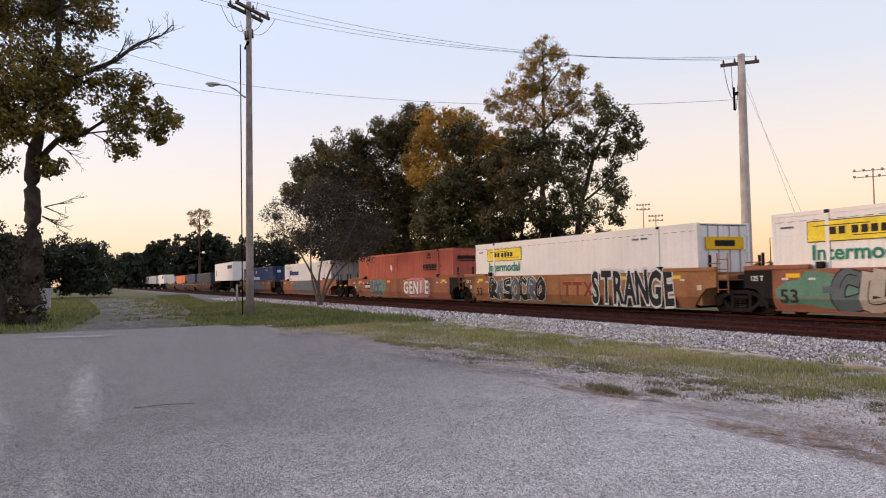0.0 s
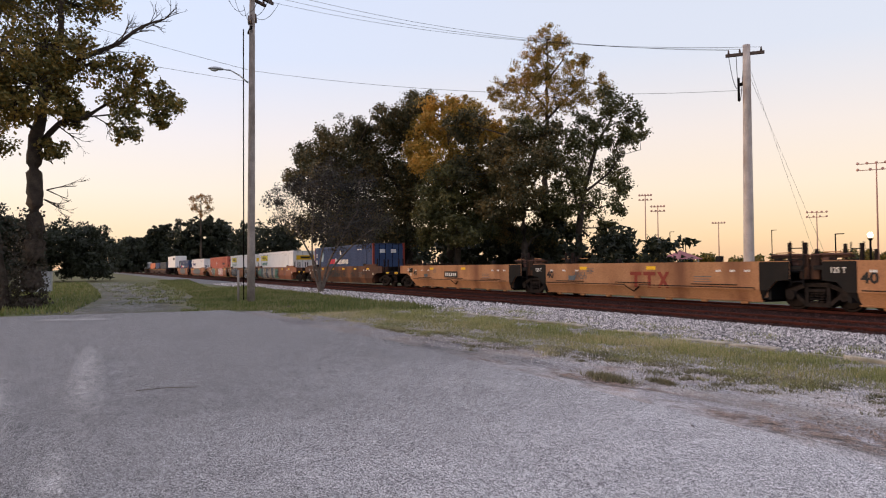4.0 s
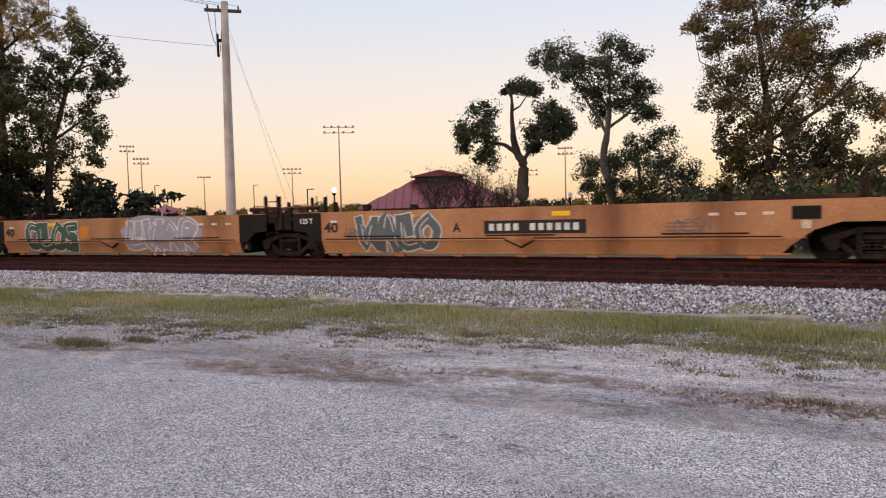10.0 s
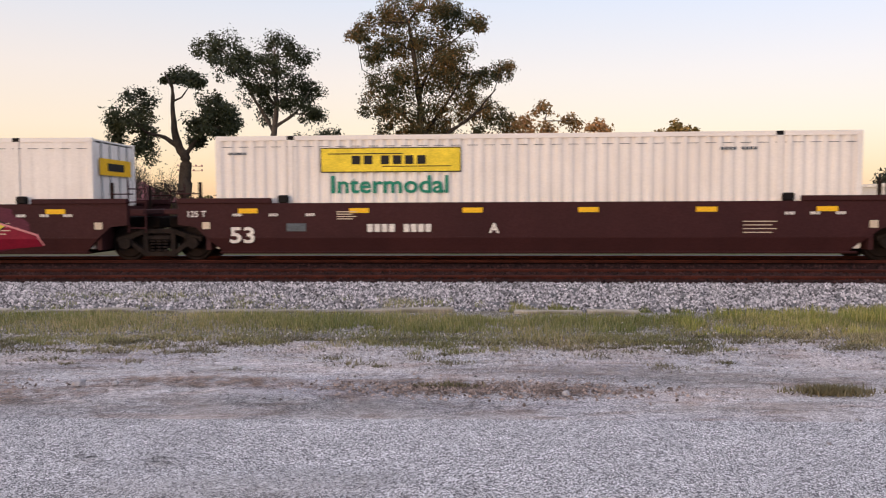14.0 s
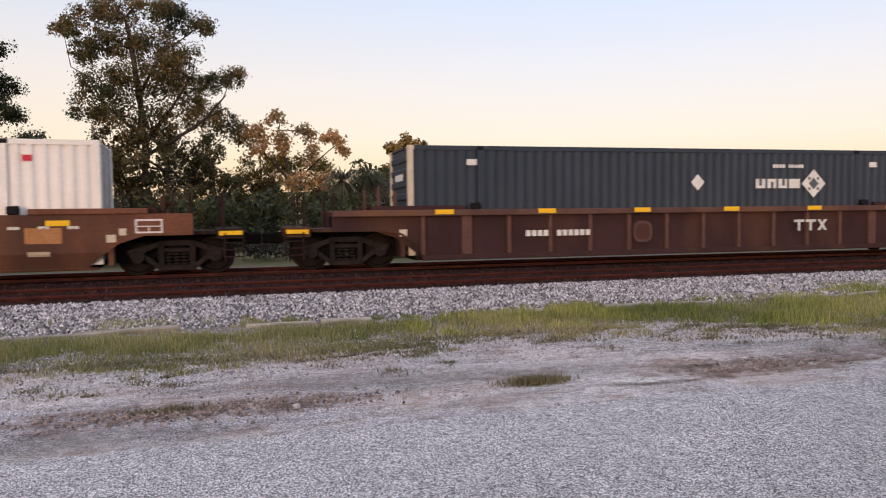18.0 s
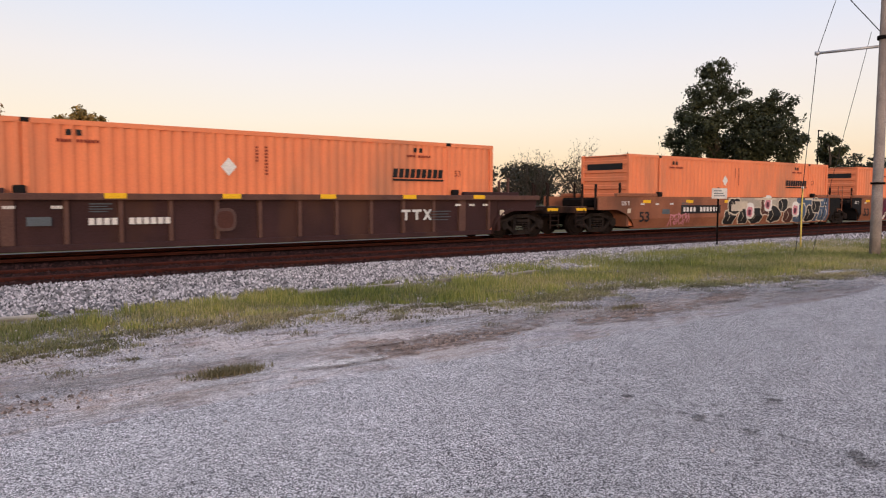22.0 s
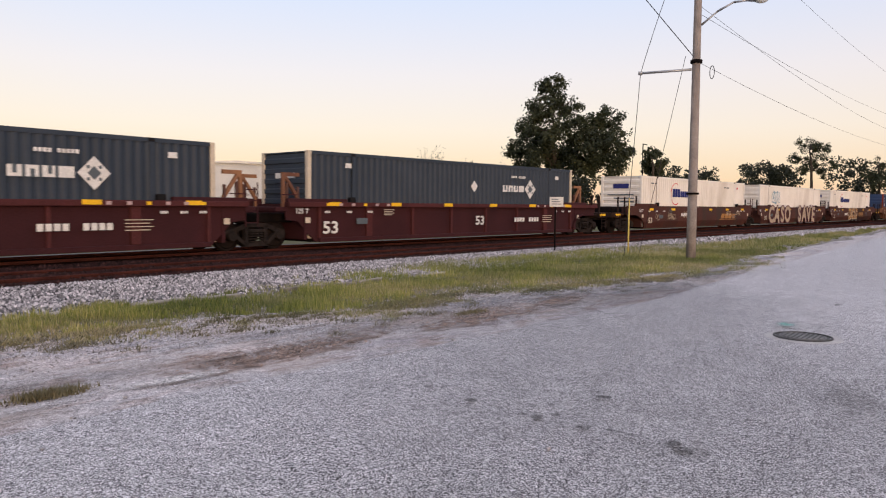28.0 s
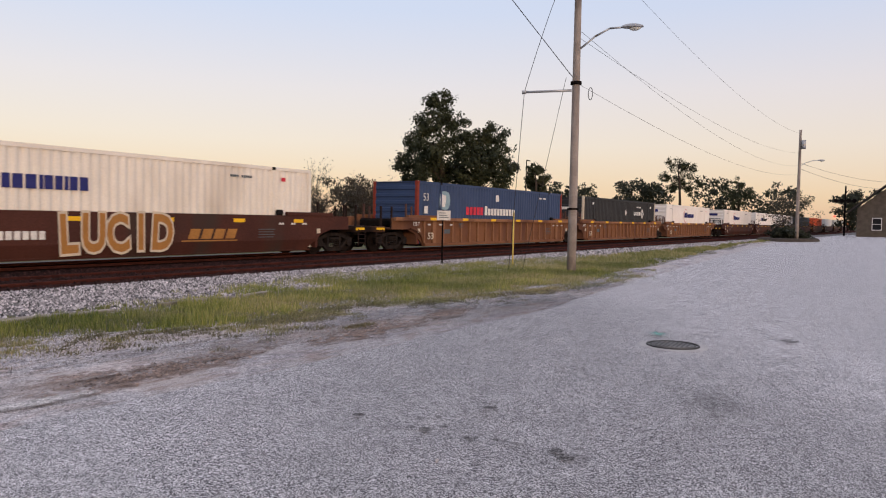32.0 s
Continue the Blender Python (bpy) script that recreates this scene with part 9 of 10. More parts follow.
def pole(x, y, hgt, r, label, lean=(0, 0), wood="pole"):
    p = empty("utility_pole", x, y, 0, label, "utility pole", "poles along the road")
    n = 6
    bm = tube(bmesh.new(), [Vector((lean[0] * i / n, lean[1] * i / n, -0.2 + (hgt + 0.2) * i / n)) for i in range(n + 1)], [r * (1 - 0.35 * i / n) for i in range(n + 1)], 14)
    part("shaft", bm, M[wood], p)
    return p


def cobra(parent, base, reach, rise):
    """A street lamp arm with a drop-lens head."""
    b, t = Vector(base), Vector(base) + Vector(reach) + Vector((0, 0, rise))
    bm = bmesh.new()
    pts = [b, b + (t - b) * 0.35 + Vector((0, 0, rise * 0.25)), b + (t - b) * 0.7 + Vector((0, 0, rise * 0.28)), t]
    for p, q in zip(pts, pts[1:]):
        rod(bm, p, q, 0.035, 0.03, 8)
    part("lamp_arm", bm, M["galv"], parent)
    d = Vector((reach[0], reach[1], 0)).normalized()
    bm = bmesh.new()
    bmesh.ops.create_uvsphere(bm, u_segments=14, v_segments=8, radius=1.0)
    for v in bm.verts:
        v.co = Vector((v.co.x * 0.36, v.co.y * 0.15, v.co.z * (0.11 if v.co.z > 0 else 0.05)))
    head = part("lamp_head", bm, M["galv"], parent)
    head.matrix_local = Matrix.Translation(t + d * 0.3) @ pose(0, 0, 0, 0, 0, math.degrees(math.atan2(d.y, d.x)))
    bm = bmesh.new()
    bmesh.ops.create_uvsphere(bm, u_segments=12, v_segments=8, radius=1.0)
    for v in bm.verts:
        v.co = Vector((0.08 + v.co.x * 0.19, v.co.y * 0.11, -0.03 + v.co.z * 0.09))
    part("lens", bm, M["lens"], head)


M["lens"] = surf("milky_lamp_lens", (0.62, 0.64, 0.62), None, 4, 0.2)
M["porcelain"] = surf("brown_porcelain", (0.10, 0.06, 0.05), None, 4, 0.25)

# pole by the end of the road
A = Vector((-35.4, 4.6, 0))
pa = pole(A.x, A.y, 14.95, 0.19, "tall weathered wooden utility pole with street lamp", (0.05, 0.1))
B = Vector((-24.1, 23.9, 0))
pb = pole(B.x, B.y, 11.0, 0.24, "thick weathered utility pole beyond the track, coloured sunlit", (0.05, 0.05), "pole_pale")
ab = (B - A).normalized()
cross = Vector((-ab.y, ab.x, 0))
arms_a = []
for k, off in enumerate((-0.16, 0.22)):
    bm = bmesh.new()
    c = Vector((0.05, 0.1, 14.45 + 0.08 * k)) + ab * off
    d = (cross * 0.9 + ab * 0.25).normalized()
    q = d.to_track_quat("X", "Z").to_matrix().to_4x4()
    box(bm, -1.25, 1.25, -0.06, 0.06, -0.07, 0.07, 0.01)
    ob = part("crossarm", bm, M["pole_dark"], pa)
    ob.matrix_local = Matrix.Translation(c) @ q
    arms_a.append((c, d))
    for u in (-1.1, 0.0, 1.1):
        part("insulator", rod(rod(bmesh.new(), c + d * u + Vector((0, 0, 0.07)), c + d * u + Vector((0, 0, 0.2)), 0.05, 0.06, 8), c + d * u + Vector((0, 0, 0.2)), c + d * u + Vector((0, 0, 0.28)), 0.035, 0.03, 8), M["porcelain"], pa)
for k in range(4):
    a = -0.4 + 0.28 * k
    part("fuse_cutout", rod(bmesh.new(), Vector((0.05, 0.1, 13.0 + 0.12 * k)) + cross * a, Vector((0.05, 0.1, 13.42 + 0.12 * k)) + cross * (a - 0.05), 0.055, 0.045, 7), M["porcelain"], pa)
part("equipment_bracket", box(bmesh.new(), -0.6, 0.45, -0.05, 0.05, 12.85, 12.95), M["steel_dark"], pa)
for k in range(3):
    e = Vector((0.05, 0.1, 14.5)) + cross * (-1.1 + 1.1 * k)
    part("jumper", wire(bmesh.new(), e + ab * 0.9, e * 0.4 + Vector((0, 0, 0.6 * 13.1)) + cross * 0.2, 0.35, 0.012, 8), M["wire"], pa)
    part("jumper", wire(bmesh.new(), e - ab * 0.9, e * 0.4 + Vector((0, 0, 0.6 * 13.0)) - cross * 0.3, 0.45, 0.012, 8), M["wire"], pa)
part("conduit", rod(bmesh.new(), (-0.1, -0.32, 0), (-0.05, -0.3, 12.9), 0.028, seg=8), M["steel_dark"], pa)
cobra(pa, (0.02, -0.1, 10.35), (-0.1, -1.15, 0), 0.55)
part("meter_post", rod(bmesh.new(), (-0.2, -0.55, 0), (-0.2, -0.55, 1.5), 0.05, seg=8), M["pole"], pa)

# pole beyond the track
d = Vector((0.7, 0.7, 0)).normalized()
ob = part("crossarm", box(bmesh.new(), -0.78, 0.78, -0.06, 0.06, 10.55, 10.68, 0.01), M["pole_dark"], pb)
ob.matrix_local = d.to_track_quat("X", "Z").to_matrix().to_4x4()
for u in (-0.65, -0.2, 0.65):
    part("insulator", rod(bmesh.new(), d * u + Vector((0, 0, 10.7)), d * u + Vector((0, 0, 10.86)), 0.045, 0.03, 8), M["porcelain"], pb)
for k in range(3):
    part("drop_cable", wire(bmesh.new(), d * (-0.65 + 0.3 * k) + Vector((0, 0, 10.6)), Vector((-0.25, -0.1, 9.2 - 0.3 * k)), 0.5, 0.014, 8), M["wire"], pb)
part("bracket", box(bmesh.new(), -0.35, 0.1, -0.05, 0.05, 9.3, 9.42), M["steel_dark"], pb)
part("cable_pipe", rod(bmesh.new(), (-0.18, -0.2, 8.6), (-0.18, -0.2, 9.6), 0.05, seg=8), M["steel_dark"], pb)
for k in range(2):
    span((B.x + 0.1, B.y, 10.4 - 0.5 * k), (B.x + 1.5 + 0.7 * k, B.y + 3.0, 0.0), 0.05, 0.005, pb, "guy_wire")
for k in range(3):
    u = -1.1 + 1.1 * k
    span(A + Vector((0.05, 0.1, 14.72)) + cross * u, B + d * (-0.65, -0.2, 0.65)[k] + Vector((0, 0, 10.85)), 0.75, 0.008, pa)
    span(A + Vector((0.05, 0.1, 14.72)) + cross * u, Vector((-20.0 + u * 0.4, -27.0 + u * 0.4, 14.7 + 0.3 * u)), 0.5, 0.009, pa)
span(A + Vector((0, 0, 10.95)), B + Vector((0, 0, 9.05)), 0.55, 0.008, pa)
span(A + Vector((0, 0, 10.95)), Vector((-20, -27, 14.4)), 0.6, 0.008, pa)
span(A + Vector((0, 0, 10.4)), Vector((-20, -27, 10.3)), 0.4, 0.008, pa)

# pole at the bend of the grass strip
C = Vector((23.0, 7.95, 0))
pc = pole(C.x, C.y, 11.5, 0.15, "grey weathered utility pole with street lamp and side bar")
cobra(pc, (0.0, -0.12, 7.2), (0.35, -1.25, 0), 0.62)
part("side_bar", rod(bmesh.new(), (-0.1, 0.1, 5.86), (-0.6, 1.55, 5.82), 0.04, seg=8), M["galv"], pc)
part("bar_cap", rod(bmesh.new(), (-0.57, 1.5, 5.82), (-0.62, 1.62, 5.82), 0.06, seg=8), M["galv"], pc)
part("band", rod(bmesh.new(), (0, 0, 6.05), (0, 0, 6.15), 0.18, seg=14), M["steel_dark"], pc)
part("band", rod(bmesh.new(), (0, 0, 2.0), (0, 0, 2.06), 0.19, seg=14), M["steel_dark"], pc)
bm = bmesh.new()
for i in range(16):
    a, b = i * math.tau / 16, (i + 1) * math.tau / 16
    rod(bm, (0.12, -0.45 + 0.07 * math.cos(a), 5.75 + 0.2 * math.sin(a)), (0.12, -0.45 + 0.07 * math.cos(b), 5.75 + 0.2 * math.sin(b)), 0.012, seg=5)
part("cable_coil", bm, M["wire"], pc)
span(C + Vector((0, 0, 6.15)), (21.2, 10.6, 9.9), 0.0, 0.014, pc)
span((C.x - 0.6, C.y + 1.55, 5.82), (C.x - 0.1, C.y - 0.1, 10.8), -0.3, 0.010, pc, "guy_wire")
span((C.x - 0.6, C.y + 1.55, 5.82), (C.x - 0.75, C.y + 1.9, 0.0), 0.0, 0.010, pc, "guy_wire")
span((C.x - 0.1, C.y + 0.3, 6.3), (C.x - 0.3, C.y + 1.6, 0.0), 0.0, 0.008, pc, "guy_wire")
Dp = Vector((85.0, 5.0, 0))
pd = pole(Dp.x, Dp.y, 11.6, 0.19, "far grey utility pole with a lamp beside the planted island")
cobra(pd, (0, -0.1, 7.9), (0.2, -1.6, 0), 0.5)
part("transformer", rod(bmesh.new(), (-0.2, -0.35, 9.6), (-0.2, -0.35, 10.5), 0.22, seg=10), M["galv"], pd)
for z0, z1, sag in ((7.85, 7.9, 1.3), (7.6, 9.2, 0.9), (6.12, 7.0, 1.0), (10.9, 11.2, 1.1)):
    span(C + Vector((0, 0, z0)), Dp + Vector((0, 0, z1)), sag, 0.006, pc)
span(Dp + Vector((0, 0, 8.2)), (125, -6, 8.2), 0.6, 0.016, pd)
span(Dp + Vector((0, 0, 7.6)), (125, -5, 7.2), 0.6, 0.016, pd)

# posts in the grass
sp = empty("sign_post", 22.45, 12.5, 0.0, "small grey notice plate on a thin dark post", "sign")
part("post", rod(bmesh.new(), (0, 0, -0.2), (0, 0, 1.95), 0.03, seg=8), M["steel_dark"], sp)
ob = part("plate", box(bmesh.new(), -0.24, 0.24, -0.012, 0.012, 1.58, 1.92, 0.005), M["galv"], sp)
ob.matrix_local = pose(0, -0.04, 0, 0, 0, -52)
for k in range(3):
    bx = part("text_bar", box(bmesh.new(), -0.17, 0.17 - 0.05 * k, -0.016, -0.0125, 1.66 + 0.08 * k, 1.69 + 0.08 * k), INK["slate"], ob)
yp = empty("marker_post", 23.7, 10.35, 0.0, "slim yellow plastic marker post in the grass", "post")
part("post", rod(bmesh.new(), (0, 0, -0.2), (0, 0, 1.9), 0.026, seg=10), INK["straw_yellow"], yp)
part("cap", rod(bmesh.new(), (0, 0, 1.9), (0, 0, 1.98), 0.04, 0.03, 10), INK["white"], yp)
gy = empty("guy_guard", -31.2, -5.7, 0.0, "yellow plastic guy-wire guards leaning together", "guy guard")
part("guard", rod(bmesh.new(), (0.2, 0.45, 0), (-0.1, -0.2, 1.35), 0.03, 0.03, 8), INK["yellow"], gy)
part("guard", rod(bmesh.new(), (0.1, 0.1, 0), (-0.1, -0.45, 1.2), 0.03, 0.03, 8), INK["yellow"], gy)

# ---- sports field lights, pavilion, sheds ----
# Reddish low sun on the towers, put into their steel colour.
M["lamp_red"] = surf("sunlit_painted_steel", (0.45, 0.24, 0.19), (0.36, 0.19, 0.15), 2, 0.6)
M["glow"] = lamp_glass("lit_globe", (1.0, 0.80, 0.50), 6.0)


def light_tower(x, y, hgt, banks=2, wide=2.6):
    t = empty("light_tower", x, y, 0, "tall steel floodlight tower over the sports field", "light tower", "floodlights of the sports field")
    part("mast", rod(bmesh.new(), (0, 0, -0.2), (0, 0, hgt), 0.15, 0.08, 10), M["lamp_red"], t)
    ang = math.degrees(math.atan2(y, x)) + 90
    for k in range(banks):
        bar = part("lamp_bar", box(bmesh.new(), -wide, wide, -0.05, 0.05, -0.05, 0.05), M["lamp_red"], t)
        bar.matrix_local = pose(0, 0, hgt - 0.9 * k, 0, 0, ang)
        for i in range(5 if k == 0 else 4):
            u = -wide + 0.2 + i * (2 * wide - 0.4) / (4 if k == 0 else 3)
            bm = rod(bmesh.new(), (u, -0.12, 0.0), (u, -0.52, 0.16), 0.10, 0.21, 10)
            part("floodlight", bm, M["lamp_red"], bar)


for x, y, h, b, w in ((-72.1, 95.9, 15.6, 2, 2.5), (-118.5, 92, 15.2, 2, 1.3), (-117, 93.8, 12.9, 2, 1.4), (-124.4, 116, 10.4, 1, 1.4), (-104, 121.5, 11.4, 2, 1.9), (-40, 113, 11.2, 2, 1.2), (-90, 150, 9.0, 2, 1.6), (-58, 140, 9.5, 2, 2.4)):
    light_tower(x, y, h, b, w)
for x, y, h in ((-117, 123.5, 8.6), (-70, 85, 5.4), (-121, 100, 8.2), (-128, 110, 7.0), (100, 42, 10.5)):
    t = empty("lamp_post", x, y, 0, "slim dark lamp post with a side arm", "lamp post", "lamp posts of the park")
    part("mast", rod(bmesh.new(), (0, 0, -0.2), (0, 0, h), 0.11, 0.08, 8), M["steel_dark"], t)
    part("arm", box(bmesh.new(), 0, 1.3, -0.06, 0.06, h - 0.08, h + 0.04), M["steel_dark"], t)
for x, y, h, lit in ((-37.7, 49.2, 3.75, True), (-20.4, 58.6, 2.9, False)):
    t = empty("globe_lamp", x, y, 0, "black park lamp post with an acorn globe%s" % (", glowing" if lit else ""), "park lamp", "park lamps")
    part("post", rod(bmesh.new(), (0, 0, -0.2), (0, 0, h - 0.55), 0.09, 0.07, 10), M["steel_dark"], t)
    part("base", rod(bmesh.new(), (0, 0, -0.1), (0, 0, 0.6), 0.2, 0.11, 10), M["steel_dark"], t)
    part("fitter", rod(bmesh.new(), (0, 0, h - 0.55), (0, 0, h - 0.4), 0.12, 0.2, 10), M["steel_dark"], t)
    bm = bmesh.new()
    bmesh.ops.create_uvsphere(bm, u_segments=12, v_segments=8, radius=0.19)
    for v in bm.verts:
        v.co = Vector((v.co.x, v.co.y, v.co.z * 1.15 + h - 0.15))
    part("globe", bm, M["glow"] if lit else M["lens"], t)

M["roof_red"] = surf("red_metal_roof", (0.25, 0.045, 0.06), (0.20, 0.04, 0.05), 1.0, 0.45, metal=0.2, fine=20)
M["wall_tan"] = surf("tan_rendered_wall", (0.40, 0.33, 0.27), (0.33, 0.27, 0.23), 1.0, 0.9)
M["wall_white"] = surf("off_white_metal_wall", (0.62, 0.61, 0.60), (0.52, 0.51, 0.51), 0.6, 0.7)
M["shingle"] = surf("dark_shingle_roof", (0.035, 0.032, 0.032), (0.05, 0.045, 0.043), 1.5, 0.9)


def hip_roof(parent, w, d, z0, z1, ridge, over, mat, seams=0):
    """A hipped roof with raised seams down its slopes."""
    bm = bmesh.new()
    a = [bm.verts.new(p) for p in ((-w - over, -d - over, z0), (w + over, -d - over, z0), (w + over, d + over, z0), (-w - over, d + over, z0))]
    r = [bm.verts.new((-ridge, 0, z1)), bm.verts.new((ridge, 0, z1))]
    for f in ((a[0], a[1], r[1], r[0]), (a[1], a[2], r[1]), (a[2], a[3], r[0], r[1]), (a[3], a[0], r[0]), (a[3], a[2], a[1], a[0])):
        bm.faces.new(f)
    part("roof", bm, mat, parent)
    for i in range(seams):
        u = -1 + 2 * (i + 0.5) / seams
        x = u * (w + over)
        t = 1.0 if abs(x) <= ridge else (w + over - abs(x)) / (w + over - ridge)
        b = Vector((x, -(d + over) * (1 - t), z0 + (z1 - z0) * t))
        part("roof_seam", rod(bmesh.new(), (x, -d - over, z0 + 0.03), b + Vector((0, 0, 0.03)), 0.045, seg=4), mat, parent)
    n = 8 if seams else 0
    for sg in (-1, 1):
        for i in range(n):
            y = -d - over + (2 * (d + over)) * (i + 0.5) / n
            t = 1 - abs(y) / (d + over)
            x = sg * ((w + over) + (ridge - w - over) * t)
            part("roof_seam", rod(bmesh.new(), (sg * (w + over), y, z0 + 0.03), (x, y, z0 + (z1 - z0) * t + 0.03), 0.045, seg=4), mat, parent)


pv = empty("pavilion", -36.2, 64.6, 0, "park pavilion with a red standing-seam metal roof", "pavilion", rz=28)
hip_roof(pv, 7.2, 5.2, 2.0, 5.0, 2.2, 0.5, M["roof_red"], 20)
part("wall", box(bmesh.new(), -6.4, 6.4, -4.4, 4.4, -0.1, 2.2), M["wall_tan"], pv)
part("cupola_wall", box(bmesh.new(), -2.4, 2.4, -1.2, 1.2, 4.5, 5.15), M["shingle"], pv)
bm = bmesh.new()
prism(bm, [(-2.9, 5.1), (2.9, 5.1), (0, 5.75)], -1.6, 1.6)
part("cupola_roof", bm, M["roof_red"], pv)
gz = empty("gazebo", -99.7, 84.5, 0, "small gazebo with a red pyramid roof", "gazebo")
hip_roof(gz, 2.2, 2.2, 2.4, 3.9, 0.05, 0.4, M["roof_red"])
for x in (-2, 2):
    for y in (-2, 2):
        part("post", box(bmesh.new(), x - 0.1, x + 0.1, y - 0.1, y + 0.1, -0.1, 2.5), M["wall_white"], gz)


def shed(x, y, rz, w, d, h, label, wall="wall_white", roof=0.4, doors=1):
    b = empty("shed", x, y, 0, label, "shed", rz=rz)
    part("wall", box(bmesh.new(), -w, w, -d, d, -0.1, h), M[wall], b)
    bm = bmesh.new()
    prism(bm, [(-w - 0.2, h), (w + 0.2, h), (w + 0.2, h + 0.08), (0, h + roof), (-w - 0.2, h + 0.08)], -d - 0.2, d + 0.2)
    part("roof", bm, M["galv"], b)
    for i in range(doors):
        u = -w + (2 * w) * (i + 0.5) / doors
        part("door", box(bmesh.new(), u - 1.2, u + 1.2, -d - 0.03, -d + 0.01, 0, 2.2), M["galv"], b)
    for i in range(int(w)):
        u = -w + 2 * w * (i + 0.5) / int(w)
        part("wall_seam", box(bmesh.new(), u - 0.03, u + 0.03, -d - 0.02, -d, 0.05, h - 0.05), M[wall], b)


shed(37.0, 66.5, -30, 6.2, 4.0, 3.0, "low white metal shed with a pale roof")
shed(45.0, 60.0, -30, 4.0, 4.0, 2.9, "low grey-white storage shed", doors=2)
shed(36.6, 50.5, -30, 2.2, 5.0, 4.6, "tall off-white metal building end", roof=0.2, doors=0)
shed(-48.0, -13.4, 80, 3.0, 2.5, 3.3, "small white shed behind the tree")
bx = empty("utility_box", -60.0, -7.2, 0, "grey metal utility cabinet in the field", "utility box")
part("cabinet", box(bmesh.new(), -0.5, 0.5, -1.0, 1.0, -0.1, 1.4, 0.03), M["galv"], bx)
part("lid", box(bmesh.new(), -0.55, 0.55, -1.05, 1.05, 1.4, 1.47, 0.02), M["galv"], bx)

M["car_glass"] = surf("dark_car_glass", (0.02, 0.022, 0.025), None, 4, 0.08, bump=0.0)
M["car_white"] = surf("white_car_paint", (0.72, 0.72, 0.73), (0.68, 0.68, 0.69), 3, 0.3, bump=0.0)
M["car_dark"] = surf("dark_car_paint", (0.03, 0.032, 0.036), (0.025, 0.027, 0.03), 3, 0.3, bump=0.0)


def car(x, y, rz, paint, label):
    c = empty("car", x, y, -0.06, label, "car", "cars parked beyond the track", rz=rz)
    bm = bmesh.new()
    prism(bm, [(-2.2, 0.3), (-2.25, 0.75), (-2.1, 0.95), (-1.0, 1.02), (1.9, 0.98), (2.2, 0.8), (2.2, 0.3)], -0.85, 0.85)
    bmesh.ops.bevel(bm, geom=bm.edges[:], offset=0.05, segments=2, affect="EDGES")
    part("body", bm, M[paint], c)
    bm = bmesh.new()
    prism(bm, [(-1.1, 1.0), (-0.5, 1.45), (1.0, 1.47), (1.7, 1.0)], -0.72, 0.72)
    part("cabin", bm, M["car_glass"], c)
    part("roof", box(bmesh.new(), -0.45, 0.95, -0.7, 0.7, 1.45, 1.5, 0.02), M[paint], c)
    for k in (-1.35, 1.35):
        for s in (-1, 1):
            w = part("wheel", rod(bmesh.new(), (k, s * 0.68, 0.32), (k, s * 0.88, 0.32), 0.32, seg=14), M["steel_dark"], c)
            part("hub", rod(bmesh.new(), (k, s * 0.87, 0.32), (k, s * 0.9, 0.32), 0.18, seg=10), M["galv"], w)
    for s in (-1, 1):
        part("headlight", box(bmesh.new(), -2.27, -2.2, s * 0.6 - 0.16, s * 0.6 + 0.16, 0.62, 0.76, 0.02), M["lens"], c)


car(-6.6, 33.5, 62, "car_dark", "dark parked car seen under the train")
car(-3.8, 33.8, 64, "car_white", "white parked car seen under the train")
car(-28, 31, 70, "car_white", "white parked car beyond the track")
car(-33, 33, 70, "car_white", "white parked car beyond the track")
car(12, 38, 60, "car_white", "white parked car beside the scrub")

# planted island, crossing and building at the far end of the road
isl = empty("planted_island", 88.0, 6.0, 0.0, "dark mulched island with low bushes in the road", "planter")
bm = bmesh.new()
ring = [bm.verts.new((9.0 * math.cos(a), 3.2 * math.sin(a), 0.0)) for a in (i * math.tau / 26 for i in range(26))]
top = [bm.verts.new((v.co.x * 0.93, v.co.y * 0.9, 0.28)) for v in ring]
bm.faces.new(top)
for i in range(26):
    bm.faces.new((ring[i], ring[(i + 1) % 26], top[(i + 1) % 26], top[i]))
part("mulch_bed", bm, M["bark"], isl)
woods("shrub_bed", [(84, 6.9, 1.2), (86, 6.0, 1.6), (88, 5.0, 1.2)], "dark low shrubs on the planted island", leaf="far", size=0.2, step=0.7, depth=1.2, seed=31, leaves=50, fluff=0.4)
woods("scrub", [(100, 8.2, 5.2), (104, 6.4, 6.2), (106, 4.6, 5.2)], "thin grey twiggy trees by the crossing", leaf="dull", size=0.16, step=1.3, depth=3, seed=32, leaves=20, fluff=0.6)
M["brick_dark"] = surf("dark_brown_brick_wall", (0.10, 0.085, 0.07), (0.07, 0.058, 0.05), 1.5, 0.9, fine=12)
hb = empty("roadside_building", 143.0, -9.7, 0, "dark brown building with a steep shingled gable roof", "building", rz=0)
part("wall", prism(bmesh.new(), [(-9.0, -0.1), (9.0, -0.1), (9.0, 4.6), (0, 12.0), (-9.0, 4.6)], -6, 6), M["brick_dark"], hb).matrix_local = pose(0, 0, 0, 0, 0, 90)
for sg in (-1, 1):
    part("roof_slope", prism(bmesh.new(), [(sg * 10.4, 3.9), (sg * 10.4, 4.15), (0, 12.75), (0, 12.45)], -6.9, 6.9), M["shingle"], hb).matrix_local = pose(0, 0, 0, 0, 0, 90)
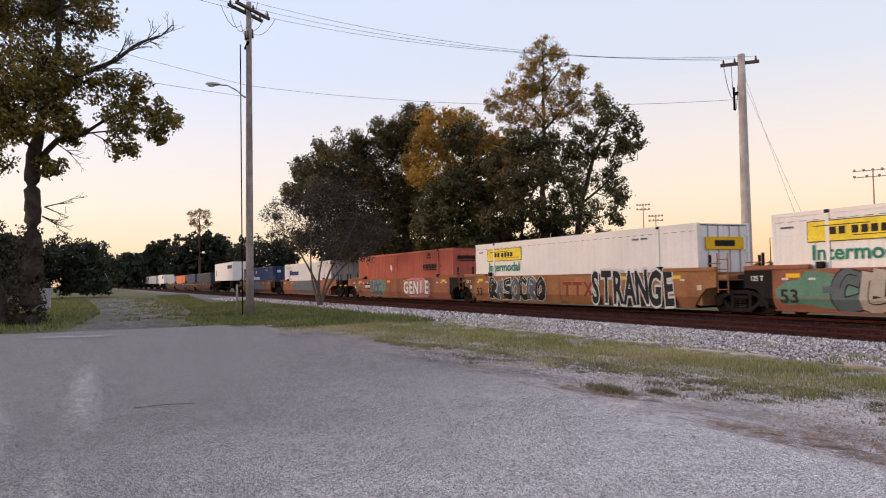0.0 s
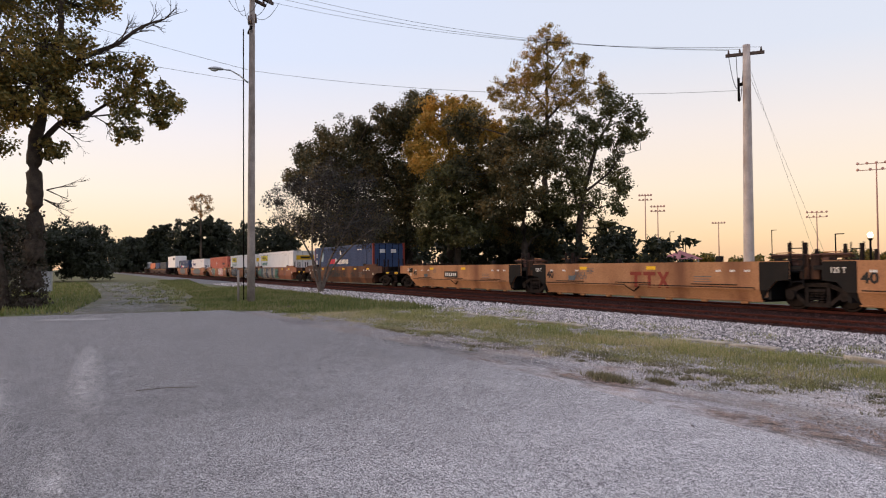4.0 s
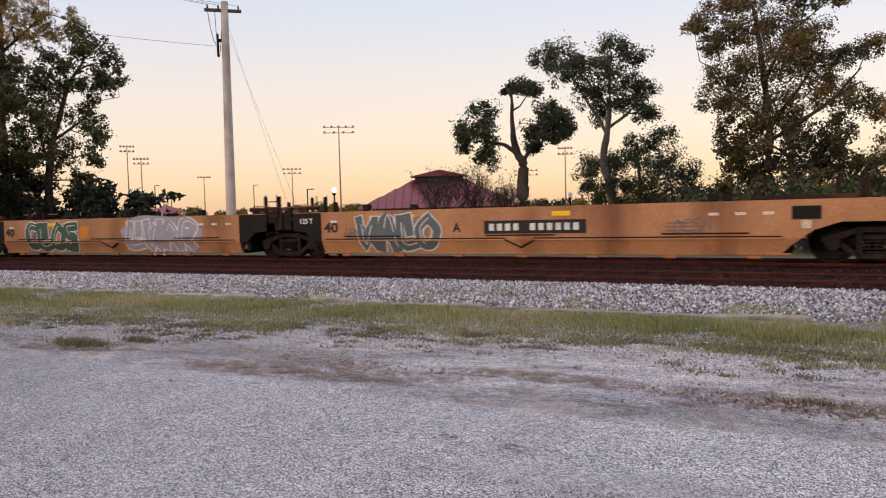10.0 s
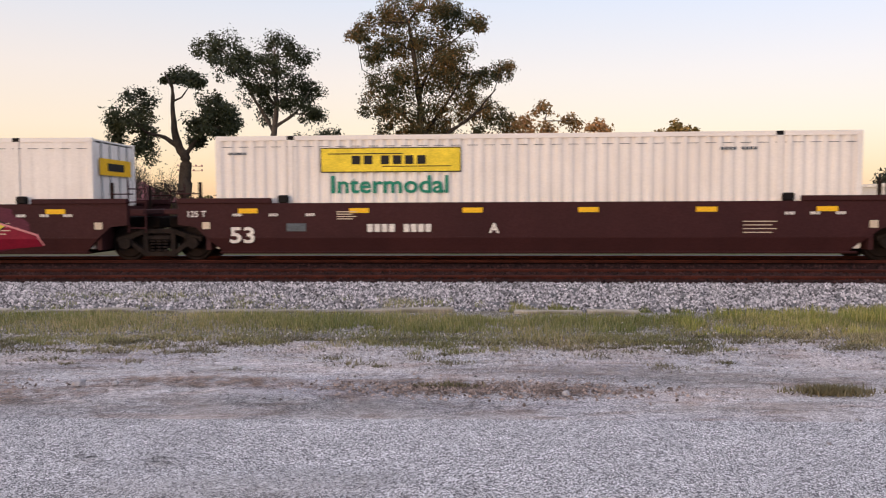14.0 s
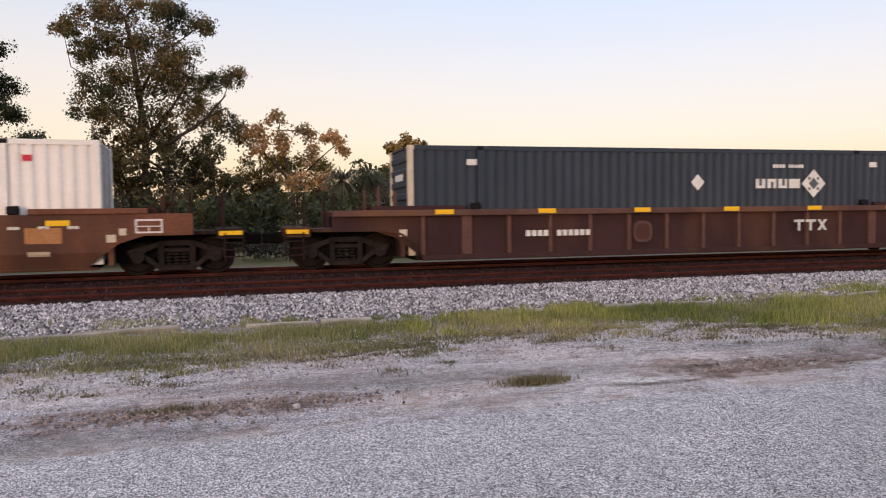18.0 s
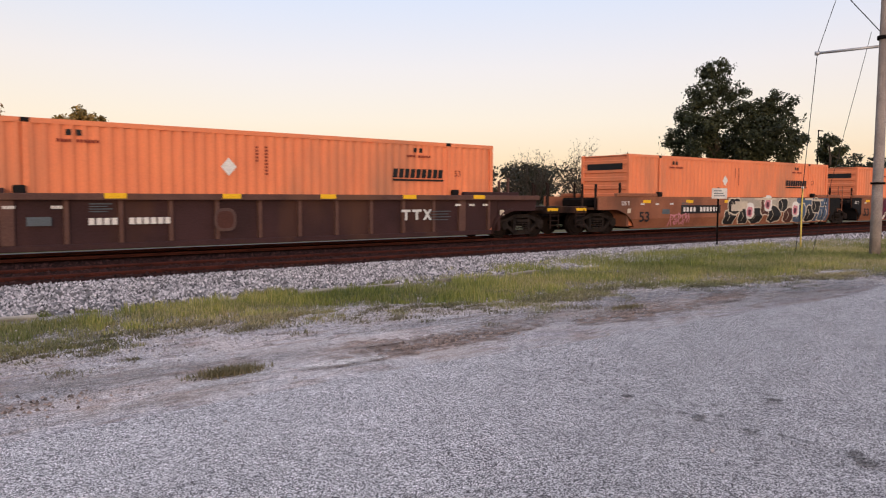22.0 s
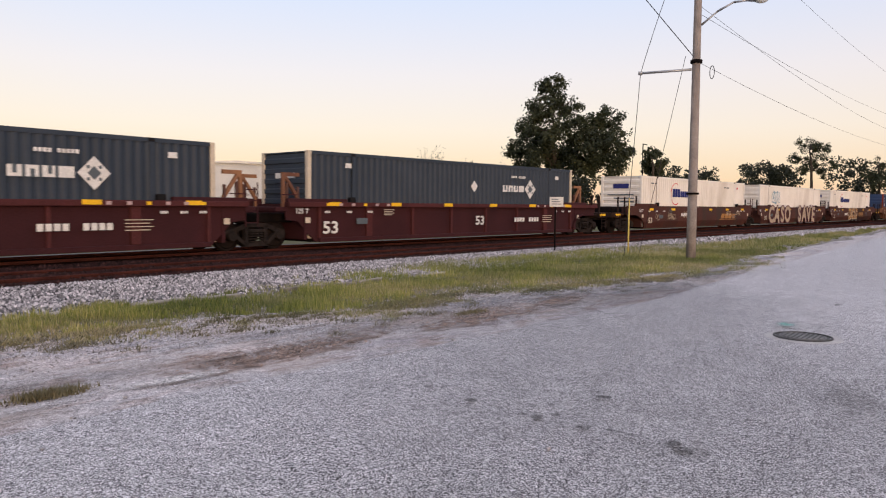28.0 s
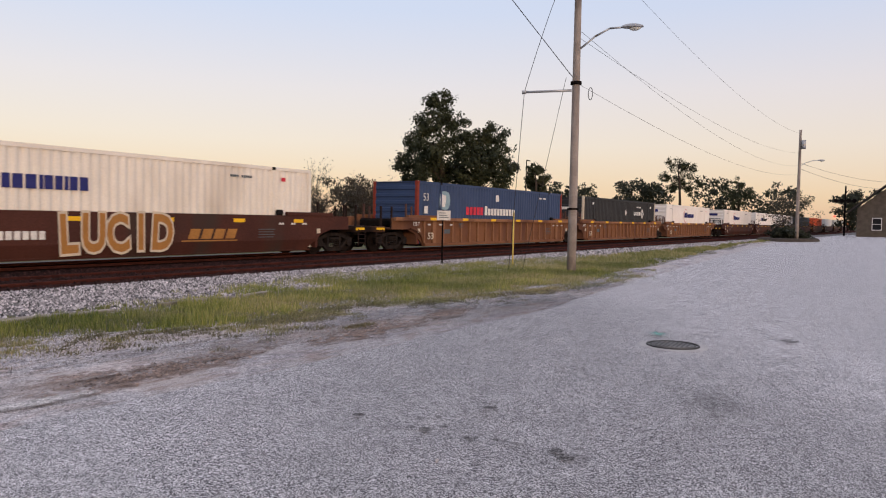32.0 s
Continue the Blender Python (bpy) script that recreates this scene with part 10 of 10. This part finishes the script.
for y in (6.2, 0.0, -6.2):
    w = part("window", box(bmesh.new(), -6.03, -5.98, y - 0.6, y + 0.6, 1.2, 3.0), M["car_glass"], hb)
    for z0, z1, u0, u1 in ((3.0, 3.12, -0.7, 0.7), (1.08, 1.2, -0.7, 0.7), (1.2, 3.0, -0.7, -0.6), (1.2, 3.0, 0.6, 0.7), (2.05, 2.12, -0.6, 0.6)):
        part("frame", box(bmesh.new(), -6.08, -6.03, y + u0, y + u1, z0, z1), M["wall_white"], w)
sg = empty("crossing_signal", 138.5, 1.1, 0, "railway crossing signal with a lit red lamp", "signal")
part("mast", rod(bmesh.new(), (0, 0, -0.2), (0, 0, 8.4), 0.16, 0.12, 8), M["steel_dark"], sg)
part("lamp_arm", box(bmesh.new(), -0.1, 0.1, -1.6, 1.6, 5.8, 6.0), M["steel_dark"], sg)
for y in (-1.3, -0.5, 0.5, 1.3):
    part("backplate", rod(bmesh.new(), (-0.14, y, 5.9), (-0.1, y, 5.9), 0.34, seg=14), M["steel_dark"], sg)
part("red_lamp", rod(bmesh.new(), (-0.2, 1.5, 3.3), (-0.15, 1.5, 3.3), 0.16, seg=14), lamp_glass("red_signal_lamp", (1.0, 0.05, 0.03), 5.0), sg)
part("lamp_stem", box(bmesh.new(), -0.1, 0.0, 0.1, 1.6, 3.25, 3.35), M["steel_dark"], sg)

# ---- ties and kerb stones, piece by piece ----
tie_mesh = cached(("tie",), lambda: box(bmesh.new(), -0.115, 0.115, -1.3, 1.3, -0.12, 0.0, 0.012))
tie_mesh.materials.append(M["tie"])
tracks = [o for o in scene.objects if o.name.startswith("railway_track")]
rnd = random.Random(9)
for tr, off in zip(tracks, (0.0, -4.3)):
    base = tr.matrix_world.translation
    rest = bmesh.new()
    s = -120.0
    while s < 130:
        x, y, hd = along(s, off)
        m = pose(x - base.x, y - base.y, RAIL - 0.168 + rnd.uniform(-0.008, 0.006), 0, rnd.uniform(-0.4, 0.4), math.degrees(hd) + rnd.uniform(-0.8, 0.8))
        if (off < 0 and -30 < s < 42) or (off == 0 and -14 < s < 18):
            ob = part("tie", tie_mesh, None, tr)
            ob.matrix_local = m
        else:
            made = bmesh.ops.create_cube(rest, size=1.0)["verts"]
            for v in made:
                v.co = m @ Vector((v.co.x * 0.23, v.co.y * 2.6, v.co.z * 0.12 - 0.06))
        s += 0.53
    tagged(part("tie_row", rest, M["tie"], tr), kind="stuff")
kerb = empty("kerb", 0, along(0, KERB_OFF)[1], 0, "broken line of old concrete kerb slabs in the grass", "kerb", kind="structure")
s = -24.0
while s < 34:
    ln = rnd.uniform(0.5, 1.5)
    if rnd.random() < 0.66:
        x, y, hd = along(s + ln / 2, KERB_OFF)
        ob = part("kerb_slab", box(bmesh.new(), -ln / 2, ln / 2, -0.09, 0.09, -0.12, rnd.uniform(-0.01, 0.03), 0.012), M["kerb"], kerb)
        ob.matrix_local = pose(x, y - kerb.location.y + rnd.uniform(-0.03, 0.03), 0, rnd.uniform(-5, 5), rnd.uniform(-1.5, 1.5), math.degrees(hd) + rnd.uniform(-1.2, 1.2))
    s += ln + rnd.uniform(0.02, 0.12)


def motions():
    for thing, s in carried:
        walk(thing, rows_for(s))


motions()
